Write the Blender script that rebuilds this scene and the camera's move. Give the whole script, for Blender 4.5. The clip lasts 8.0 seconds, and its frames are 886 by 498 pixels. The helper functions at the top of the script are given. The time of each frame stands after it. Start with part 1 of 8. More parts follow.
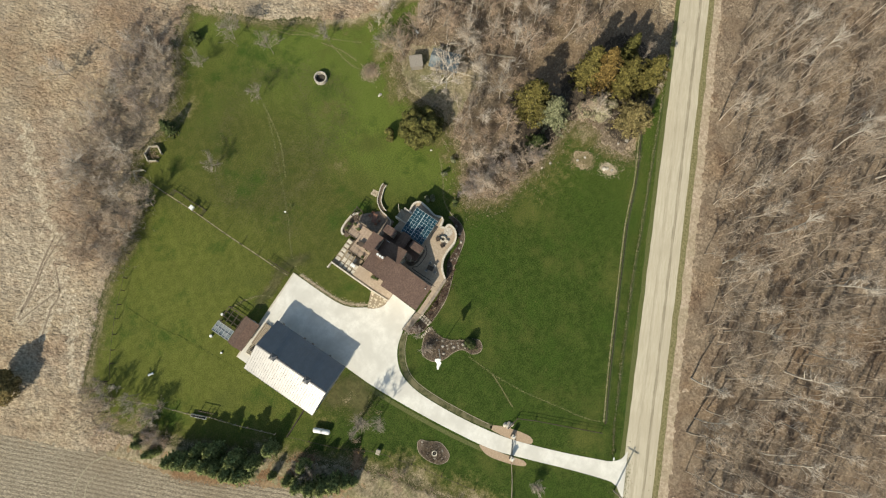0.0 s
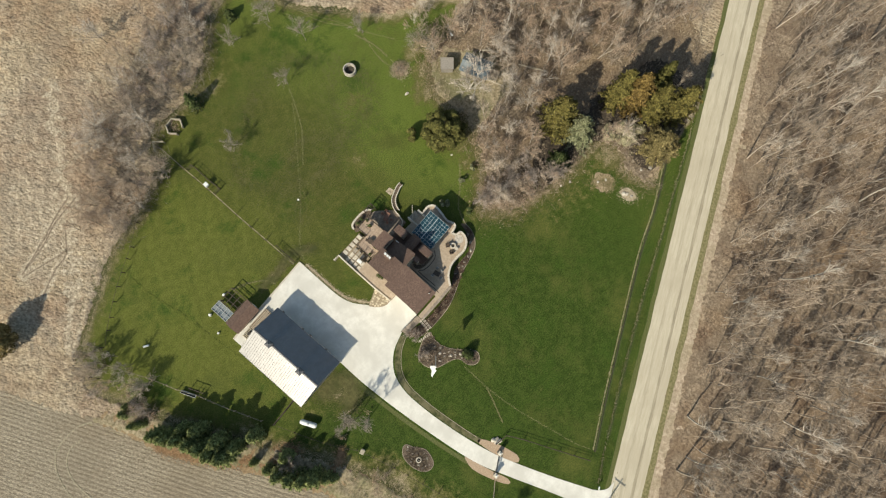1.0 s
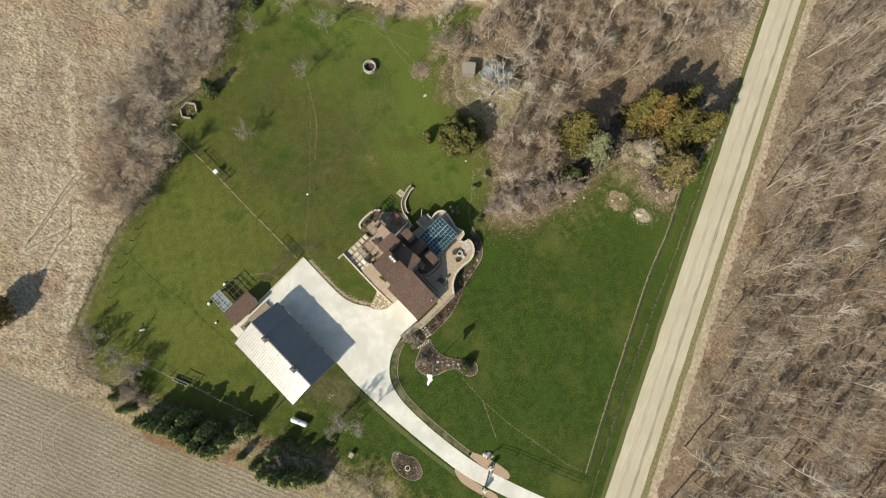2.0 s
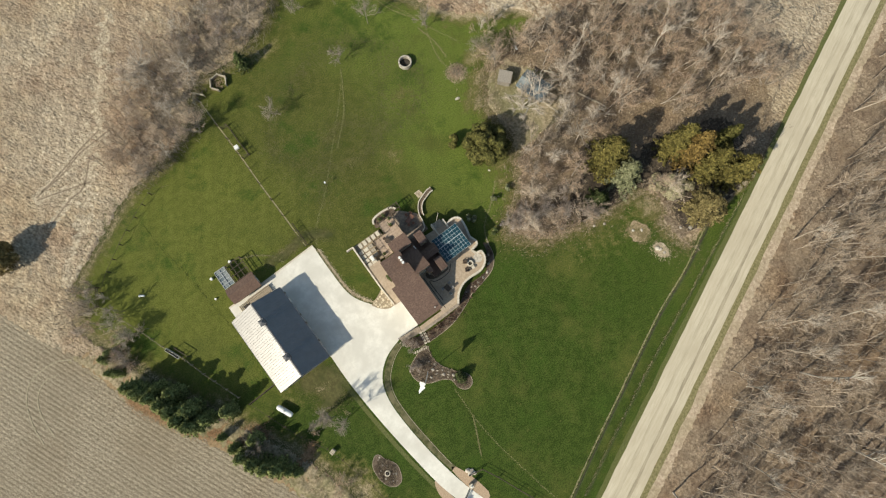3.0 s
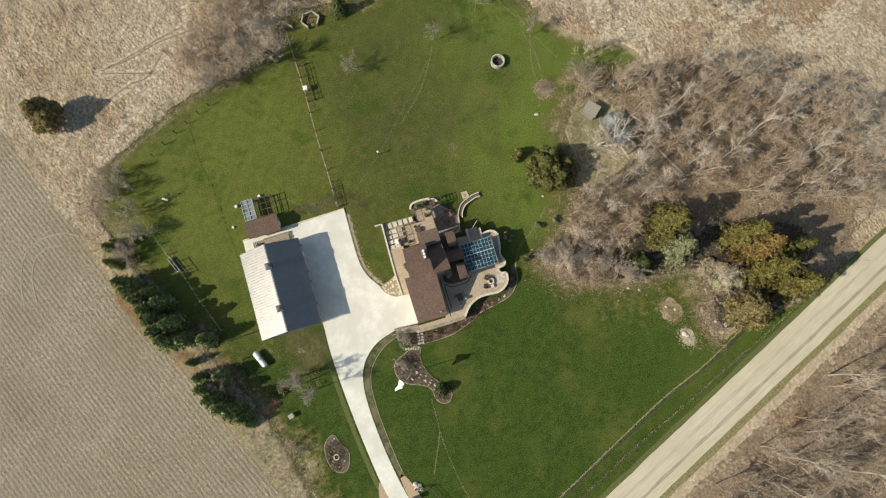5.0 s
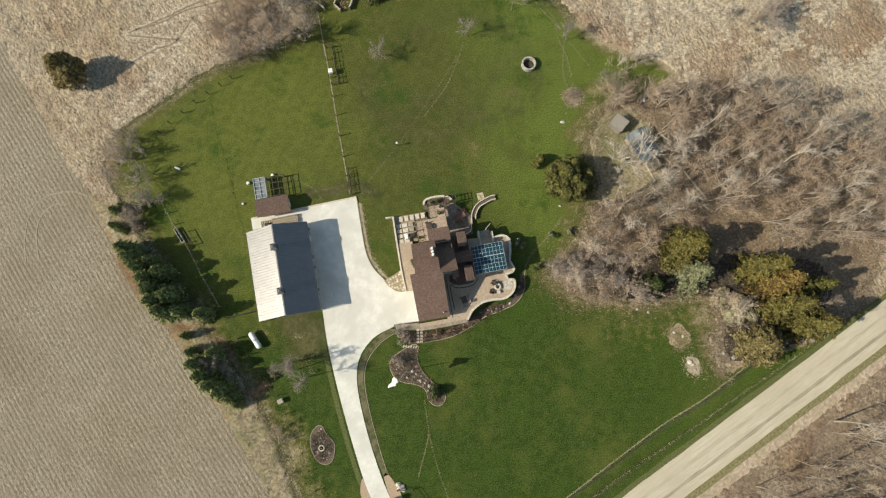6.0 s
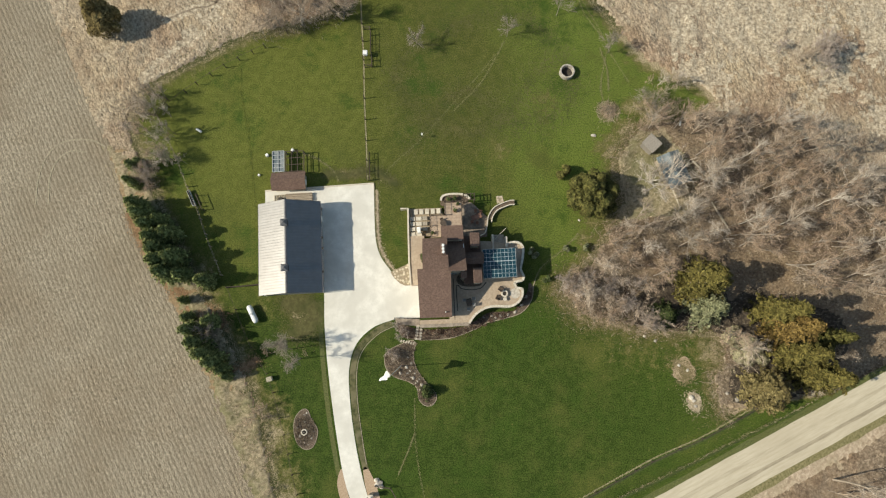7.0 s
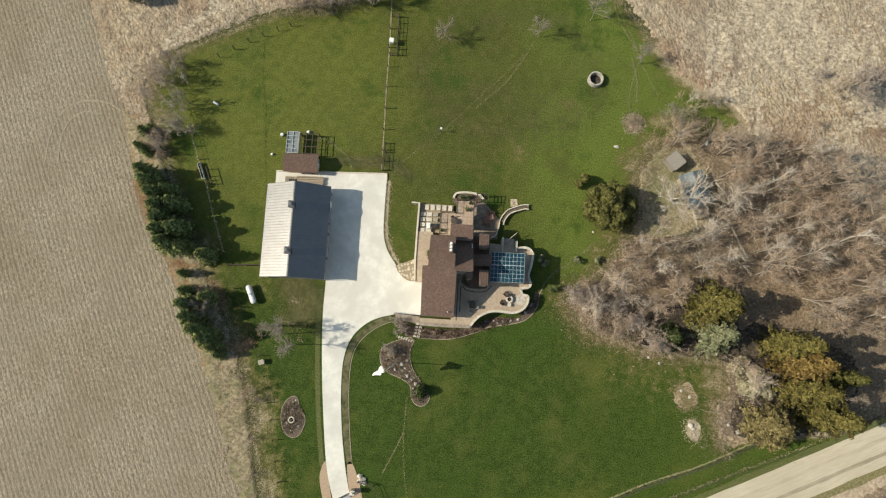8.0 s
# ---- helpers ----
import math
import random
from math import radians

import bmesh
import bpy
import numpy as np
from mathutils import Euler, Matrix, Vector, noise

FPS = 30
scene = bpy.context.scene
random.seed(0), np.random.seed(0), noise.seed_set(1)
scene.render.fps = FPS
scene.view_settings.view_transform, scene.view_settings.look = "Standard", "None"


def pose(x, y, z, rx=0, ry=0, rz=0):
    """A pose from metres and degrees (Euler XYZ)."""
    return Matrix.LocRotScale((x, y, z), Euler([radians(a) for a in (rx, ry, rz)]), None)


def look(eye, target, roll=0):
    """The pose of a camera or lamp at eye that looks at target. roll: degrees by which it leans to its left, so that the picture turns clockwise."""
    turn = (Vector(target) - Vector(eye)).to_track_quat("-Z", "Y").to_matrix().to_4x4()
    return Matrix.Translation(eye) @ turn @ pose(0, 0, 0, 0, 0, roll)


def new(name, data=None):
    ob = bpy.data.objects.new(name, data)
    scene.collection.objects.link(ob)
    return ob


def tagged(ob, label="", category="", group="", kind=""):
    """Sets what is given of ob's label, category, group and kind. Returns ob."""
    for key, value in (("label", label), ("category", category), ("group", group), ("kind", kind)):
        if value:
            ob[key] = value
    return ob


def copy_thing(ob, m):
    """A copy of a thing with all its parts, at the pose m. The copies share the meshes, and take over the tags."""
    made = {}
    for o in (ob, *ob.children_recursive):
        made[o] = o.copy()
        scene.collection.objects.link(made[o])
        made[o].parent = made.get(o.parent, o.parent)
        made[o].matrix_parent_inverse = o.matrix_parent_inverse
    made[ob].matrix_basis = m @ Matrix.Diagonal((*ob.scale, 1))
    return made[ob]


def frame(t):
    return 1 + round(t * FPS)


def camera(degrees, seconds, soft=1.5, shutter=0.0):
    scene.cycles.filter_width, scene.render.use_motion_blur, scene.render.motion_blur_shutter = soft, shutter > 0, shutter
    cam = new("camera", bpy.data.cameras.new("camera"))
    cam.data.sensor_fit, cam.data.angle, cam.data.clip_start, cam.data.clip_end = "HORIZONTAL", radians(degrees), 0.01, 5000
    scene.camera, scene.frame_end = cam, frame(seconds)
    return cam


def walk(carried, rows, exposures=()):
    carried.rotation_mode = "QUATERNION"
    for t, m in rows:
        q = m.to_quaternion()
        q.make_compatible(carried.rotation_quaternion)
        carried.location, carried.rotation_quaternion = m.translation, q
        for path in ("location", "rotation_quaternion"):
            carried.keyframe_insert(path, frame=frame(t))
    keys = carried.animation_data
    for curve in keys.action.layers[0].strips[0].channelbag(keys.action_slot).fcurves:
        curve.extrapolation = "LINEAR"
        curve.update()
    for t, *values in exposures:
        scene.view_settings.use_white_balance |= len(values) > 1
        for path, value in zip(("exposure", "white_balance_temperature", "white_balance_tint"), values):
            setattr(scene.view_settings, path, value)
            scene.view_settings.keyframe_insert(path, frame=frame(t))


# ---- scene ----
cam = camera(74.0, 8.0, soft=1.2)
PITCH, ROLL = 8.58, -0.29
# seconds, x, y, z, heading
PATH = [
    (0, 16.36, -11.22, 113.25, -52.40),
    (0.5, 16.94, -11.00, 112.83, -48.47),
    (1, 17.48, -10.60, 112.21, -45.59),
    (1.5, 18.03, -10.12, 111.44, -43.42),
    (3, 19.59, -8.53, 108.47, -33.04),
    (3.5, 20.05, -8.11, 107.45, -27.07),
    (4, 20.34, -7.85, 106.52, -20.90),
    (4.5, 20.53, -7.82, 105.41, -16.45),
    (6, 20.73, -7.63, 102.04, -6.88),
    (6.5, 20.81, -7.67, 100.84, -2.92),
    (7, 20.89, -7.69, 99.71, 0.94),
    (7.5, 20.99, -7.69, 98.42, 4.21),
    (8, 21.06, -7.68, 97.31, 6.68),
]
walk(cam, [(t, pose(x, y, z, PITCH, ROLL, yaw)) for t, x, y, z, yaw in PATH],
     exposures=[(0, 0.0), (8, 0.0)])

# ---- daylight: afternoon sun, clear sky ----
SUN_EL, SHADOW_DIR = 38.5, 8.5
world = bpy.data.worlds.new("sky")
scene.world = world
world.use_nodes = True
wn = world.node_tree
sky = wn.nodes.new("ShaderNodeTexSky")
sky.sky_type, sky.sun_disc = "NISHITA", False
sky.sun_elevation, sky.sun_rotation = radians(SUN_EL), radians(261.5)
sky.ozone_density, sky.air_density, sky.dust_density = 0.5, 1.0, 1.2
tint = wn.nodes.new("ShaderNodeMix")
tint.data_type, tint.blend_type = "RGBA", "MULTIPLY"
tint.inputs[0].default_value, tint.inputs[7].default_value = 1.0, (.96, 1.01, .90, 1)
wn.links.new(sky.outputs[0], tint.inputs[6])
wn.links.new(tint.outputs[2], wn.nodes["Background"].inputs[0])
wn.nodes["Background"].inputs[1].default_value = 0.125
sun = new("sun", bpy.data.lights.new("sun", "SUN"))
sun.data.energy, sun.data.angle, sun.data.color = 4.8, radians(0.5), (1.0, 0.93, 0.755)
_el, _az = radians(SUN_EL), radians(SHADOW_DIR)
sun.matrix_world = look((0, 0, 200), (100 * math.cos(_az) * math.cos(_el), 100 * math.sin(_az) * math.cos(_el), 200 - 100 * math.sin(_el)))

# ---- materials ----
def mat(name, cols, scale=1.0, rough=0.85, metal=0.0, bump=0.0, bscale=None, detail=6.0, island=0.0, rand=0.0,
        big=None, bigscale=0.05, bigamt=0.5, stretch=(1, 1, 1), spec=0.4, turn=0.0, nrough=0.65, patches=()):
    """Noise-coloured surface: fine grain (cols, scale), broad patches (big), relief, and piece-to-piece variation."""
    m = bpy.data.materials.new(name)
    m.use_nodes = True
    n, l = m.node_tree.nodes, m.node_tree.links
    b = n["Principled BSDF"]
    tc, mp = n.new("ShaderNodeTexCoord"), n.new("ShaderNodeMapping")
    mp.vector_type = "TEXTURE"
    mp.inputs["Scale"].default_value = [1 / v for v in stretch]
    mp.inputs["Rotation"].default_value = (0, 0, radians(turn))
    l.new(tc.outputs["Object"], mp.inputs[0])
    nz, rp = n.new("ShaderNodeTexNoise"), n.new("ShaderNodeValToRGB")
    nz.inputs["Scale"].default_value, nz.inputs["Detail"].default_value = scale, detail
    nz.inputs["Roughness"].default_value = nrough
    l.new(mp.outputs[0], nz.inputs["Vector"])
    l.new(nz.outputs[0], rp.inputs[0])
    e = rp.color_ramp.elements
    while len(e) < len(cols):
        e.new(0.5)
    for i, c in enumerate(cols):
        e[i].position = 0.38 + 0.24 * i / max(1, len(cols) - 1)
        e[i].color = (*c, 1)
    out = rp.outputs[0]
    if big:
        bn, br, mx = n.new("ShaderNodeTexNoise"), n.new("ShaderNodeValToRGB"), n.new("ShaderNodeMix")
        bn.inputs["Scale"].default_value, bn.inputs["Detail"].default_value = bigscale, 5
        l.new(tc.outputs["Object"], bn.inputs["Vector"])
        l.new(bn.outputs[0], br.inputs[0])
        br.color_ramp.elements[0].position, br.color_ramp.elements[1].position = 0.43, 0.60
        br.color_ramp.elements[0].color, br.color_ramp.elements[1].color = (0, 0, 0, 1), (bigamt,) * 3 + (1,)
        mx.data_type = "RGBA"
        l.new(br.outputs[0], mx.inputs[0])
        l.new(out, mx.inputs[6])
        mx.inputs[7].default_value = (*big, 1)
        out = mx.outputs[2]
    for k, (pc, ps, pa, lo, hi) in enumerate(patches):
        bn, br, mx, mo = n.new("ShaderNodeTexNoise"), n.new("ShaderNodeMapRange"), n.new("ShaderNodeMix"), n.new("ShaderNodeVectorMath")
        mo.inputs[1].default_value = (37.0 * (k + 1), 11.0 * (k + 1), 0)
        bn.inputs["Scale"].default_value, bn.inputs["Detail"].default_value, bn.inputs["Roughness"].default_value = ps, 7, .68
        l.new(tc.outputs["Object"], mo.inputs[0])
        l.new(mo.outputs[0], bn.inputs["Vector"])
        br.inputs[1].default_value, br.inputs[2].default_value, br.inputs[4].default_value = lo, hi, pa
        l.new(bn.outputs[0], br.inputs[0])
        mx.data_type, mx.blend_type = "RGBA", "MULTIPLY"
        l.new(br.outputs[0], mx.inputs[0])
        l.new(out, mx.inputs[6])
        mx.inputs[7].default_value = (*pc, 1)
        out = mx.outputs[2]
    if island or rand:
        hs, mr = n.new("ShaderNodeHueSaturation"), n.new("ShaderNodeMapRange")
        if island:
            src = n.new("ShaderNodeNewGeometry").outputs["Random Per Island"]
        else:
            src = n.new("ShaderNodeObjectInfo").outputs["Random"]
        a = island or rand
        mr.inputs[3].default_value, mr.inputs[4].default_value = 1 - a, 1 + a
        l.new(src, mr.inputs[0])
        l.new(mr.outputs[0], hs.inputs["Value"])
        l.new(out, hs.inputs["Color"])
        out = hs.outputs[0]
    l.new(out, b.inputs["Base Color"])
    b.inputs["Roughness"].default_value, b.inputs["Metallic"].default_value = rough, metal
    b.inputs["Specular IOR Level"].default_value = spec
    if bump:
        bz, bp = n.new("ShaderNodeTexNoise"), n.new("ShaderNodeBump")
        bz.inputs["Scale"].default_value, bz.inputs["Detail"].default_value = bscale or scale, 5
        l.new(mp.outputs[0], bz.inputs["Vector"])
        l.new(bz.outputs[0], bp.inputs["Height"])
        bp.inputs["Strength"].default_value, bp.inputs["Distance"].default_value = 1.0, bump
        l.new(bp.outputs[0], b.inputs["Normal"])
    return m


M_MEADOW = mat("dry_grass", [(.150, .112, .076), (.368, .296, .210), (.615, .522, .395)], 2.8, 0.95, bump=.34, bscale=2.0, big=(.24, .186, .134), bigscale=.09, bigamt=.45, detail=10, stretch=(1, .6, 1), turn=25, nrough=.8, patches=(((.77, .68, .64), .05, 1.0, .47, .62), ((1.0, .97, .90), .04, 1.0, .46, .6), ((.42, .37, .33), .55, .9, .64, .74)))
# needle litter, its colour darkened to carry the evergreens' shade
M_NEEDLESHADE = mat("needle_floor_with_shade", [(.028, .021, .015), (.06, .046, .033), (.125, .097, .068)], 2.2, .95, bump=.15, bscale=3, detail=10, nrough=.75)
M_FLATGRASS = mat("flattened_grass", [(.20, .155, .108), (.405, .333, .24), (.615, .522, .395)], 1.8, 0.95, bump=.2, bscale=2.5, detail=10, nrough=.74)
M_LITTER = mat("leaf_litter", [(.085, .063, .042), (.205, .158, .108), (.35, .28, .196)], 2.8, 0.95, bump=.2, bscale=3, big=(.185, .136, .094), bigscale=.12, detail=10, nrough=.78, patches=(((1.0, .93, .85), .09, .9, .46, .6), ((.66, .64, .64), .14, .8, .48, .64)))
M_WOODFLOOR = mat("wood_floor", [(.100, .073, .050), (.235, .178, .125), (.40, .318, .228)], 2.2, 0.95, bump=.12, bscale=2.5, big=(.195, .145, .10), bigscale=.14, bigamt=.5, detail=10, nrough=.76, patches=(((.68, .63, .62), .11, 1.0, .47, .62), ((1.0, .92, .83), .07, .9, .5, .62)))
M_NEEDLE = mat("needle_litter", [(.22, .148, .08), (.36, .262, .155)], 1.6, 0.95, bump=.1, detail=8)
M_FIELD = mat("crop_stubble", [(.100, .081, .055), (.236, .195, .140), (.45, .382, .282)], 5.4, 0.95, bump=.08, bscale=6, big=(.205, .166, .116), bigscale=.07, bigamt=.45, stretch=(.34, 1, 1), turn=-62.4, detail=10, nrough=.8, patches=(((.86, .81, .76), .05, .7, .48, .62),))
M_STUBBLE = mat("stubble_row", [(.12, .098, .068), (.272, .228, .166), (.51, .437, .325)], 5.4, 0.95, bump=.08, bscale=6, big=(.23, .188, .132), bigscale=.07, bigamt=.45, stretch=(.34, 1, 1), turn=-62.4, detail=10, nrough=.8, patches=(((.86, .81, .76), .05, .7, .48, .62),))
M_SCRUB = mat("scrub_grass", [(.15, .125, .07), (.28, .228, .145), (.42, .345, .235)], 1.9, 0.95, bump=.15, big=(.13, .135, .05), bigscale=.15, bigamt=.6, detail=10, nrough=.74)
M_CONC = mat("concrete", [(.66, .63, .565), (.775, .745, .68)], 0.8, 0.8, bump=.004, bscale=12, big=(.60, .57, .51), bigscale=.22, bigamt=.8, detail=10, nrough=.7)
M_STONECAP = mat("stone_cap", [(.52, .46, .37), (.66, .60, .50)], 3, .85, bump=.01, rand=.08)
M_WALLSTONE = mat("wall_stone", [(.28, .24, .19), (.42, .37, .30)], 3, .9, bump=.02)
M_PAVER = mat("paver", [(.38, .295, .215), (.50, .40, .30)], 2.5, .85, bump=.01, big=(.35, .27, .2), bigscale=.5)
M_OLDPAVER = mat("weathered_paver", [(.17, .135, .105), (.36, .285, .22)], 1.6, .9, bump=.02, big=(.15, .125, .10), bigscale=.6, detail=9)
M_FLAG = mat("flagstone", [(.48, .40, .28), (.66, .58, .44)], 2, .85, bump=.01, rand=.15)
M_MORTAR = mat("mortar", [(.28, .22, .15), (.36, .29, .2)], 4, .95)
M_SHINGLE = mat("brown_shingle", [(.110, .069, .053), (.188, .122, .095)], 3.5, .9, bump=.02, bscale=9, big=(.12, .075, .06), bigscale=.5, bigamt=.5, rand=.10)
M_SIDING = mat("tan_siding", [(.42, .35, .27), (.5, .43, .34)], 3, .8)
M_TRIM = mat("white_trim", [(.72, .70, .66), (.8, .78, .74)], 4, .5)
M_DARKTRIM = mat("dark_trim", [(.03, .025, .02), (.06, .05, .04)], 5, .6)
M_DECK = mat("deck_board", [(.38, .28, .21), (.48, .37, .28)], 3, .8, rand=.12)
M_STEEL = mat("roof_steel", [(.262, .25, .244), (.292, .28, .274)], 0.7, .37, metal=1.0)
M_STEELTRIM = mat("steel_trim", [(.10, .10, .11), (.14, .14, .15)], 3, .5)
M_BARNWALL = mat("barn_siding", [(.27, .27, .275), (.34, .34, .345)], 2, .6)
M_WOOD = mat("weathered_wood", [(.25, .20, .15), (.42, .35, .27)], 4, .9, rand=.2, stretch=(1, 5, 5))
M_PALEWOOD = mat("pale_rail", [(.40, .35, .26), (.54, .48, .38)], 5, .85, rand=.12)
M_POST = mat("dark_post", [(.06, .045, .035), (.12, .09, .07)], 6, .95)
M_BARK = mat("bark", [(.22, .185, .15), (.38, .33, .275)], 4, .95, rand=.35)
M_WOODBARK = mat("grey_bark", [(.25, .205, .165), (.44, .375, .305)], 3, .95, rand=.3)
M_PALEBARK = mat("pale_bark", [(.42, .37, .31), (.62, .57, .50)], 3, .9, rand=.15)
M_TWIG = mat("twigs", [(.345, .27, .205), (.53, .43, .335)], .6, .95, island=.35)
M_PALETWIG = mat("pale_twigs", [(.44, .37, .305), (.62, .54, .455)], .6, .95, island=.3)
M_FANTWIG = mat("fanned_twigs", [(.46, .365, .28), (.68, .565, .45)], .6, .95, island=.35)
M_BRUSH = mat("brush_twigs", [(.35, .25, .178), (.54, .41, .30)], .6, .95, island=.4)
M_TANSPRUCE = mat("tan_needles", [(.122, .10, .04), (.25, .202, .092)], 1.2, .9, island=.5, spec=.15)
M_PINE = mat("pine_needles", [(.095, .118, .038), (.29, .315, .125)], 1.5, .9, island=.5, spec=.15)
M_RUST = mat("rusty_needles", [(.21, .12, .06), (.36, .225, .125)], 1.5, .95, island=.3)
M_OLIVE = mat("olive_needles", [(.072, .067, .019), (.182, .152, .047)], 1.2, .9, island=.5, spec=.15)
M_GOLD = mat("golden_needles", [(.11, .075, .022), (.22, .15, .052)], 1.2, .9, island=.5, spec=.15)
M_GREY = mat("grey_green_needles", [(.125, .135, .07), (.265, .265, .155)], 1.2, .9, island=.45, spec=.15)
M_CEDAR = mat("cedar_needles", [(.10, .076, .03), (.23, .175, .075)], 1.2, .9, island=.5, spec=.15)
M_PALESHRUB = mat("pale_dry_leaves", [(.24, .22, .125), (.40, .36, .235)], 1.2, .9, island=.4, spec=.15)
M_SPRUCE = mat("spruce_needles", [(.035, .05, .018), (.095, .115, .042)], 1.5, .9, island=.5, spec=.15)
M_SHRUB = mat("shrub_leaves", [(.05, .07, .02), (.10, .12, .04)], 1.5, .85, island=.35)
M_GRASS = mat("grass_tufts", [(.07, .10, .02), (.14, .17, .045)], 2, .9, island=.4)
M_DRYTUFT = mat("dry_tufts", [(.34, .27, .18), (.52, .44, .31)], 2, .95, island=.35)
M_GRAVEL = mat("road_gravel", [(.465, .405, .30), (.525, .465, .352), (.575, .515, .40)], 3, .95, bump=.02, bscale=8, big=(.46, .40, .30), bigscale=.12, bigamt=.6, stretch=(.10, 1, 1), detail=10, nrough=.75)
M_GRAVELDARK = mat("compacted_gravel", [(.29, .248, .178), (.42, .365, .268)], 2.5, .95, bump=.02, stretch=(.12, 1, 1))
M_VERGE = mat("road_verge", [(.29, .218, .155), (.43, .34, .25), (.56, .455, .345)], 1.6, .95, bump=.15, big=(.26, .22, .13), bigscale=.25, bigamt=.4, detail=10, nrough=.72)
M_MULCH = mat("mulch", [(.075, .055, .04), (.185, .138, .10)], 5, .95, bump=.04, detail=8)
M_BEDEDGE = mat("bed_edging", [(.30, .25, .18), (.44, .37, .28)], 4, .9, rand=.15)
M_APRON = mat("red_gravel", [(.36, .255, .17), (.48, .36, .255)], 5, .95, bump=.02)
M_ROCK = mat("fieldstone", [(.34, .30, .25), (.58, .53, .46)], 2, .9, bump=.03, rand=.25)
M_WHITE = mat("white_paint", [(.74, .74, .72), (.82, .82, .8)], 2, .45)
M_TANK = mat("tank_paint", [(.72, .73, .72), (.82, .82, .8)], 1, .35)
M_TARP = mat("blue_metal_sheet", [(.075, .105, .125), (.15, .185, .205)], 1.2, .6, big=(.27, .285, .28), bigscale=.5, bigamt=.7, detail=9)
M_RUBBER = mat("dark_metal", [(.02, .02, .022), (.04, .04, .04)], 3, .6)
M_GALV = mat("galvanised", [(.48, .48, .47), (.58, .58, .56)], 3, .4, metal=.6)
M_CUSHION = mat("cushion", [(.22, .21, .2), (.3, .29, .28)], 3, .9)
M_WATER = mat("dark_water", [(.008, .01, .01), (.015, .016, .014)], 1, .08)
M_REDCLAY = mat("red_brick", [(.24, .12, .08), (.33, .18, .13)], 3, .9, rand=.2)
M_DRIVESIDE = mat("drive_margin", [(.045, .052, .016), (.135, .125, .06)], 1.4, .95, bump=.03, big=(.17, .15, .085), bigscale=.5, bigamt=.8, detail=9)
M_WORN = mat("worn_turf", [(.095, .09, .032), (.15, .14, .055)], 1.5, .95, big=(.07, .08, .022), bigscale=.3, bigamt=.9)
M_GRASSY = mat("verge_turf", [(.06, .075, .02), (.15, .155, .055)], 4, .95, bump=.05, big=(.10, .105, .03), bigscale=.3, bigamt=.5, detail=9)
M_VERGEGRASS = mat("verge_grass", [(.13, .12, .05), (.27, .235, .12)], 2.5, .95, bump=.05, detail=9)
M_GRAVELMID = mat("rolled_gravel", [(.41, .355, .262), (.50, .44, .335)], 2.5, .95, bump=.02, stretch=(.12, 1, 1))
M_LEAFBED = mat("leaf_bed", [(.22, .16, .095), (.36, .275, .175), (.52, .41, .28)], 3.5, .95, bump=.08, bscale=4, detail=9, nrough=.75)
M_JUNIPER = mat("juniper_needles", [(.052, .055, .016), (.145, .132, .042)], 1.2, .9, island=.5, spec=.15)
M_LEAVES = mat("fallen_leaves", [(.15, .125, .055), (.26, .205, .115)], 1.5, .95, island=.4)
M_BAR = mat("pale_bars", [(.46, .50, .51), (.58, .61, .61)], 4, .5)
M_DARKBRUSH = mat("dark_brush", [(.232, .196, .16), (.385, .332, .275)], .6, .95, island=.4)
M_FUZZ = mat("grey_purple_twigs", [(.32, .265, .23), (.52, .44, .385)], .6, .95, island=.35)
M_STRAWLINE = mat("bleached_grass", [(.22, .198, .10), (.40, .358, .215)], 3, .95, bump=.03)
M_WHEELLINE = mat("flattened_stubble", [(.20, .172, .118), (.41, .355, .252)], 4, .95, bump=.03)
M_DARKTURF = mat("dark_turf", [(.028, .042, .010), (.078, .10, .026)], 3, .95, bump=.03)
M_REDBRUSH = mat("red_brown_twigs", [(.085, .05, .036), (.19, .12, .088)], .8, .95, island=.4)
M_DEADSTEM = mat("dead_stems", [(.15, .112, .076), (.31, .245, .175)], .8, .95, island=.4)
M_WALKPAVER = mat("walk_paver", [(.245, .20, .158), (.385, .32, .258)], 2.5, .9, bump=.01, big=(.2, .165, .13), bigscale=.7)
M_RUT = mat("rut_earth", [(.15, .112, .08), (.31, .245, .178)], 3, .95, bump=.03)
M_GREYWOOD = mat("grey_boards", [(.19, .168, .145), (.31, .28, .245)], 4, .9, rand=.15, stretch=(1, 5, 5))
M_TRAIL = mat("trodden_turf", [(.15, .145, .06), (.27, .25, .12)], 3, .95)
M_ASH = mat("ash_earth", [(.03, .026, .022), (.07, .06, .05)], 3, .95)


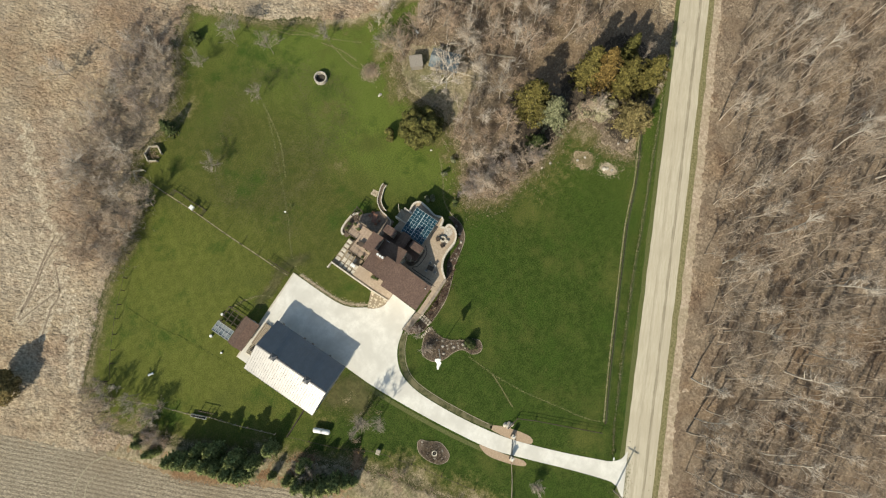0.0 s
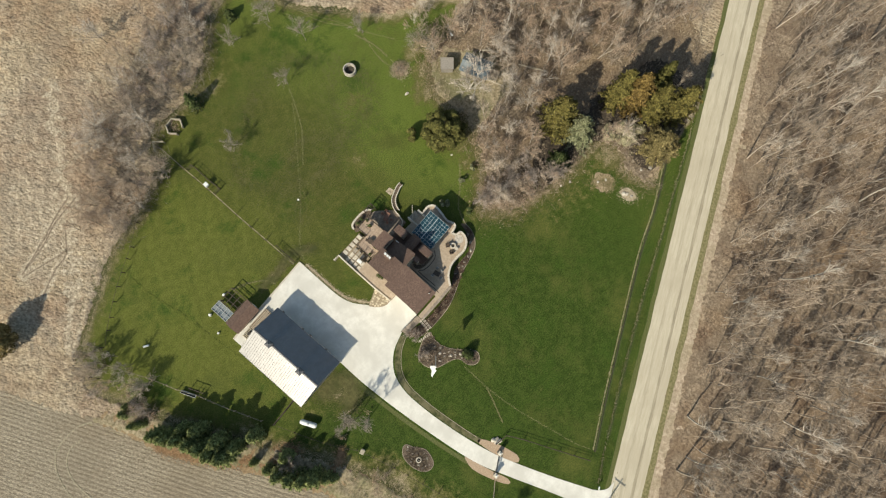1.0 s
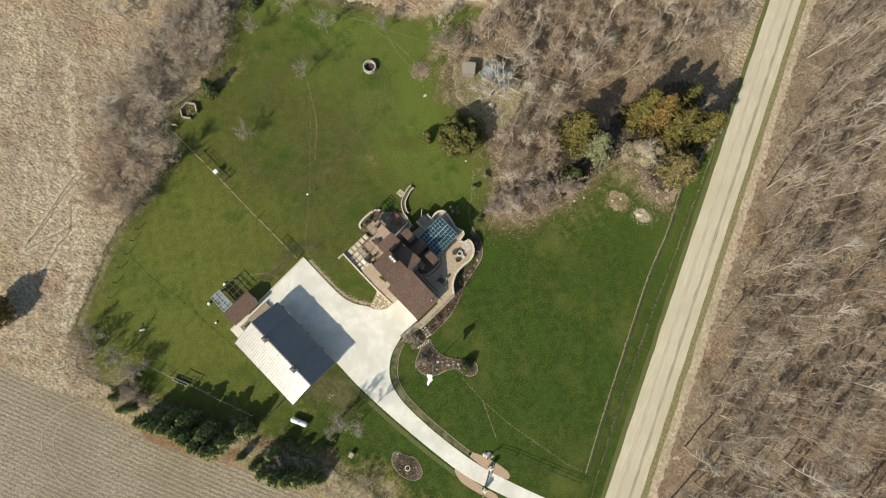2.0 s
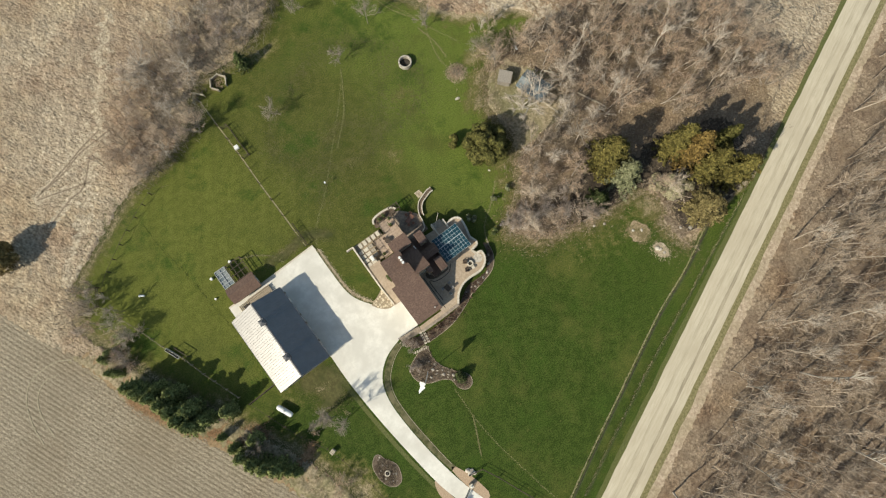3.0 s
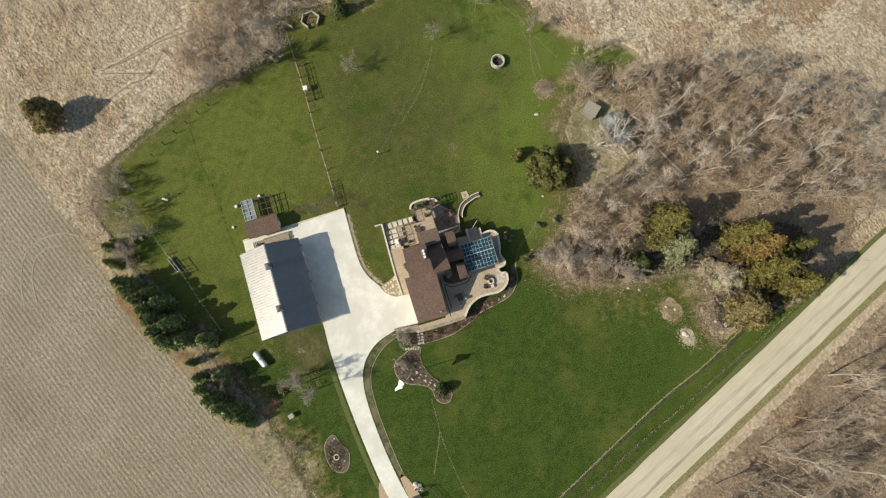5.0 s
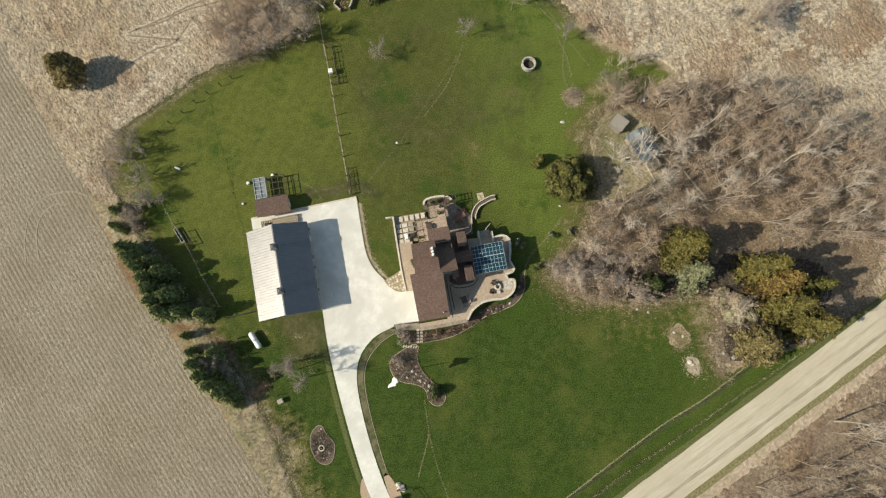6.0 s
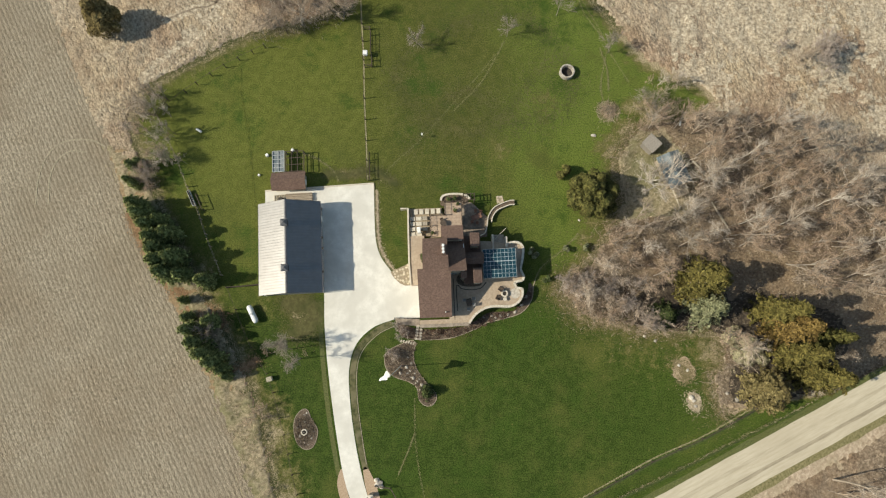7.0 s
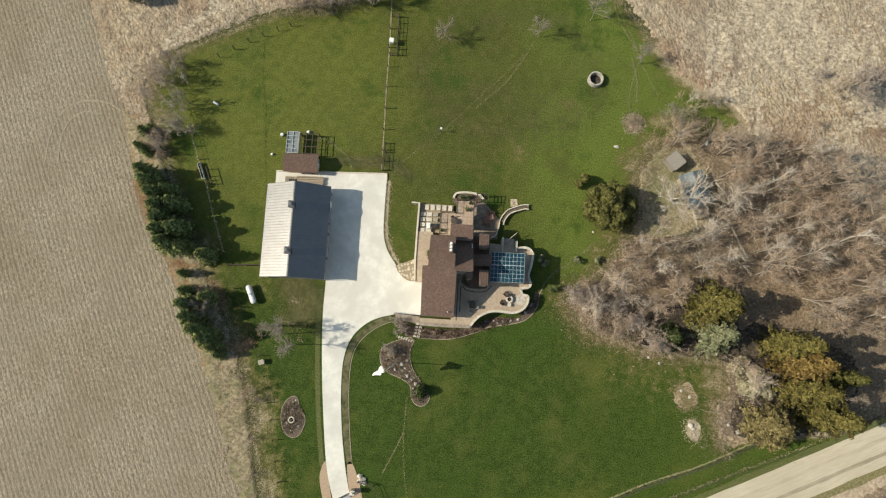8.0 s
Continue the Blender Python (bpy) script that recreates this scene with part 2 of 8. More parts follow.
def lawn_material():
    """Turf: rich green near the road, olive and worn farther back, yellow-green in the paddock, with mottling at several scales."""
    m = bpy.data.materials.new("lawn_turf")
    m.use_nodes = True
    n, l = m.node_tree.nodes, m.node_tree.links
    b = n["Principled BSDF"]
    tc = n.new("ShaderNodeTexCoord")
    sep = n.new("ShaderNodeSeparateXYZ")
    warp, add = n.new("ShaderNodeTexNoise"), n.new("ShaderNodeVectorMath")
    warp.inputs["Scale"].default_value = .06
    scl = n.new("ShaderNodeVectorMath")
    scl.operation = "SCALE"
    scl.inputs["Scale"].default_value = 26
    l.new(tc.outputs["Object"], warp.inputs["Vector"])
    l.new(warp.outputs["Color"], scl.inputs[0])
    l.new(tc.outputs["Object"], add.inputs[0])
    l.new(scl.outputs[0], add.inputs[1])
    l.new(add.outputs[0], sep.inputs[0])

    def rng(src, a, c):
        r = n.new("ShaderNodeMapRange")
        r.interpolation_type = "SMOOTHSTEP"
        r.inputs[1].default_value, r.inputs[2].default_value = a, c
        l.new(src, r.inputs[0])
        return r.outputs[0]

    def noisy(scale, a, c, detail=6):
        z = n.new("ShaderNodeTexNoise")
        z.inputs["Scale"].default_value, z.inputs["Detail"].default_value, z.inputs["Roughness"].default_value = scale, detail, .72
        l.new(tc.outputs["Object"], z.inputs["Vector"])
        return rng(z.outputs[0], a, c)

    def mix(f, c1, c2):
        x = n.new("ShaderNodeMix")
        x.data_type = "RGBA"
        l.new(f, x.inputs[0])
        for k, c in ((6, c1), (7, c2)):
            if isinstance(c, tuple):
                x.inputs[k].default_value = (*c, 1)
            else:
                l.new(c, x.inputs[k])
        return x.outputs[2]

    fine = noisy(4.8, .405, .595, 10)
    mid = noisy(.7, .42, .58, 10)
    front = mix(mid, mix(fine, (.015, .031, .003), (.050, .081, .011)), mix(fine, (.024, .044, .006), (.072, .104, .016)))
    back = mix(mid, mix(fine, (.036, .047, .007), (.097, .107, .022)), mix(fine, (.050, .058, .011), (.124, .127, .032)))
    pad = mix(mid, mix(fine, (.062, .075, .011), (.122, .136, .026)), mix(fine, (.079, .090, .014), (.148, .160, .035)))
    front = mix(rng(sep.outputs["X"], 56.0, 84.0), front, mix(fine, (.028, .050, .006), (.090, .124, .019)))
    c = mix(rng(sep.outputs["Y"], 4.0, 34.0), front, back)
    west = n.new("ShaderNodeMath")
    west.operation = "MULTIPLY"
    l.new(rng(sep.outputs["X"], 30.0, 12.0), west.inputs[0])
    l.new(rng(sep.outputs["Y"], 6.0, 22.0), west.inputs[1])
    c = mix(west.outputs[0], c, pad)
    east = n.new("ShaderNodeMath")
    east.operation = "MULTIPLY"
    l.new(rng(sep.outputs["X"], 38.0, 54.0), east.inputs[0])
    l.new(rng(sep.outputs["Y"], 12.0, 24.0), east.inputs[1])
    c = mix(east.outputs[0], c, mix(fine, (.054, .082, .011), (.150, .182, .035)))
    c = mix(noisy(.06, .50, .66, 8), c, mix(fine, (.052, .066, .012), (.112, .124, .027)))
    c = mix(noisy(.085, .51, .66, 8), c, mix(fine, (.022, .048, .005), (.060, .098, .013)))
    c = mix(noisy(.9, .57, .72, 10), c, mix(fine, (.075, .078, .017), (.150, .146, .042)))
    # thin, dry turf towards the margins
    at, ad, ml = n.new("ShaderNodeAttribute"), n.new("ShaderNodeMath"), n.new("ShaderNodeMath")
    at.attribute_name = "thin"
    tz = n.new("ShaderNodeTexNoise")
    tz.inputs["Scale"].default_value, tz.inputs["Detail"].default_value, tz.inputs["Roughness"].default_value = .7, 10, .75
    l.new(tc.outputs["Object"], tz.inputs["Vector"])
    ml.operation = "MULTIPLY"
    ml.inputs[1].default_value = .6
    l.new(at.outputs["Fac"], ml.inputs[0])
    l.new(ml.outputs[0], ad.inputs[0])
    l.new(tz.outputs[0], ad.inputs[1])
    c = mix(rng(ad.outputs[0], .58, .76), c, mix(fine, (.075, .078, .017), (.160, .148, .048)))
    c = mix(rng(ad.outputs[0], .70, .98), c, mix(fine, (.19, .148, .086), (.46, .375, .24)))
    # mower lines
    mp, mz = n.new("ShaderNodeMapping"), n.new("ShaderNodeTexNoise")
    mp.vector_type = "TEXTURE"
    mp.inputs["Rotation"].default_value, mp.inputs["Scale"].default_value = (0, 0, radians(62)), (22, 1.4, 1)
    mz.inputs["Scale"].default_value, mz.inputs["Detail"].default_value = .8, 4
    l.new(tc.outputs["Object"], mp.inputs[0])
    l.new(mp.outputs[0], mz.inputs["Vector"])
    hs, mr = n.new("ShaderNodeHueSaturation"), n.new("ShaderNodeMapRange")
    mr.inputs[1].default_value, mr.inputs[2].default_value, mr.inputs[3].default_value, mr.inputs[4].default_value = .35, .65, .945, 1.055
    l.new(mz.outputs[0], mr.inputs[0])
    l.new(mr.outputs[0], hs.inputs["Value"])
    l.new(c, hs.inputs["Color"])
    c = hs.outputs[0]
    l.new(c, b.inputs["Base Color"])
    b.inputs["Roughness"].default_value = .9
    b.inputs["Specular IOR Level"].default_value = .2
    z, bp = n.new("ShaderNodeTexNoise"), n.new("ShaderNodeBump")
    z.inputs["Scale"].default_value, z.inputs["Detail"].default_value = 6.0, 8
    l.new(tc.outputs["Object"], z.inputs["Vector"])
    l.new(z.outputs[0], bp.inputs["Height"])
    bp.inputs["Distance"].default_value = .04
    l.new(bp.outputs[0], b.inputs["Normal"])
    return m


M_LAWN = lawn_material()


def glass_material():
    m = bpy.data.materials.new("blue_glazing")
    m.use_nodes = True
    b = m.node_tree.nodes["Principled BSDF"]
    b.inputs["Base Color"].default_value = (.014, .05, .072, 1)
    b.inputs["Roughness"].default_value = .12
    b.inputs["Specular IOR Level"].default_value = .4
    return m


M_GLASS = glass_material()

# ---- mesh helpers ----
def mesh_of(name, verts, faces, material, smooth=False):
    me = bpy.data.meshes.new(name)
    me.from_pydata([tuple(v) for v in verts], [], [tuple(f) for f in faces])
    me.materials.append(material)
    if smooth:
        me.polygons.foreach_set("use_smooth", [True] * len(me.polygons))
    me.update()
    return me


def part(name, data, material, parent, label=""):
    """Links a bmesh (or a finished mesh) as one mesh object under a thing or a part."""
    if isinstance(data, bmesh.types.BMesh):
        me = bpy.data.meshes.new(name)
        bmesh.ops.recalc_face_normals(data, faces=data.faces)
        data.to_mesh(me)
        data.free()
        me.materials.append(material)
    else:
        me = data
    ob = new(name, me)
    if parent:
        ob.parent = parent
    if label:
        ob["label"] = label
    return ob


def thing(name, m, label, category, group="", kind=""):
    ob = new(name)
    ob.matrix_world = m
    return tagged(ob, label, category, group, kind)


def alone(name, data, material, label, category, group="", kind="", m=None):
    ob = part(name, data, material, None)
    if m:
        ob.matrix_world = m
    return tagged(ob, label, category, group, kind)


def box(bm, x0, y0, z0, x1, y1, z1, bevel=0.0, m=None):
    r = bmesh.ops.create_cube(bm, size=1.0)
    for v in r["verts"]:
        v.co = Vector((x0 + (v.co.x + .5) * (x1 - x0), y0 + (v.co.y + .5) * (y1 - y0), z0 + (v.co.z + .5) * (z1 - z0)))
        if m:
            v.co = m @ v.co
    if bevel:
        es = {e for v in r["verts"] for e in v.link_edges}
        bmesh.ops.bevel(bm, geom=list(es), offset=bevel, segments=1, affect="EDGES")
    return bm


def boxes(*rows, bevel=0.0):
    bm = bmesh.new()
    for r in rows:
        box(bm, *r, bevel=bevel)
    return bm


def tube(bm, a, b, r0, r1=None, n=8, caps=True):
    a, b = Vector(a), Vector(b)
    r1 = r0 if r1 is None else r1
    q = (b - a).to_track_quat("Z", "Y")
    rings = []
    for p, r in ((a, r0), (b, r1)):
        rings.append([bm.verts.new(p + q @ Vector((r * math.cos(k * math.tau / n), r * math.sin(k * math.tau / n), 0))) for k in range(n)])
    for k in range(n):
        bm.faces.new((rings[0][k], rings[0][(k + 1) % n], rings[1][(k + 1) % n], rings[1][k]))
    if caps:
        bm.faces.new(rings[0][::-1])
        bm.faces.new(rings[1])
    return bm


def prism(bm, pts, z0, z1):
    """A plan outline (x, y) raised from z0 to z1."""
    lo = [bm.verts.new((p[0], p[1], z0)) for p in pts]
    hi = [bm.verts.new((p[0], p[1], z1)) for p in pts]
    n = len(pts)
    for k in range(n):
        bm.faces.new((lo[k], lo[(k + 1) % n], hi[(k + 1) % n], hi[k]))
    for ring in (lo, hi):
        es = [bm.edges.get((ring[k], ring[(k + 1) % n])) or bm.edges.new((ring[k], ring[(k + 1) % n])) for k in range(n)]
        bmesh.ops.triangle_fill(bm, edges=es, use_beauty=True)
    return bm


def slab(bm, quad, t):
    """A flat piece on four 3D corners, t thick downwards."""
    top = [bm.verts.new(p) for p in quad]
    low = [bm.verts.new((p[0], p[1], p[2] - t)) for p in quad]
    n = len(quad)
    bm.faces.new(top)
    bm.faces.new(low[::-1])
    for k in range(n):
        bm.faces.new((top[k], low[k], low[(k + 1) % n], top[(k + 1) % n]))
    return bm


def curve_pts(pts, step=1.0, closed=False):
    """Catmull-Rom through the points, resampled to about step."""
    P = [Vector((p[0], p[1], 0)) for p in pts]
    out, n = [], len(P)
    for i in range(n if closed else n - 1):
        a, b = P[i], P[(i + 1) % n]
        p0 = P[i - 1] if closed or i > 0 else a + (a - b)
        p3 = P[(i + 2) % n] if closed or i + 2 < n else b + (b - a)
        k = max(1, int((b - a).length / step))
        for j in range(k):
            t = j / k
            q = .5 * (2 * a + (b - p0) * t + (2 * p0 - 5 * a + 4 * b - p3) * t * t + (3 * a - p0 - 3 * b + p3) * t ** 3)
            out.append((q.x, q.y))
    if not closed:
        out.append((P[-1].x, P[-1].y))
    return out


def ragged(pts, step=.6, amp=.35, freq=.5, seed=0.0):
    out = []
    n = len(pts)
    for i in range(n):
        a, b = Vector((*pts[i], 0)), Vector((*pts[(i + 1) % n], 0))
        k = max(1, int((b - a).length / step))
        nrm = (b - a).normalized().cross(Vector((0, 0, 1)))
        for j in range(k):
            p = a.lerp(b, j / k)
            q = p + nrm * amp * (noise.noise(p * freq + Vector((seed, 0, 0))) + .6 * noise.noise(p * freq * 4 + Vector((0, seed, 3)))) * 1.6
            out.append((q.x, q.y))
    return out


def sheet(name, pts, z, material, label, category, thick=0.0):
    bm = bmesh.new()
    if thick:
        prism(bm, pts, z - thick, z)
    else:
        vs = [bm.verts.new((p[0], p[1], z)) for p in pts]
        es = [bm.edges.new((vs[k], vs[(k + 1) % len(vs)])) for k in range(len(vs))]
        bmesh.ops.triangle_fill(bm, edges=es, use_beauty=True)
        for f in bm.faces:
            if f.normal.z < 0:
                f.normal_flip()
    me = bpy.data.meshes.new(name)
    bm.to_mesh(me)
    bm.free()
    me.materials.append(material)
    return tagged(new(name, me), label, category, kind="structure")


def ribbon(bm, line, w, z0, z1, closed=False):
    """A solid band of width w along a plan line."""
    n = len(line)
    L = []
    for i, p in enumerate(line):
        a = Vector(line[i - 1] if (closed or i) else line[0])
        c = Vector(line[(i + 1) % n] if (closed or i < n - 1) else line[-1])
        d = (c - a).normalized()
        s = Vector((-d.y, d.x)) * w / 2
        q = Vector(p)
        L.append([bm.verts.new((*(q + s), z0)), bm.verts.new((*(q - s), z0)), bm.verts.new((*(q - s), z1)), bm.verts.new((*(q + s), z1))])
    for i in range(n if closed else n - 1):
        a, b = L[i], L[(i + 1) % n]
        for k in range(4):
            bm.faces.new((a[k], a[(k + 1) % 4], b[(k + 1) % 4], b[k]))
    if not closed:
        bm.faces.new(L[0])
        bm.faces.new(L[-1][::-1])
    return bm


def inside(px, py, poly):
    """Which of the points lie in the outline."""
    r = np.zeros(len(px), bool)
    n = len(poly)
    for i in range(n):
        x0, y0 = poly[i]
        x1, y1 = poly[(i + 1) % n]
        if y0 == y1:
            continue
        c = (y0 > py) != (y1 > py)
        r ^= c & (px < (x1 - x0) * (py - y0) / (y1 - y0) + x0)
    return r


def sticks(segs, n=3):
    """Tapered sticks as one vertex and face array; segs: rows of x0 y0 z0 x1 y1 z1 r0 r1."""
    s = np.asarray(segs, float)
    a, b, r0, r1 = s[:, :3], s[:, 3:6], s[:, 6:7], s[:, 7:8]
    d = b - a
    d /= np.linalg.norm(d, axis=1, keepdims=True) + 1e-9
    up = np.where(np.abs(d[:, 2:3]) > .9, np.array([[1., 0, 0]]), np.array([[0, 0, 1.]]))
    u = np.cross(d, up)
    u /= np.linalg.norm(u, axis=1, keepdims=True) + 1e-9
    w = np.cross(d, u)
    V = []
    for p, r in ((a, r0), (b, r1)):
        for k in range(n):
            t = k * math.tau / n
            V.append(p + r * (u * math.cos(t) + w * math.sin(t)))
    V = np.stack(V, 1).reshape(-1, 3)
    base = np.arange(len(s))[:, None] * 2 * n
    F = np.concatenate([base + np.array([[k, (k + 1) % n, n + (k + 1) % n, n + k]]) for k in range(n)])
    return V, F


def fast_mesh(name, V, F, material):
    """A mesh from arrays; every face has the same number of corners."""
    V, F = np.asarray(V, np.float32), np.asarray(F, np.int32)
    me = bpy.data.meshes.new(name)
    me.vertices.add(len(V))
    me.vertices.foreach_set("co", V.ravel())
    k = F.shape[1]
    me.loops.add(F.size)
    me.loops.foreach_set("vertex_index", F.ravel())
    me.polygons.add(len(F))
    me.polygons.foreach_set("loop_start", np.arange(0, F.size, k, dtype=np.int32))
    me.polygons.foreach_set("loop_total", np.full(len(F), k, np.int32))
    me.materials.append(material)
    me.update(calc_edges=True)
    me.validate()
    return me


def sprays(P, N, size, rng, flat=.5):
    """Small leaf or needle sprays: two bent triangles each, at P, turned outwards along N."""
    k = len(P)
    N = N / (np.linalg.norm(N, axis=1, keepdims=True) + 1e-9)
    R = rng.normal(size=(k, 3))
    T = np.cross(N, R)
    T /= np.linalg.norm(T, axis=1, keepdims=True) + 1e-9
    B = np.cross(N, T)
    s = (size * rng.uniform(.6, 1.4, k))[:, None]
    tip = P + N * s * flat + T * s
    V = np.stack([P - T * s * .5 - B * s * .45, P - T * s * .5 + B * s * .45, tip + B * s * .15, tip - B * s * .2 - N * s * .15], 1).reshape(-1, 3)
    F = np.arange(k)[:, None] * 4 + np.array([[0, 1, 2, 3]])
    return V, F

# ---- ground ----
LAWN = [(-33, 35.3), (-28.4, 38.4), (-23.5, 41.1), (-16.7, 45.1), (-13.9, 46.6), (-7, 47.6), (1.5, 52), (6, 58.5), (15.2, 58.5), (24, 62.5), (30, 68), (38.3, 71.8),
        (43, 62), (46.3, 56), (50.5, 51.5), (53, 47.5), (57, 42.7), (63, 39.4), (67, 38), (70.2, 34), (64, 31.2), (57, 30.5), (53.8, 27.5), (51.8, 24.0), (51.5, 20.5), (52.0, 16.5), (51.3, 14.2), (49.9, 10.6), (46.9, 5.7), (43.1, 3.1), (40.9, 1.1), (44.8, -3.7), (51.5, -4.8), (56.2, -5.9), (60.9, -5.7), (65.7, -5.4), (68.4, -8.0), (68.5, -11.8), (66.5, -13.2), (66.8, -16.4), (67.8, -19.8),
        (68.5, -18.7), (73.4, -18.2), (80, -16.5), (87.4, -15.4), (88.6, -16.6),
        (56.3, -33.4), (28.3, -48.3), (20, -52.6), (14, -55.8), (8, -58), (1, -50), (-3, -40), (-6.2, -30), (-8.5, -21.5), (-10.8, -15), (-14, -9.5), (-19, -1.5), (-24, 6), (-28, 13.5), (-31, 20), (-35, 28.5)]
FIELD = [(-130, 230), (-64, 80), (-51.5, 52.3), (-47.1, 43.2), (-42.4, 33.2), (-37.0, 22.8), (-32.7, 12.8), (-28.6, 5.2), (-24.6, -0.8), (-21.2, -6.2), (-17.6, -13), (-14.0, -21.3), (-10.2, -30), (-8.1, -33.7), (-2, -46), (6, -63), (-80, -230), (-400, -230), (-400, 230)]
ROAD_O, ROAD_A = (15.0, -57.5), 27.7
RC, RS = math.cos(radians(ROAD_A)), math.sin(radians(ROAD_A))


def from_road(s, p):
    """A plan point s metres along the road and p metres to its north-west."""
    return ROAD_O[0] + s * RC - p * RS, ROAD_O[1] + s * RS + p * RC


PATCH = [(57, 30), (63, 31.5), (71, 33), (83, 30), (90, 23), (99, 19.5), (114, 9.5), (120, 2), (104, -6.5), (90, -14), (82, -16), (73, -17.5), (68, -18), (67.8, -19.8), (66.8, -16.4), (66.5, -13.2), (68.5, -11.8), (68.4, -8.0), (65.7, -5.4), (60.9, -5.7), (56.2, -5.9), (51.5, -4.8), (44.8, -3.7), (40.9, 1.1), (43.1, 3.1), (46.9, 5.7), (49.9, 10.6), (50.9, 14.2), (52, 16.5), (51.5, 20.5), (53, 27)]


# dry grass kept open between the thicket and the road
OPEN = [(100.5, 23.0), (101.0, 13.8), (102.4, 6.6), (100.2, -1.2), (97.5, -7.6), (94.0, -12.5)] + [(140, -10), (140, 60)]
YARDLET = [(52.5, 29), (60, 29.5), (66, 21), (64, 14.5), (50, 12.5), (50.5, 16), (51, 24)]
# where the evergreens' cast shadow falls
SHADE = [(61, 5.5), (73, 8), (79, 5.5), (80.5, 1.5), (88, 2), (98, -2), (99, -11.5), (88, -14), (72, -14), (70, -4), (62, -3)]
# evergreens in the thicket
CONS = [(46.5, 16.3)] + [(63.2, 2.2), (65.1, -2.1), (58.4, -3.3), (74.5, -3.5), (76.5, -5.7), (78.4, -10.0), (81.8, -13.4), (74.0, -15.0), (84.6, -6.6)]
RUTS = [[(-30.0, 54.7), (-23.7, 56.1), (-19.2, 57.9), (-12.8, 59.0)], [(-30.1, 54.2), (-25.3, 53.2), (-20.1, 52.0)], [(-29.7, 48.7), (-25.2, 50.8), (-21.8, 51.6), (-19.5, 54.1), (-17.8, 56.5)], [(-28.7, 55.1), (-23.0, 56.9), (-18.5, 58.7), (-13.7, 60.2)]]
PALE = [(-2, 80), (-8.6, 68.8), (-13.0, 62.8), (-17.4, 56.2), (-22.4, 48.8), (-27.4, 43), (-32.4, 37.5)]


def from_line(px, py, line):
    """Least distance of the points from a plan line."""
    d = np.full(len(px), 1e9)
    for (x0, y0), (x1, y1) in zip(line[:-1], line[1:]):
        L2 = (x1 - x0) ** 2 + (y1 - y0) ** 2
        t = np.clip(((px - x0) * (x1 - x0) + (py - y0) * (y1 - y0)) / L2, 0, 1)
        d = np.minimum(d, np.hypot(px - x0 - t * (x1 - x0), py - y0 - t * (y1 - y0)))
    return d


def ragged_line(pts):
    return [(x + .09 * noise.noise(Vector((x, y, 1)) * 1.3), y + .09 * noise.noise(Vector((x, y, 7)) * 1.3)) for x, y in pts]


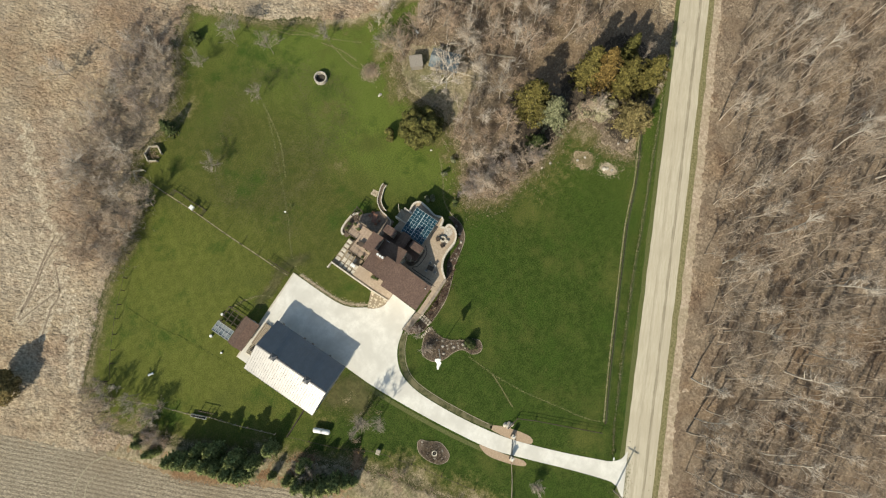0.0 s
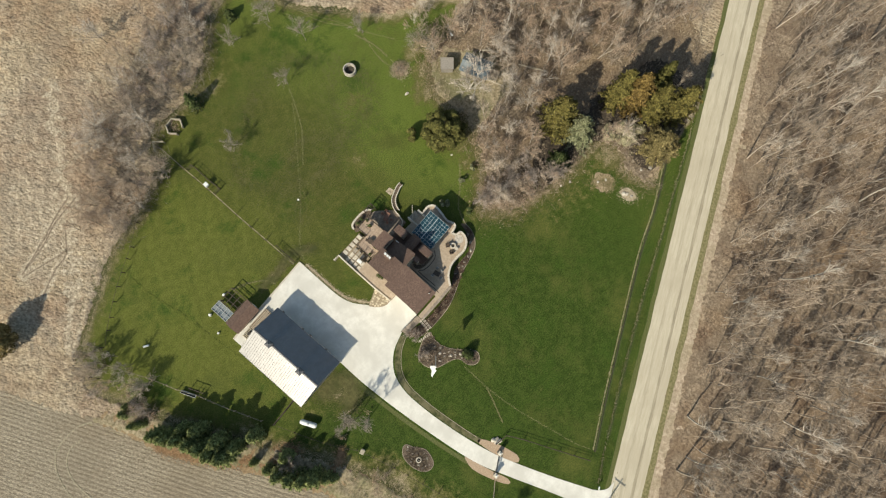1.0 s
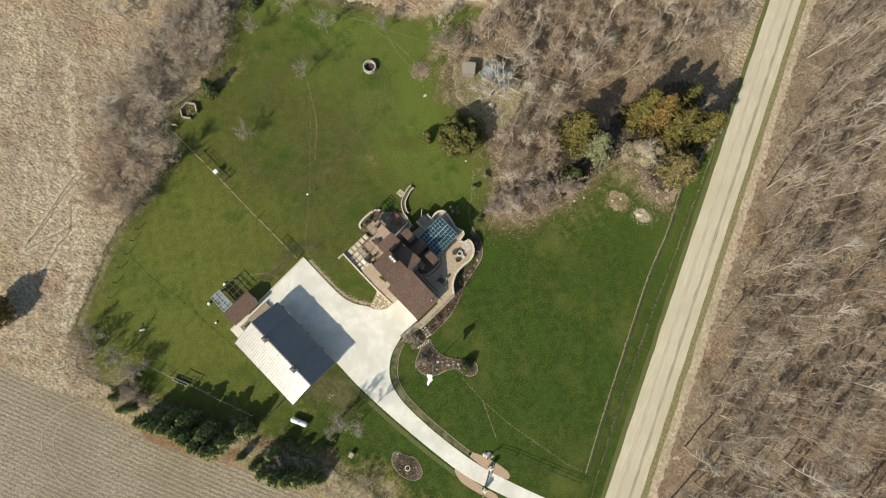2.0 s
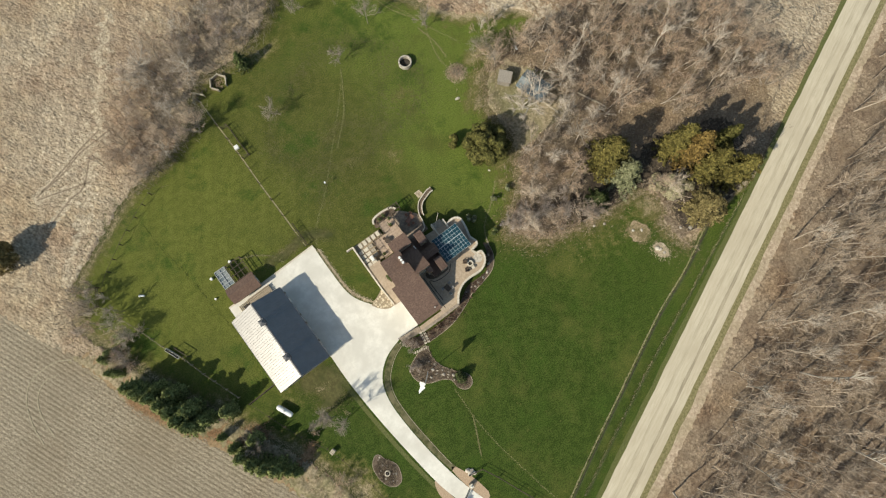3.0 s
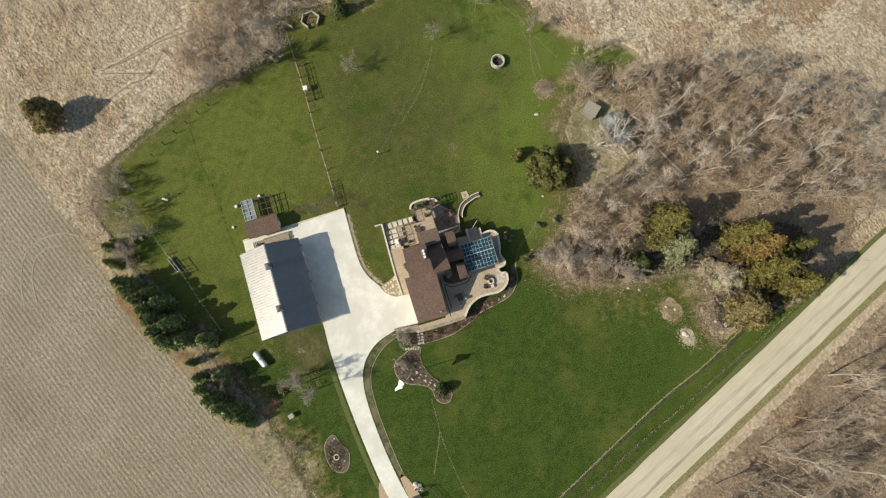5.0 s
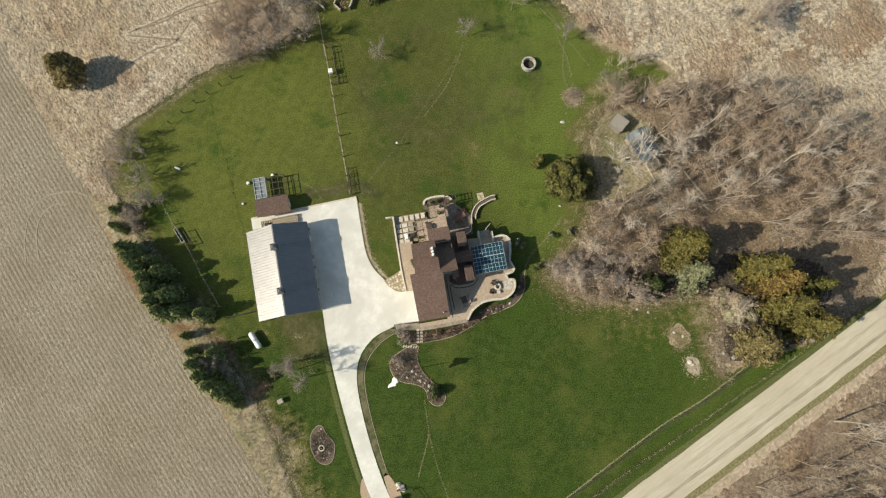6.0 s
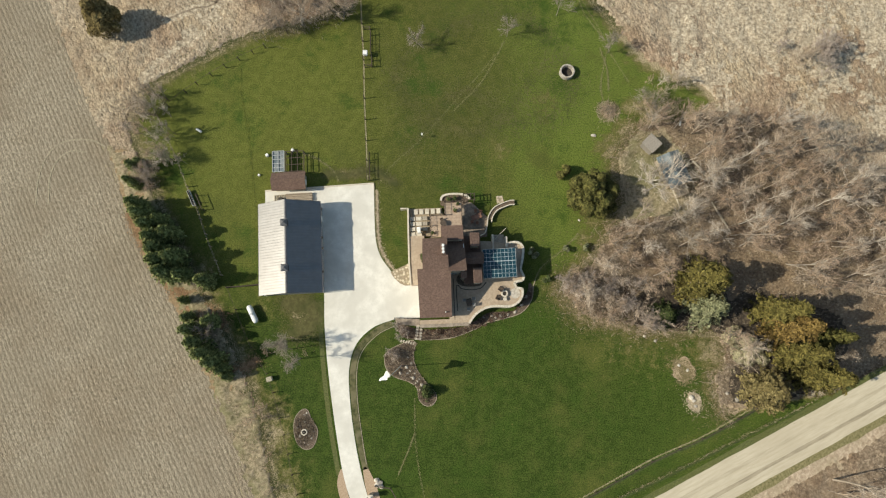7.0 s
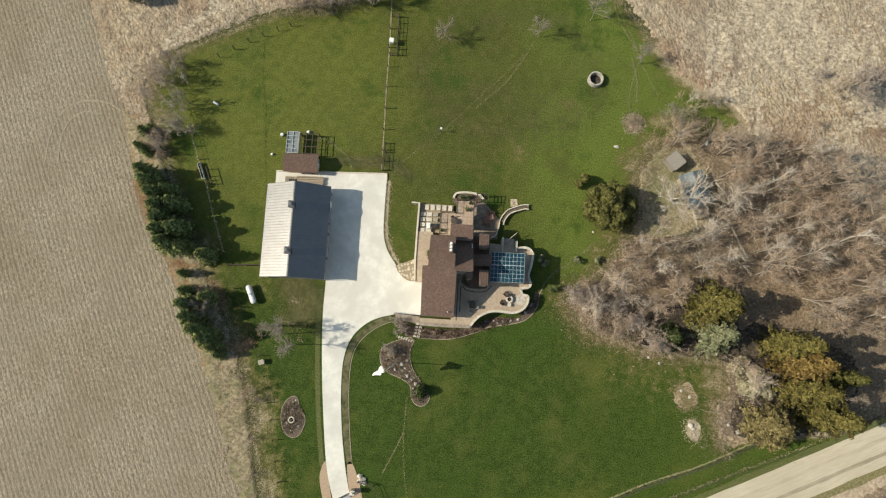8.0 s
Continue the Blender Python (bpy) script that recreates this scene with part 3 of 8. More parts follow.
def build_ground():
    step = 0.55
    xs, ys = np.arange(-96, 170.1, step), np.arange(-126, 126.1, step)
    X, Y = np.meshgrid(xs, ys)
    px, py = X.ravel(), Y.ravel()
    rng = np.random.default_rng(3)
    px = px + rng.uniform(-.17, .17, len(px))
    py = py + rng.uniform(-.17, .17, len(py))
    in_field = inside(px, py, FIELD)
    rim = from_line(px, py, FIELD[:16]) < 2.2
    low = inside(px, py, LAWN) | (in_field & ~rim)
    perp = -(px - ROAD_O[0]) * RS + (py - ROAD_O[1]) * RC
    low |= (perp < 7.0) & (perp > -5.6)
    wood = inside(px, py, PATCH) | (perp < -6.0)
    z = np.empty(len(px))
    for i in range(len(px)):
        v = Vector((px[i], py[i], 0))
        z[i] = .30 * noise.noise(v * .45) + .42 * noise.noise(v * .85) + .12 * noise.noise(v * .12)
    z = .14 + np.where(wood, .45, .75) * z
    z = np.maximum(z, -.12)
    rut = np.min([from_line(px, py, ln) for ln in RUTS], 0)
    level = np.exp(-(rut / 1.3) ** 4)
    z = z * (1 - level) + .10 * level
    z[in_field & rim] = np.minimum(z[in_field & rim] * .3, -.03)
    z[low] = -.45
    edge = (X.ravel() < -95.5) | (X.ravel() > 169.5) | (Y.ravel() < -125.5) | (Y.ravel() > 125.5)
    z[edge] = 0
    px[edge], py[edge] = X.ravel()[edge], Y.ravel()[edge]
    nx, ny = len(xs), len(ys)
    idx = np.arange(nx * ny).reshape(ny, nx)
    F = np.stack([idx[:-1, :-1], idx[:-1, 1:], idx[1:, 1:], idx[1:, :-1]], -1).reshape(-1, 4)
    V = np.c_[px, py, z]
    x0, x1, y0, y1 = xs[0], xs[-1], ys[0], ys[-1]
    R = 2500
    k = len(V)
    V = np.r_[V, [[-R, -R, 0], [R, -R, 0], [R, R, 0], [-R, R, 0], [x0, y0, 0], [x1, y0, 0], [x1, y1, 0], [x0, y1, 0]]]
    F = np.r_[F, [[k, k + 1, k + 5, k + 4], [k + 1, k + 2, k + 6, k + 5], [k + 2, k + 3, k + 7, k + 6], [k + 3, k, k + 4, k + 7]]]
    me = fast_mesh("ground", V, F, M_MEADOW)
    me.materials.append(M_LITTER)
    me.materials.append(M_SCRUB)
    me.materials.append(M_WOODFLOOR)
    me.materials.append(M_FLATGRASS)
    me.materials.append(M_NEEDLESHADE)
    c = V[F].mean(1)
    cp = -(c[:, 0] - ROAD_O[0]) * RS + (c[:, 1] - ROAD_O[1]) * RC
    mi = np.zeros(len(F), np.int32)
    near = from_line(c[:, 0], c[:, 1], PALE)
    mi[near + 3.2 * np.array([noise.noise(Vector((a, b, 0)) * .6) if d < 6 else 9 for a, b, d in zip(c[:, 0], c[:, 1], near)]) < .9] = 4
    rut = np.min([from_line(c[:, 0], c[:, 1], ln) for ln in RUTS], 0)
    mi[rut < .7] = 4
    ne = (c[:, 0] > 62) & (c[:, 1] > 24)
    mi[ne] = np.where([noise.noise(Vector((a, b, 5)) * .12) + .6 * noise.noise(Vector((a, b, 2)) * .9) > -.12 for a, b in c[ne][:, :2]], 4, 0)
    mi[inside(c[:, 0], c[:, 1], PATCH) | (cp < -6)] = 1
    mi[inside(c[:, 0], c[:, 1], OPEN) & (cp > 0)] = 0
    # evergreens' shade put into the ground colour within five metres of each trunk
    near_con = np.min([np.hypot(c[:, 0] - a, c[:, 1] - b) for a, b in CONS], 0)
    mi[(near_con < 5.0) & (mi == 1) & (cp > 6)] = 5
    mi[inside(c[:, 0], c[:, 1], YARDLET)] = 2
    mi[cp < -5.2] = 3
    mi[inside(c[:, 0], c[:, 1], [(-40, 26), (-30, 20), (-24, 5), (-14, -10), (-8, -22), (2, -50), (9, -58), (12, -57), (4, -66), (-14, -30), (-24, -8), (-38, 20)])] = 2
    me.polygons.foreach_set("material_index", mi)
    me.polygons.foreach_set("use_smooth", [True] * len(F))
    tagged(new("ground", me), "rough ground of dry tan meadow grass and woodland leaf litter", "ground", kind="structure")


build_ground()
for ln in RUTS:
    alone("wheel_rut", ribbon(bmesh.new(), ragged_line(curve_pts(ln, .5)), .3, -.1, .12), M_RUT, "dark wheel rut pressed into dry meadow grass", "wheel rut", kind="structure")


def build_lawn():
    """Turf sheet; its attribute "thin" says how worn the grass is, from 0 to 1 at the margins."""
    xs, ys = np.arange(-37, 91, .45), np.arange(-60, 74, .45)
    X, Y = np.meshgrid(xs, ys)
    x, y = X.ravel(), Y.ravel()
    rg = np.random.default_rng(5)
    x, y = x + rg.uniform(-.15, .15, len(x)), y + rg.uniform(-.15, .15, len(y))
    d = from_line(x, y, LAWN + LAWN[:1])
    ins = inside(x, y, LAWN)
    perp = -(x - ROAD_O[0]) * RS + (y - ROAD_O[1]) * RC
    wide = np.where((x > 40) & (y < 40), 1.4, np.where(y > 30, 1.5, 1.6))
    wide = np.where(perp < 12, .5, wide)
    thin = np.where(ins, np.exp(-d / wide), 1.0)
    for bx, by, rx, ry, k in WORN_SPOTS:
        thin = np.maximum(thin, k * np.exp(-((x - bx) / rx) ** 2 - ((y - by) / ry) ** 2))
    nx, ny = len(xs), len(ys)
    idx = np.arange(nx * ny).reshape(ny, nx)
    F = np.stack([idx[:-1, :-1], idx[:-1, 1:], idx[1:, 1:], idx[1:, :-1]], -1).reshape(-1, 4)
    keep = (ins | (d < 1.1)) & ((perp > 6.5) | ins)
    F = F[keep[F].all(1)]
    use, inv = np.unique(F, return_inverse=True)
    me = fast_mesh("lawn", np.c_[x, y, np.zeros(len(x))][use], inv.reshape(-1, 4), M_LAWN)
    me.attributes.new("thin", "FLOAT", "POINT").data.foreach_set("value", thin[use].astype(np.float32))
    tagged(new("lawn", me), "mown green lawn with worn olive patches and thin edges", "lawn", kind="structure")


# worn ground: x, y, half widths, strength
WORN_SPOTS = [(30.4, 25.3, 2.6, 2.3, .38), (23.2, 29.0, 3.0, 1.6, .3), (38.4, 34.3, 3, 2.5, .35), (51, 25.5, 3.5, 3.5, .6), (54, 28.5, 3.0, 3.0, .8), (47.5, 13.0, 3.5, 2.0, .4), (-2.2, -4.2, 3.2, 2.6, .68), (4, 20.2, 6, 1.2, .5), (46, 9, 2.5, 3, .5), (66.5, -9.5, 3.5, 3.0, .7), (57, -9.0, 13, 5.0, .27), (-20, 2, 3, 5, .5), (-12, -12, 3, 4, .5), (-9, -3, 2.5, 3, .3), (56, 33.5, 5, 2.0, .6), (20, 57, 6, 2, .5), (-7, -24, 4, 7, .7), (-4, -36, 4, 8, .7), (-11, -17, 3, 4, .6)]
build_lawn()


def build_field():
    """Stubble rows: low ridges parallel to the field's edge."""
    d = Vector((-14.0 + 37.0, -21.3 - 22.8)).normalized()
    n = Vector((d.y, -d.x))
    o = Vector((-37.0, 22.8))
    S, T = np.arange(-110, 110.1, .9), np.arange(-1.0, 62, .19)
    nrm, along = np.array([n.x, n.y]), np.array([d.x, d.y])
    rng = np.random.default_rng(8)
    SS, TT = np.meshgrid(S, T)
    wob = .25 * np.sin(SS * .06)
    P = np.array([o.x, o.y])[None, None] + SS[..., None] * along + (TT + wob)[..., None] * nrm
    Z = np.where(np.arange(len(T))[:, None] % 4 < 2, .026, -.020) + rng.normal(0, .012, SS.shape) + .0
    V = np.concatenate([P, Z[..., None]], -1).reshape(-1, 3)
    ny, nx = SS.shape
    idx = np.arange(nx * ny).reshape(ny, nx)
    F = np.stack([idx[:-1, :-1], idx[:-1, 1:], idx[1:, 1:], idx[1:, :-1]], -1).reshape(-1, 4)
    c = V[F].mean(1)
    jag = np.array([noise.noise(Vector((a, b, 0)) * .5) for a, b in c[:, :2]])
    keep = inside(c[:, 0] + jag * 1.2, c[:, 1] + jag * .6, FIELD)
    me = fast_mesh("crop_field", V, F[keep], M_FIELD)
    me.materials.append(M_STUBBLE)
    row = np.repeat(np.arange(ny - 1), nx - 1)[keep]
    me.polygons.foreach_set("material_index", ((row % 4 < 2) ^ (rng.random(len(row)) < .3)).astype(np.int32))
    ob = new("crop_field", me)
    # far part of the same field
    far = [o + along_pt for along_pt in (d * 110 + n * 60, d * 110 + n * 420, d * -110 + n * 420, d * -110 + n * 60)]
    bm = bmesh.new()
    bm.from_mesh(ob.data)
    bm.faces.new([bm.verts.new((p.x, p.y, .0)) for p in far])
    bm.normal_update()
    for f in bm.faces:
        if f.normal.z < 0:
            f.normal_flip()
    bm.to_mesh(ob.data)
    bm.free()
    tagged(ob, "harvested crop field with rows of pale stubble", "field", kind="structure")


build_field()

# field margin under the pines: fallen needles
sheet("needle_bed", ragged(curve_pts([(-37.2, 23.4), (-33.6, 13.2), (-29.4, 4.8), (-25.4, -1.0), (-22.0, -6.4), (-18.6, -13), (-15.8, -18), (-13.0, -15.2), (-15.5, -9), (-19, -2.5), (-23, 3.5), (-27.5, 10.5), (-30.6, 17.2), (-33, 23)], 1.2, True), .3, .55, .6, 5), .035, M_NEEDLE, "rusty needle litter below the pine row", "needle bed")


# ---- road ----
def build_road():
    m = pose(ROAD_O[0], ROAD_O[1], 0, 0, 0, ROAD_A)
    L0, L1 = -420, 520

    def strip(name, rows, material, label, cat, kind="structure", parent=None, wob=.12, dx=2.0):
        xs = np.arange(L0, L1 + .1, dx)
        V, F = [], []
        k = len(rows)
        for i, x in enumerate(xs):
            w = wob * noise.noise(Vector((x * .25, rows[0][0], 1)))
            w2 = wob * noise.noise(Vector((x * .25, rows[-1][0], 4)))
            for j, (y, z) in enumerate(rows):
                V.append((x, y + (w if j == 0 else w2 if j == k - 1 else 0), z))
        for i in range(len(xs) - 1):
            for j in range(k - 1):
                a = i * k + j
                F.append((a, a + k, a + k + 1, a + 1))
        me = mesh_of(name, V, F, material, True)
        ob = new(name, me)
        ob.matrix_world = m
        return tagged(ob, label, cat, kind=kind)

    strip("road", [(-3.0, .0), (-2.0, .06), (0, .11), (2.0, .06), (2.95, .0)], M_GRAVEL, "pale tan gravel country road", "road", wob=.14)
    strip("verge_grass", [(-4.1, .005), (-3.4, .02), (-2.85, -.004)], M_VERGEGRASS, "thin olive grass along the gravel road", "verge", wob=.3)
    strip("verge_grass", [(2.75, -.004), (3.3, .02), (3.8, .003)], M_GRASSY, "short green grass along the gravel road", "verge", wob=.25)
    strip("verge_east", [(-7.6, .06), (-5.6, .0), (-4.4, -.02), (-2.8, -.012)], M_VERGE, "dry leaf-strewn road verge", "verge", wob=.9)
    strip("wheel_track", [(-1.5, .077), (-1.22, .084), (-.95, .091)], M_GRAVELDARK, "dark compacted wheel track in the gravel road", "wheel track", wob=.12, dx=1.2)
    strip("wheel_track", [(.55, .101), (.85, .093), (1.15, .086)], M_GRAVELMID, "faint compacted wheel track in the gravel road", "wheel track", wob=.15, dx=1.2)


build_road()

DRIVE = [(-9.9, 16.9), (8.9, 18.6)] + curve_pts([(9.2, 13), (9.6, 8.6), (10.5, 5.9), (12.1, 3.7), (14.0, 1.5), (15.7, 1.0), (17.4, 1.1)], .7) + [(17.5, -4.4)] + \
    curve_pts([(13.3, -4.7), (9.6, -6.2), (6.9, -9.0), (5.9, -12.8), (6.2, -18), (7.3, -24.5), (8.8, -30.5), (10.5, -35.2), (13.8, -42.5), (17.4, -49.6)], .8) + \
    curve_pts([(18.2, -50.6), (19.4, -51.4), (21.2, -51.5)], .4) + [(13.6, -55.6)] + curve_pts([(14.4, -54), (14.8, -52.2), (12, -45.1), (8.5, -37.3), (5.9, -30.9), (4.1, -23), (2.5, -14), (1.5, -6.3), (1.15, -.4)], .8) + [(-8.6, -1.0)]
sheet("driveway", DRIVE, .05, M_CONC, "pale concrete driveway and yard", "driveway", thick=.2)
# curb strip along the yard's north edge
alone("curb", ribbon(bmesh.new(), [(-9.9, 17.0), (8.9, 18.7), (8.95, 17.6)], .22, -.05, .22), M_STONECAP, "low pale concrete curb beside the yard", "curb", kind="structure")


# ---- edging of drive and beds ----
def mulch_bed(name, outline, label, z=.06, edging=True):
    out = curve_pts(outline, .35, True)
    ob = sheet(name, out, z, M_MULCH, label, "flower bed", thick=.12)
    if edging:
        part("edging", ribbon(bmesh.new(), out, .09, -.05, z + .03, True), M_BEDEDGE, ob, "pale stone edging")
    return ob


mulch_bed("island_bed", [(14.9, -8.6), (12.4, -9.9), (11.7, -11.4), (12.2, -13.2), (13.6, -14.3), (15.8, -15.0), (17.2, -16.0), (17.6, -17.8), (18.6, -18.8), (19.8, -18.7), (20.5, -17.6), (20.1, -16.4), (18.9, -15.3), (17.4, -13.4), (16.6, -11.6), (16.5, -10.0), (16.9, -8.6), (16, -8.2)], "curving mulched island bed with stone edging")
mulch_bed("foundation_bed", [(13.6, -5.4), (17.5, -6.4), (22, -6.2), (25.3, -5.6), (27.5, -4.3), (29, -3.4), (31, -3.2), (33.2, -3.0), (34.6, -1.7), (35.6, .4), (35.9, 1.8), (36.5, 1.2), (36.3, -1.0), (34.6, -3.2), (31.6, -4.3), (28.8, -5.0), (26.6, -6.2), (22.5, -7.7), (17.4, -8.1), (14.6, -7.6)], "mulched bed of shrubs below the stone wall", edging=False)
alone("bed_edging", ribbon(bmesh.new(), curve_pts([(17.4, -8.15), (22.5, -7.75), (26.6, -6.25), (28.8, -5.05), (31.6, -4.35), (34.6, -3.25), (36.3, -1.05), (36.6, 1.2), (37.0, 2.4)], .5), .12, -.02, .06), M_BEDEDGE, "pale stone edging of a flower bed", "edging", kind="structure")
mulch_bed("oval_bed", [(-1.5, -19.7), (-2.6, -20.9), (-2.8, -22.8), (-2.2, -24.9), (-.9, -26.0), (.5, -25.6), (1.15, -23.6), (.9, -22.4), (.1, -21.5), (-.3, -20.6), (-.7, -19.8)], "oval bed with stones and dry perennials")
for pts, nm, mt in (([(60.0, -11.4), (61.5, -10.2), (62.8, -10.9), (63.4, -12.8), (62.5, -14.1), (60.8, -14.2), (59.8, -12.8)], "dry leaf mound in the lawn", M_LEAFBED), ([(62.0, -16.7), (63.1, -15.9), (64.1, -16.7), (64.2, -18.2), (63.3, -19.1), (62.0, -18.0)], "pale stone and straw mound in the lawn", M_FLATGRASS), ([(66.3, -12.5), (69.9, -12.1), (71.9, -14.5), (72.1, -18.1), (68.8, -19.4), (67.2, -18.2), (66.4, -15.5)], "bare leaf-strewn ground at the wood's edge", M_LEAFBED)):
    sheet("leaf_bed", ragged(curve_pts(pts, .5, True), .2, .3, 1.4, 1), .04, mt, nm, "leaf bed")
for pts in ([(5.2, -29.0), (4.7, -31.5), (6.0, -35.5), (7.4, -38.0), (8.0, -37.3), (6.8, -33.8), (5.7, -30.2)], [(8.8, -29.0), (9.6, -28.9), (11.2, -32), (12.2, -35.6), (11.6, -36.6), (10.8, -35.9), (9.4, -32.2)]):
    sheet("gate_apron", curve_pts(pts, .4, True), .03, M_APRON, "reddish gravel apron beside the gate", "gravel apron", thick=.08)
# strip of bare soil along both drive edges
alone("soil_strip", ribbon(bmesh.new(), curve_pts([(9.35, 17.5), (9.65, 13), (10.0, 8.8), (10.8, 6.4), (12.2, 4.3), (13.6, 2.6)], .6), .55, -.05, .03), M_DRIVESIDE, "dry soil strip along the concrete yard", "soil strip", kind="structure")
alone("soil_strip", ribbon(bmesh.new(), curve_pts([(12.8, -5.4), (10.1, -6.8), (7.55, -9.5), (6.55, -12.8), (6.85, -18), (7.95, -24.4), (9.2, -29.0)], .6), .95, -.05, .03), M_DRIVESIDE, "dry soil strip along the concrete drive", "soil strip", kind="structure")
# pale edging outside the soil strips
alone("drive_edging", ribbon(bmesh.new(), curve_pts([(12.9, -6.0), (10.5, -7.3), (8.15, -9.8), (7.2, -12.9), (7.45, -18), (8.5, -24.3), (9.3, -28.2)], .6), .1, -.05, .045), M_BEDEDGE, "thin pale stone edging beside the drive", "edging", kind="structure")
alone("soil_strip", ribbon(bmesh.new(), curve_pts([(4.9, -30.0), (3.3, -23.0), (1.75, -14.0), (.85, -6.6), (.6, -2.0)], .8), .75, -.05, .02), M_GRASSY, "pale thin turf strip along the concrete drive", "soil strip", kind="structure")
# turning arcs of a tractor at the field's end
for ln in ([(-49.4, 14.0), (-49.5, 18.2), (-48.7, 22.0), (-46.9, 24.6), (-44.4, 25.6), (-40.8, 25.6), (-38.4, 24.4)], [(-47.2, 14.0), (-47.5, 18.4), (-46.9, 21.2), (-45.6, 22.9), (-43.8, 23.7), (-41.7, 23.4)]):
    alone("wheel_track", ribbon(bmesh.new(), curve_pts(ln, .5), .28, -.03, .05), M_WHEELLINE, "pale curving wheel track in the stubble", "wheel track", kind="structure")
# ---- barn ----
def roof_with_ribs(bm, a, b, c, d, t, pitch, rib_h=.022, rib_w=.05):
    """A steel roof slope on the corners a-b (eave) and d-c (ridge), with standing ribs up the slope."""
    a, b, c, d = map(Vector, (a, b, c, d))
    k = int((b - a).length / pitch)
    u = (b - a).normalized()
    up = Vector((0, 0, rib_h))
    rows = []
    for i in range(k + 1):
        w = u * rib_w / 2
        for off, lift in ((-w * 1.8, Vector()), (-w, up), (w, up), (w * 1.8, Vector())):
            p, q = a.lerp(b, i / k) + off + lift, d.lerp(c, i / k) + off + lift
            rows.append([bm.verts.new(v) for v in (p, q, q - Vector((0, 0, t)) - lift, p - Vector((0, 0, t)) - lift)])
    for r, s in zip(rows[:-1], rows[1:]):
        for j in range(4):
            bm.faces.new((r[j], r[(j + 1) % 4], s[(j + 1) % 4], s[j]))
    bm.faces.new(rows[0])
    bm.faces.new(rows[-1][::-1])
    return bm


def build_barn():
    b = thing("barn", pose(-3.55, -1.05, 0, 0, 0, 4.1), "large barn with ribbed steel roof and two roof vents", "barn")
    W, L, E, R, o = 4.75, 14.7, 4.0, 6.5, .35
    wall = bmesh.new()
    prof = [(-W, .05), (W, .05), (W, E), (0, R - .12), (-W, E)]
    lo = [wall.verts.new((x, .25, z)) for x, z in prof]
    hi = [wall.verts.new((x, L + .25, z)) for x, z in prof]
    wall.faces.new(lo)
    wall.faces.new(hi[::-1])
    for k in range(5):
        wall.faces.new((lo[k], lo[(k + 1) % 5], hi[(k + 1) % 5], hi[k]))
    part("wall", wall, M_BARNWALL, b, "light steel siding")
    sl = (R - E) / (W)
    ez = R - sl * 5.15
    part("roof_slope", roof_with_ribs(bmesh.new(), (-5.15, 15.2, ez), (-5.15, 0, ez), (0, 0, R), (0, 15.2, R), .06, .46), M_STEEL, b, "dark glossy ribbed steel roof slope")
    part("roof_slope", roof_with_ribs(bmesh.new(), (5.15, 0, ez), (5.15, 15.2, ez), (0, 15.2, R), (0, 0, R), .06, .46), M_STEEL, b, "dark glossy ribbed steel roof slope")
    cap = bmesh.new()
    slab(cap, [(-.2, -.02, R - .04), (0, -.02, R + .06), (0, 15.22, R + .06), (-.2, 15.22, R - .04)], .03)
    slab(cap, [(0, -.02, R + .06), (.2, -.02, R - .04), (.2, 15.22, R - .04), (0, 15.22, R + .06)], .03)
    part("ridge_cap", cap, M_STEELTRIM, b)
    for y in (3.9, 11.2):
        v = part("roof_vent", boxes((-.42, y - .42, R - .3, .42, y + .42, R + 1.05), bevel=.03), M_STEELTRIM, b, "square louvred roof vent")
        hat = bmesh.new()
        r = bmesh.ops.create_cone(hat, cap_ends=True, segments=4, radius1=.82, radius2=.12, depth=.55, matrix=Matrix.Translation((0, y, R + 1.3)) @ Matrix.Rotation(radians(45), 4, "Z"))
        part("vent_cap", hat, M_STEELTRIM, v)
        lv = bmesh.new()
        for k in range(5):
            box(lv, -.45, y - .45, R + .15 + k * .18, .45, y + .45, R + .2 + k * .18)
        part("louvre", lv, M_DARKTRIM, v)
    for x, y0, y1 in ((4.75, 2.0, 5.6), (4.75, 7.4, 10.6)):
        d = part("door", boxes((x, y0, .06, x + .07, y1, 3.3)), M_BARNWALL, b, "grey sliding barn door")
        part("door_rail", boxes((x + .02, y0 - .3, 3.35, x + .42, y1 + .3, 3.5), bevel=.02), M_STEELTRIM, d)
    part("door", boxes((4.75, 12.4, .06, 4.81, 13.3, 2.1)), M_TRIM, b)
    for y in (6.4, 11.6):
        w = part("window", boxes((4.75, y - .4, 1.2, 4.79, y + .4, 2.2)), M_GLASS, b)
        part("frame", boxes((4.77, y - .47, 1.13, 4.83, y - .4, 2.27), (4.77, y + .4, 1.13, 4.83, y + .47, 2.27), (4.77, y - .47, 2.2, 4.83, y + .47, 2.27), (4.77, y - .47, 1.13, 4.83, y + .47, 1.2)), M_TRIM, w)
    for y in (3.4, 7.3, 9.1, 13.9):
        part("flood_lamp", boxes((4.75, y - .18, 3.45, 5.42, y + .18, 3.72), bevel=.03), M_DARKTRIM, b, "small dark lamp under the eave")
    for s in (-1, 1):
        g = tube(bmesh.new(), (s * 5.18, 0, ez - .06), (s * 5.18, 15.2, ez - .06), .05, n=6)
        part("gutter", g, M_STEELTRIM, b, "dark steel gutter")
        part("downspout", tube(bmesh.new(), (s * 4.85, .18, .1), (s * 5.15, .12, ez - .05), .05, n=6), M_TRIM, b)
    # lean-to of boards stacked at the north gable
    n = thing("lumber_rack", pose(-3.4, 14.9, .05, 0, 0, 4.5), "stacked boards and cage panels beside the barn", "lumber stack")
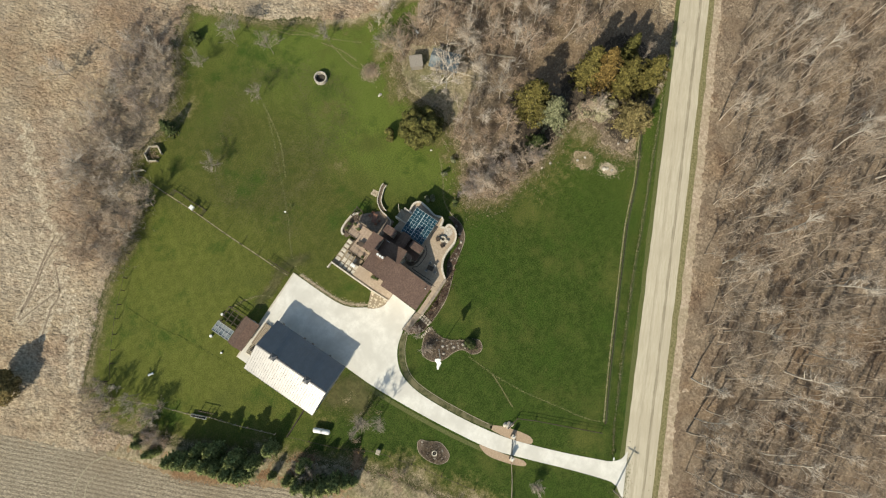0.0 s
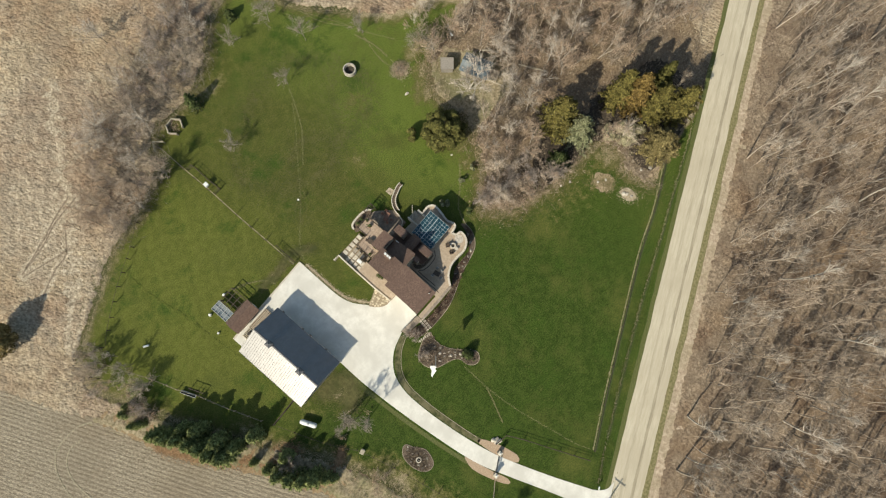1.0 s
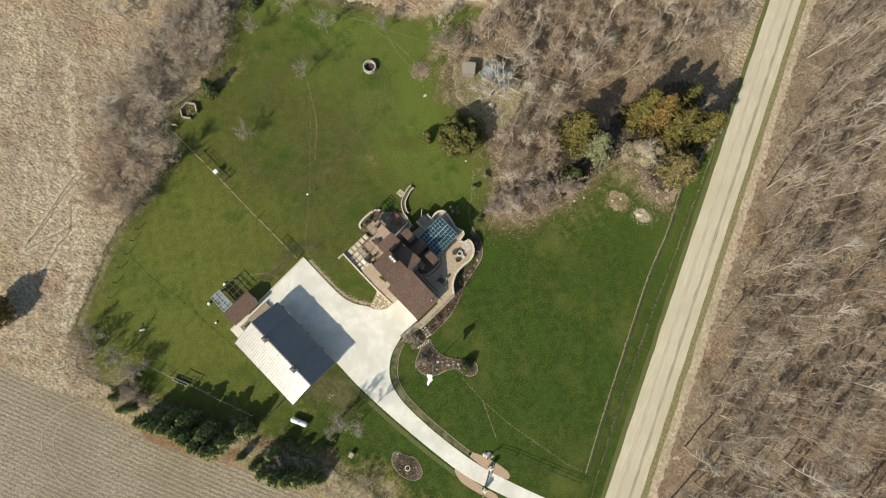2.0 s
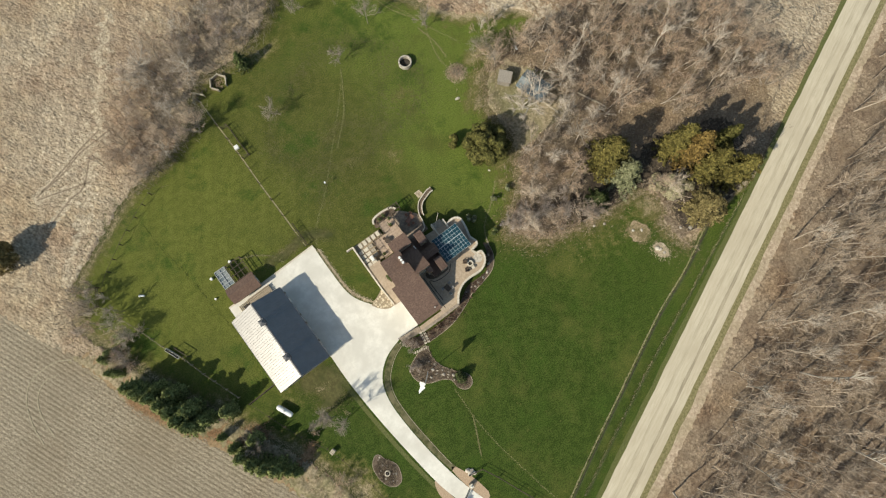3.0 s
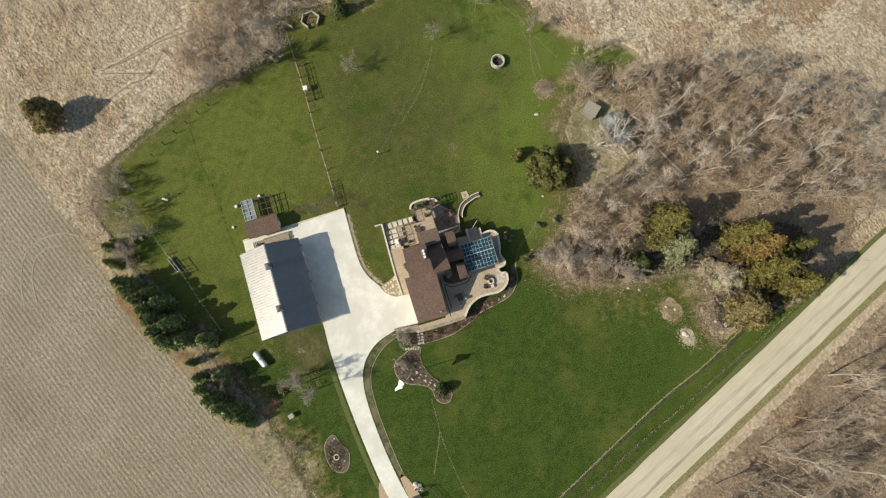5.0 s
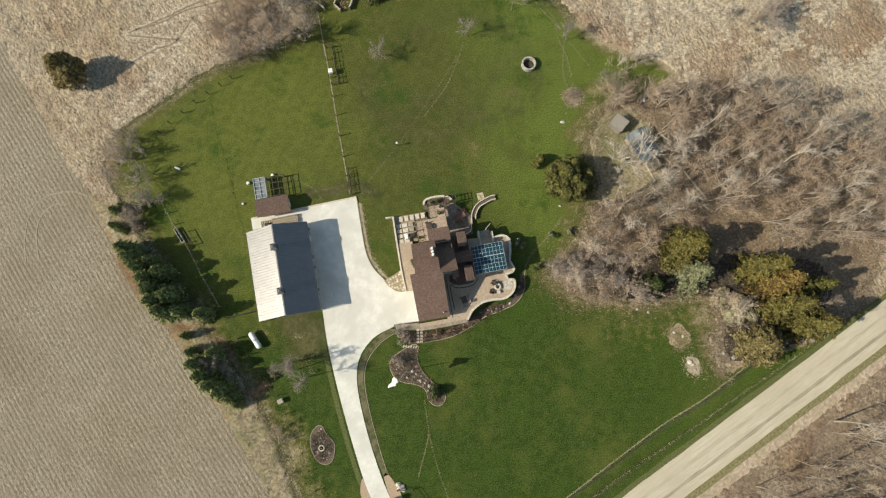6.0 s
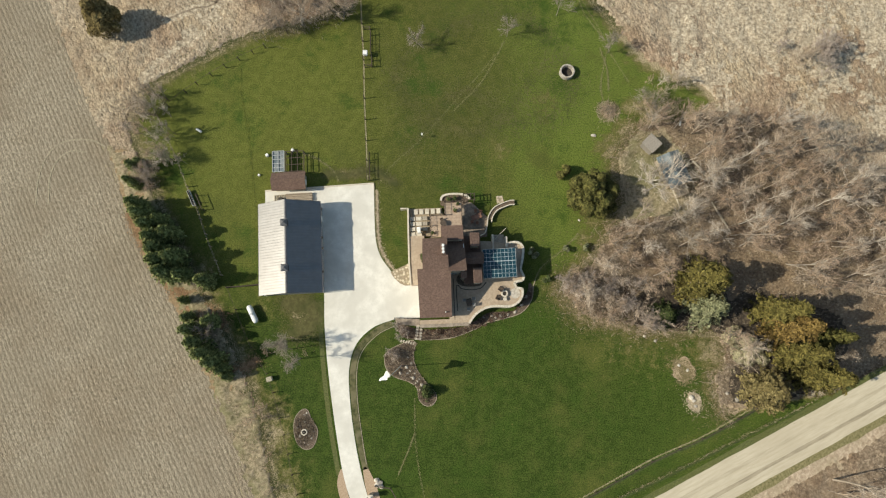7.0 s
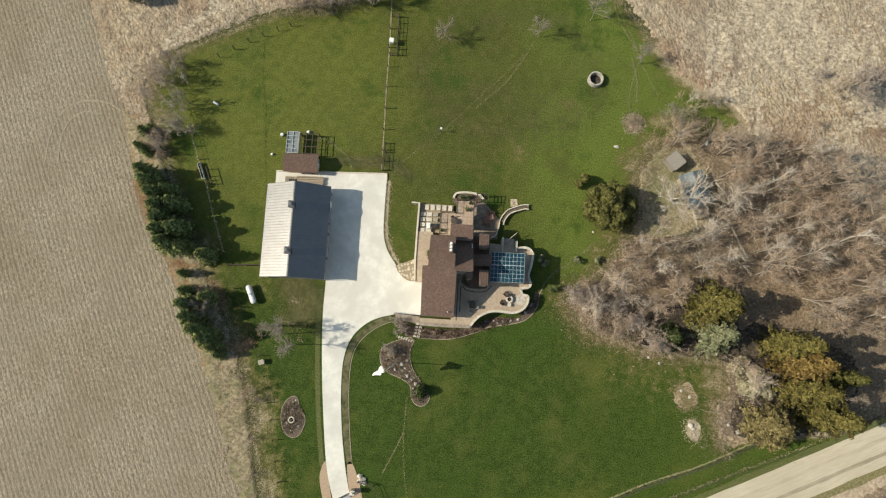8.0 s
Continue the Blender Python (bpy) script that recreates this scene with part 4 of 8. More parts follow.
    for k in range(6):
        part("board", boxes((-2.6, .1 + k * .28, .02 + .02 * k, 1.9, .33 + k * .28, .5 + .05 * (k % 3))), M_WOOD, n)
    for k in range(7):
        part("slat", boxes((-4.7 + k * .3, .2, .02, -4.56 + k * .3, 1.7, .35)), M_PALEWOOD, n)
    part("crate", boxes((-3.9, .3, 0, -3.1, 1.1, .9), bevel=.03), M_DARKTRIM, n)


build_barn()


# ---- coop with its pens ----
def build_coop():
    c = thing("chicken_coop", pose(-5.4, 18.35, 0, 0, 0, 4), "small coop with brown shingle roof", "shed")
    part("wall", boxes((-2.6, -1.2, 0, 2.6, 1.2, 2.1)), M_SIDING, c)
    part("roof_slope", slab(bmesh.new(), [(-2.9, -1.6, 2.15), (2.9, -1.6, 2.15), (2.9, .1, 2.95), (-2.9, .1, 2.95)], .1), M_SHINGLE, c)
    part("roof_slope", slab(bmesh.new(), [(2.9, 1.55, 2.15), (-2.9, 1.55, 2.15), (-2.9, .1, 2.95), (2.9, .1, 2.95)], .1), M_SHINGLE, c)
    for x in (-2.58, 2.58):
        g = bmesh.new()
        g.faces.new([g.verts.new(p) for p in ((x, -1.2, 2.1), (x, 1.2, 2.1), (x, .1, 2.75))])
        part("gable", g, M_SIDING, c)
    part("door", boxes((2.6, -.4, .1, 2.66, .4, 1.9)), M_TRIM, c)

    def pen(name, x0, x1, y0, y1, h, mt, nx, ny, label):
        p = thing(name, pose(-5.4, 18.35, 0, 0, 0, 4), label, "animal pen")
        for x in np.linspace(x0, x1, nx):
            for y in (y0, y1):
                part("post", boxes((x - .05, y - .05, 0, x + .05, y + .05, h)), mt, p)
        for x in np.linspace(x0, x1, nx):
            part("rafter", boxes((x - .05, y0, h, x + .05, y1, h + .1)), mt, p)
        for y in np.linspace(y0, y1, ny):
            part("purlin", boxes((x0, y - .05, h + .02, x1, y + .05, h + .12)), mt, p)
        for x in (x0, x1):
            part("rail", boxes((x - .03, y0, .7, x + .03, y1, .8)), mt, p)
        return p

    a = pen("covered_run", -2.75, -.75, 1.75, 5.4, 1.9, M_GALV, 3, 6, "grey-framed run roofed with clear panels")
    part("roof_panel", boxes((-2.72, 1.78, 1.84, -.78, 5.37, 1.86)), M_TARP, a, "pale blue clear plastic roof")
    pen("open_run", -.55, 2.5, 1.75, 5.3, 1.8, M_POST, 4, 4, "dark wooden pen of open rafters")
    for x, y, s, lab in ((-9.9, 23.4, .3, "white plastic barrel beside the pen"), (-5.5, 24.35, .3, "white feed tub beside the pen"), (-11.1, 19.8, .22, "pale bucket on a post")):
        bm = bmesh.new()
        tube(bm, (0, 0, 0), (0, 0, s * 1.8), s, s * .9, 12)
        bmesh.ops.bevel(bm, geom=[e for e in bm.edges if e.calc_length() < s * .6 and abs(e.verts[0].co.z - e.verts[1].co.z) < .01], offset=.05, segments=2, affect="EDGES")
        alone("barrel", bm, M_WHITE, lab, "barrel", m=pose(x, y, 0))


build_coop()


# ---- house ----
HM = pose(17.6, -4.6, 0, 0, 0, 3.3)


def hw(x, y):
    v = HM @ Vector((x, y, 0))
    return v.x, v.y


def build_house():
    h = thing("house", HM, "large house with steep brown shingle roofs and tan siding", "house")
    ET, ER = 4.3, 10.8
    k = (ER - ET) / 9.0

    def zr(y):
        return ER - k * abs(9.0 - y) if y <= 9 else ER - k * (y - 9)

    # main body, garage to the south
    body = bmesh.new()
    for x0, x1, ys in ((.35, 4.9, [.4, 7.2]), (1.15, 4.65, [7.2, 9.0, 12.0])):
        lo = [[body.verts.new((x, y, z)) for z in (0, zr(y) - .2)] for y in ys for x in (x0, x1)]
        n = len(ys)
        for i in range(n - 1):
            for s in (0, 1):
                a, b2 = lo[2 * i + s], lo[2 * i + 2 + s]
                body.faces.new((a[0], b2[0], b2[1], a[1]))
        for i in (0, n - 1):
            a, b2 = lo[2 * i], lo[2 * i + 1]
            body.faces.new((a[0], b2[0], b2[1], a[1]))
    part("wall", body, M_SIDING, h, "tan lap siding")

    def shingled(quad, course=.28):
        """A roof slope of overlapping shingle courses; quad: eave left, eave right, ridge right, ridge left."""
        a, b2, c, d = map(Vector, quad)
        bm = bmesh.new()
        n = max(2, int((d - a).length / course))
        nrm = (b2 - a).cross(d - a).normalized()
        if nrm.z < 0:
            nrm = -nrm
        rows = [(0, -.18)]
        for i in range(n):
            rows += [(i / n, .032), ((i + 1) / n - .002, .004)]
        rows.append((1, -.18))
        vs = [[bm.verts.new(p.lerp(q, f) + nrm * o) for p, q in ((a, d), (b2, c))] for f, o in rows]
        for r, s in zip(vs[:-1], vs[1:]):
            bm.faces.new((r[0], r[1], s[1], s[0]))
        bm.faces.new((vs[0][0], vs[-1][0], vs[-1][1], vs[0][1]))
        for k2 in (0, 1):
            bm.faces.new([r[k2] for r in vs])
        return bm

    part("roof", shingled([(0, 0, ET), (5.2, 0, ET), (5.2, 7.25, zr(7.25)), (0, 7.25, zr(7.25))]), M_SHINGLE, h)
    part("roof", shingled([(.85, 7.25, zr(7.25)), (4.9, 7.25, zr(7.25)), (4.85, 9.05, ER), (.9, 9.05, ER)]), M_SHINGLE, h)
    part("roof", shingled([(4.8, 12.25, zr(12.25)), (.95, 12.25, zr(12.25)), (.9, 9.0, ER), (4.85, 9.0, ER)]), M_SHINGLE, h)
    rc = bmesh.new()
    for i in range(13):
        x = .9 + i * .305
        box(rc, x, 8.86, ER - .02, x + .29, 9.2, ER + .07, m=None)
    part("ridge_cap", rc, M_SHINGLE, h)
    # fascia boards
    part("fascia", boxes((0, -.05, ET - .3, 5.2, 0.02, ET - .02)), M_DARKTRIM, h)
    # east wing, roof falling to the north
    zw = lambda y: 10.0 - .85 * (y - 6.9)
    wing = bmesh.new()
    lo = [[wing.verts.new((x, y, z)) for z in (1.5, zw(y) - .2)] for y in (7.05, 12.1) for x in (4.85, 7.45)]
    for i, j in ((0, 2), (1, 3), (0, 1), (2, 3)):
        wing.faces.new((lo[i][0], lo[j][0], lo[j][1], lo[i][1]))
    part("wing_wall", wing, M_SIDING, h)
    part("roof", shingled([(7.65, 12.25, zw(12.25)), (4.75, 12.25, zw(12.25)), (4.75, 6.9, 10), (7.65, 6.9, 10)]), M_SHINGLE, h)
    # bay on the wing's south side
    part("bay", boxes((6.9, 6.2, 2, 7.6, 7.0, 6.1)), M_SIDING, h)
    part("roof", shingled([(6.8, 6.0, 6.1), (7.75, 6.0, 6.1), (7.75, 7.0, 6.6), (6.8, 7.0, 6.6)]), M_SHINGLE, h)
    # north lower roof over the upper deck
    part("north_wall", boxes((4.1, 12.1, 0, 7.3, 14.2, 6.0)), M_SIDING, h)
    part("roof", shingled([(7.5, 14.6, 6.15), (3.95, 14.6, 6.15), (3.95, 12.2, 7.1), (7.5, 12.2, 7.1)]), M_SHINGLE, h)
    # low east rooms
    part("east_wall", boxes((7.45, 5.4, 1.5, 10.3, 13.2, 2.95)), M_SIDING, h)
    part("roof", shingled([(10.45, 5.3, 3.0), (10.45, 13.3, 3.0), (7.45, 13.3, 3.4), (7.45, 5.3, 3.4)]), M_SHINGLE, h)
    part("bay", boxes((7.5, 8.55, 3.2, 10.45, 10.0, 4.8)), M_SIDING, h)
    part("roof", shingled([(10.75, 8.35, 4.85), (7.45, 8.35, 4.85), (7.45, 9.3, 5.55), (10.75, 9.3, 5.55)]), M_SHINGLE, h)
    part("roof", shingled([(7.45, 10.25, 4.85), (10.75, 10.25, 4.85), (10.75, 9.3, 5.55), (7.45, 9.3, 5.55)]), M_SHINGLE, h)
    # two small turrets standing out of the low roof
    for x0, y0, x1, y1 in ((8.58, 11.02, 10.06, 13.25), (8.85, 5.1, 10.21, 7.53)):
        part("turret_wall", boxes((x0 + .15, y0 + .15, 3.0, x1 - .15, y1 - .15, 6.3)), M_SIDING, h)
        part("roof", shingled([(x1, y0, 6.3), (x1, y1, 6.3), (x0, y1, 6.6), (x0, y0, 6.6)]), M_SHINGLE, h)
    # chimney with three pots
    ch = part("chimney", boxes((3.75, 9.2, 8.5, 4.5, 10.9, 11.5), bevel=.03), M_SHINGLE, h, "dark brown brick chimney")
    for y in (9.55, 10.05, 10.55):
        pot = tube(bmesh.new(), (4.12, y, 11.5), (4.12, y, 11.95), .22, .2, 12)
        part("chimney_pot", pot, M_WHITE, ch, "white round flue cap")
    # windows and doors
    def window(x0, x1, y, z0, z1, axis):
        if axis == "x":
            w = part("window", boxes((x0, y, z0, x0 + .06, y + x1, z1)), M_GLASS, h)
            part("frame", boxes((x0 - .02, y - .08, z0 - .08, x0 + .08, y, z1 + .08), (x0 - .02, y + x1, z0 - .08, x0 + .08, y + x1 + .08, z1 + .08), (x0 - .02, y, z1, x0 + .08, y + x1, z1 + .08), (x0 - .02, y, z0 - .08, x0 + .08, y + x1, z0)), M_TRIM, w)
        else:
            w = part("window", boxes((x0, y, z0, x1, y + .06, z1)), M_GLASS, h)
            part("frame", boxes((x0 - .08, y - .02, z0 - .08, x0, y + .08, z1 + .08), (x1, y - .02, z0 - .08, x1 + .08, y + .08, z1 + .08), (x0, y - .02, z1, x1, y + .08, z1 + .08), (x0, y - .02, z0 - .08, x1, y + .08, z0)), M_TRIM, w)
    for y in (1.2, 4.4):
        window(4.88, 1.4, y, 2.6, 3.6, "x")
    for y in (8, 9.6):
        window(4.63, 1.1, y, 7, 8.2, "x")
    for x in (5.4, 6.5):
        window(x, x + .8, 6.99, 3.2, 4.6, "y")
    for y in (7.8, 10.2):
        window(7.43, 1.2, y, 5.9, 6.6, "x")
    for y0 in (1.0, 4.1):
        d = part("garage_door", boxes((.3, y0, .05, .36, y0 + 2.6, 2.3)), M_TRIM, h, "white panelled garage door")
        part("panel", boxes(*[(.27, y0 + .1 + j * .62, .15 + i * .54, .31, y0 + .62 + j * .62, .6 + i * .54) for i in range(4) for j in range(4)]), M_TRIM, d)
    part("door", boxes((1.08, 9.0, 1.0, 1.16, 9.95, 3.05)), M_DARKTRIM, h)
    part("roof_vent", tube(bmesh.new(), (4.2, .75, ET + .3), (4.2, .75, ET + 1.05), .09, .09, 8), M_WHITE, h, "white vent pipe")
    part("antenna", boxes((4.2, .75, ET + .85, 4.9, .79, ET + .9)), M_RUBBER, h)

    # upper deck to the north, on posts
    d = thing("upper_deck", HM, "raised deck with tan boards and dark railing", "deck")
    for k2 in range(38):
        y = 13.3 + k2 * .152
        x0, x1 = (2.15, 7.6) if y < 16.9 else (4.7, 7.6)
        if 12.2 < y < 14.55:
            x1 = 3.95
        part("deck_board", mesh_of("deck_board", [(x0, y, 3.16), (x1, y, 3.16), (x1, y + .138, 3.16), (x0, y + .138, 3.16), (x0, y, 3.2), (x1, y, 3.2), (x1, y + .138, 3.2), (x0, y + .138, 3.2)],
                                   [(4, 5, 6, 7), (0, 1, 5, 4), (1, 2, 6, 5), (2, 3, 7, 6), (3, 0, 4, 7), (3, 2, 1, 0)], M_DECK), M_DECK, d)
    part("deck_frame", boxes((2.2, 13.3, 2.8, 3.95, 16.9, 3.15), (3.95, 14.62, 2.8, 7.5, 16.9, 3.15), (4.75, 16.9, 2.8, 7.5, 19.0, 3.15)), M_DECK, d)
    for x, y in ((2.3, 13.5), (2.3, 16.7), (4.85, 16.7), (4.85, 18.9), (7.45, 18.9), (7.45, 15)):
        part("post", boxes((x - .09, y - .09, 0, x + .09, y + .09, 2.8)), M_DECK, d)

    def railing(p, q):
        p, q = Vector((*p, 3.2)), Vector((*q, 3.2))
        n = max(2, int((q - p).length / 1.4) + 1)
        u = (q - p).normalized()
        for z in (.12, .95):
            tb = tube(bmesh.new(), p + Vector((0, 0, z)), q + Vector((0, 0, z)), .045, n=4)
            part("rail", tb, M_POST, d)
        for i in range(n):
            c = p.lerp(q, i / (n - 1))
            part("railing_post", boxes((c.x - .06, c.y - .06, 3.2, c.x + .06, c.y + .06, 4.25)), M_POST, d)
        m2 = int((q - p).length / .16)
        bm = bmesh.new()
        for i in range(m2):
            c = p.lerp(q, (i + .5) / m2)
            tube(bm, c + Vector((0, 0, .12)), c + Vector((0, 0, .95)), .014, n=3, caps=False)
        part("balusters", bm, M_POST, d)
    railing((2.2, 13.4), (2.2, 16.95))
    railing((2.2, 16.95), (4.75, 16.95))
    railing((4.75, 16.95), (4.75, 19.1))
    railing((4.75, 19.1), (7.55, 19.1))
    railing((7.55, 19.1), (7.55, 14.7))
    # outdoor furniture on the deck
    def planter(x, y, z, s, leaf=M_SHRUB, lab="round pot with dry plants"):
        p = thing("planter", HM @ pose(x, y, z), lab, "plant pot")
        part("pot", tube(bmesh.new(), (0, 0, 0), (0, 0, s), s * .45, s * .6, 12), M_REDCLAY, p)
        rng = np.random.default_rng(int(x * 10 + y * 7))
        P = rng.normal(0, s * .35, (60, 3)) + [0, 0, s * 1.25]
        part("foliage", fast_mesh("foliage", *sprays(P, P - [0, 0, s * .8], s * .3, rng), leaf), leaf, p)
    for x, y, z, s in ((6.4, 17.6, 3.2, .5), (6.9, 18.7, 3.2, .4), (2.6, 14.0, 3.2, .4), (.55, 10.6, 1.0, .4), (.6, 10.1, 1.0, .4), (.7, 9.6, 1.0, .4), (5.5, 20.2, .3, .6), (6.6, 20.4, .3, .5)):
        planter(x, y, z, s)

    def round_table(x, y, z, r, mt, name="patio_table", lab="round patio table on a pedestal"):
        t = thing(name, HM @ pose(x, y, z), lab, "table")
        part("tabletop", tube(bmesh.new(), (0, 0, .68), (0, 0, .74), r, r, 20), mt, t)
        part("pedestal", tube(bmesh.new(), (0, 0, .03), (0, 0, .68), .06, .06, 8), M_RUBBER, t)
        part("base", tube(bmesh.new(), (0, 0, 0), (0, 0, .04), r * .5, r * .45, 12), M_RUBBER, t)

    def chair(x, y, z, a, mt=M_RUBBER, grp="patio chairs"):
        c = thing("patio_chair", HM @ pose(x, y, z, 0, 0, a), "dark metal patio chair on paving", "chair", grp)
        part("seat", boxes((-.25, -.25, .4, .25, .25, .46), bevel=.02), mt, c)
        part("backrest", boxes((-.25, -.29, .46, .25, -.24, .95), bevel=.02), mt, c)
        for sx in (-.22, .22):
            for sy in (-.22, .22):
                part("leg", boxes((sx - .02, sy - .02, 0, sx + .02, sy + .02, .4)), M_RUBBER, c)
    round_table(4.4, 15.5, 3.2, .5, M_POST)
    for a in (110, 290):
        chair(4.4 + .6 * math.cos(radians(a)), 15.5 + .6 * math.sin(radians(a)), 3.2, a + 90, M_POST)

    # north patio in the deck's shade
    n = [(7.7, 20.4), (9.6, 19.6), (12.1, 17.0), (11.9, 13.6), (7.7, 13.2)]
    bm = prism(bmesh.new(), [hw(*p) for p in n], -.1, .06)
    alone("north_patio", bm, M_OLDPAVER, "brown paver patio below the raised deck", "patio", kind="structure")
    t = thing("dining_table", HM @ pose(10.2, 17.0, .06, 0, 0, 20), "reddish wooden garden table on the patio", "table")
    part("tabletop", boxes((-.9, -.45, .7, .9, .45, .76), bevel=.01), M_REDCLAY, t)
    for sx in (-.8, .8):
        for sy in (-.38, .38):
            part("leg", boxes((sx - .04, sy - .04, 0, sx + .04, sy + .04, .7)), M_REDCLAY, t)
    for x, y, a in ((9.4, 16.2, 20), (10.3, 16.0, 0), (10.1, 18.0, 180), (11.0, 17.8, 180)):
        chair(x, y, .06, a, M_REDCLAY)
    curved = curve_pts([(4.2, 20.2), (4.5, 20.9), (5.6, 21.2), (7.2, 21.2), (8.6, 20.9), (9.2, 20.2)], .3)
    alone("garden_wall", ribbon(bmesh.new(), [hw(*p) for p in curved], .35, -.05, .55), M_STONECAP, "low curved stone wall round a bed", "garden wall", kind="structure")
    mulch_bed("north_bed", [hw(*p) for p in [(4.3, 19.3), (4.4, 20.4), (5.6, 21.0), (7.2, 21.0), (8.5, 20.7), (8.9, 20.0), (7.6, 19.3)]], "small bed behind a curved wall", .2, False)
    # timber play frame beside the patio
    f = thing("pergola", HM @ pose(9.0, 20.2, 0), "small open dark timber pergola", "pergola")
    for x in (-.9, .9):
        for y in (-.5, .5):
            part("post", boxes((x - .06, y - .06, 0, x + .06, y + .06, 2.2)), M_POST, f)
    for y in (-.5, .5):
        part("beam", boxes((-1.1, y - .05, 2.2, 1.1, y + .05, 2.35)), M_POST, f)
    for x in (-.9, -.3, .3, .9):
        part("rafter", boxes((x - .04, -.7, 2.35, x + .04, .7, 2.45)), M_POST, f)


build_house()


# ---- solarium and terrace ----
def build_terrace():
    T = [(4.85, 13.0), (12.6, 11.7), (15.1, 11.9), (16.5, 12.1), (17.6, 11.3), (17.4, 9.1), (17.0, 7.5), (17.5, 6.2), (17.2, 5.6), (15.8, 5.3), (16.1, 4.4), (17.1, 4.2), (17.1, 3.4), (16.5, 2.2), (15.0, 1.4), (12.8, 1.5), (11.2, 1.4), (10.0, .9), (9.0, .2), (8.0, -1.1)]
    rim = curve_pts(T[2:], .35)
    outline = [(4.9, 12.9), (12.6, 12.4)] + rim + [(4.2, -1.3), (-.1, -1.25), (-.1, -.3), (4.85, -.3)]
    alone("terrace", prism(bmesh.new(), [hw(*p) for p in outline], -.2, 2.0), M_PAVER, "raised paver terrace beside the house", "terrace", kind="structure")
    w = thing("retaining_wall", Matrix.Identity(4), "curving retaining wall of pale stone with cap stones", "retaining wall", kind="structure")
    part("wall_face", ribbon(bmesh.new(), [hw(*p) for p in rim], .36, -.2, 2.25), M_WALLSTONE, w)
    line = [hw(*p) for p in curve_pts(T[2:], .55)]
    for a, b2 in zip(line[:-1], line[1:]):
        va, vb = Vector(a), Vector(b2)
        part("cap_stone", ribbon(bmesh.new(), [tuple(va.lerp(vb, .02)), tuple(va.lerp(vb, .98))], .38, 2.253, 2.36), M_STONECAP, w)
    # walk and wall south of the garage
    s = [(-4.3, .3), (-4.0, -.6), (-.1, -1.25), (4.2, -1.3), (8.0, -1.2)]
    sw = thing("south_wall", Matrix.Identity(4), "pale stone wall along the garage's south side", "retaining wall", kind="structure")
    part("wall_face", ribbon(bmesh.new(), [hw(*p) for p in curve_pts(s[2:], .5)], .3, -.2, 2.1), M_WALLSTONE, sw)
    part("cap", ribbon(bmesh.new(), [hw(*p) for p in curve_pts(s[2:], .5)], .55, 2.103, 2.2), M_WALKPAVER, sw)
    alone("side_walk", prism(bmesh.new(), [hw(*p) for p in [(-4.3, .25), (-4.2, -.7), (-.2, -1.3), (-.2, .0)]], -.1, .09), M_WALKPAVER, "paved walk beside the garage", "path", kind="structure")
    # inner planted curve against the house
    mulch_bed("house_bed", [hw(*p) for p in [(6.2, 6.0), (6.5, 5.5), (7.5, 5.0), (9.0, 4.9), (10.4, 5.1), (10.3, 5.5), (7.6, 5.6), (6.6, 6.9)]], "narrow curved bed on the terrace", 2.05, False)
    alone("paver_band", ribbon(bmesh.new(), [hw(*p) for p in curve_pts([(6.2, 1.0), (6.2, 5.2), (6.9, 4.7), (8.4, 4.4), (10.2, 4.6), (11.2, 5.6)], .4)], .14, 1.95, 2.012), M_DARKTRIM, "dark brick band in the paving", "paving band", kind="structure")
    alone("paver_band", ribbon(bmesh.new(), [hw(*p) for p in [(5.7, -.4), (5.7, 6.4)]], .12, 1.95, 2.012), M_DARKTRIM, "dark brick band in the paving", "paving band", kind="structure")

    g = thing("solarium", HM, "glass-roofed solarium with white glazing bars", "solarium")
    x0, x1, y0, y1, z0, z1 = 10.6, 15.9, 5.95, 10.65, 4.75, 5.35
    part("sill_wall", boxes((x0 + .1, y0 + .1, 2.0, x1 - .1, y1 - .1, 2.6)), M_SIDING, g)
    for a in ((x0 + .1, y0 + .1, 2.6, x1 - .1, y0 + .14, 4.7), (x1 - .14, y0 + .1, 2.6, x1 - .1, y1 - .1, 5.28), (x0 + .1, y1 - .14, 2.6, x1 - .1, y1 - .1, 4.7)):
        part("side_glass", boxes(a), M_GLASS, g)
    NX, NY = 9, 7
    for i in range(NX):
        for j in range(NY):
            a, b2 = x0 + (x1 - x0) * i / NX, x0 + (x1 - x0) * (i + 1) / NX
            c, d = y0 + (y1 - y0) * j / NY, y0 + (y1 - y0) * (j + 1) / NY
            za, zb = z0 + (z1 - z0) * i / NX, z0 + (z1 - z0) * (i + 1) / NX
            e = .016
            me = mesh_of("pane", [(a + e, c + e, za), (b2 - e, c + e, zb), (b2 - e, d - e, zb), (a + e, d - e, za), (a + e, c + e, za - .03), (b2 - e, c + e, zb - .03), (b2 - e, d - e, zb - .03), (a + e, d - e, za - .03)],
                         [(0, 1, 2, 3), (7, 6, 5, 4), (0, 4, 5, 1), (1, 5, 6, 2), (2, 6, 7, 3), (3, 7, 4, 0)], M_GLASS)
            part("pane", me, M_GLASS, g)
    for i in range(NX + 1):
        x = x0 + (x1 - x0) * i / NX
        z = z0 + (z1 - z0) * i / NX
        part("glazing_bar", boxes((x - .014, y0, z - .08, x + .014, y1, z + .05)), M_BAR, g)
    for j in range(NY + 1):
        y = y0 + (y1 - y0) * j / NY
        wd = .04 if j == 4 else .014
        part("glazing_bar", slab(bmesh.new(), [(x0, y - wd, z0 + .055), (x1, y - wd, z1 + .055), (x1, y + wd, z1 + .055), (x0, y + wd, z0 + .055)], .1), M_BAR, g)
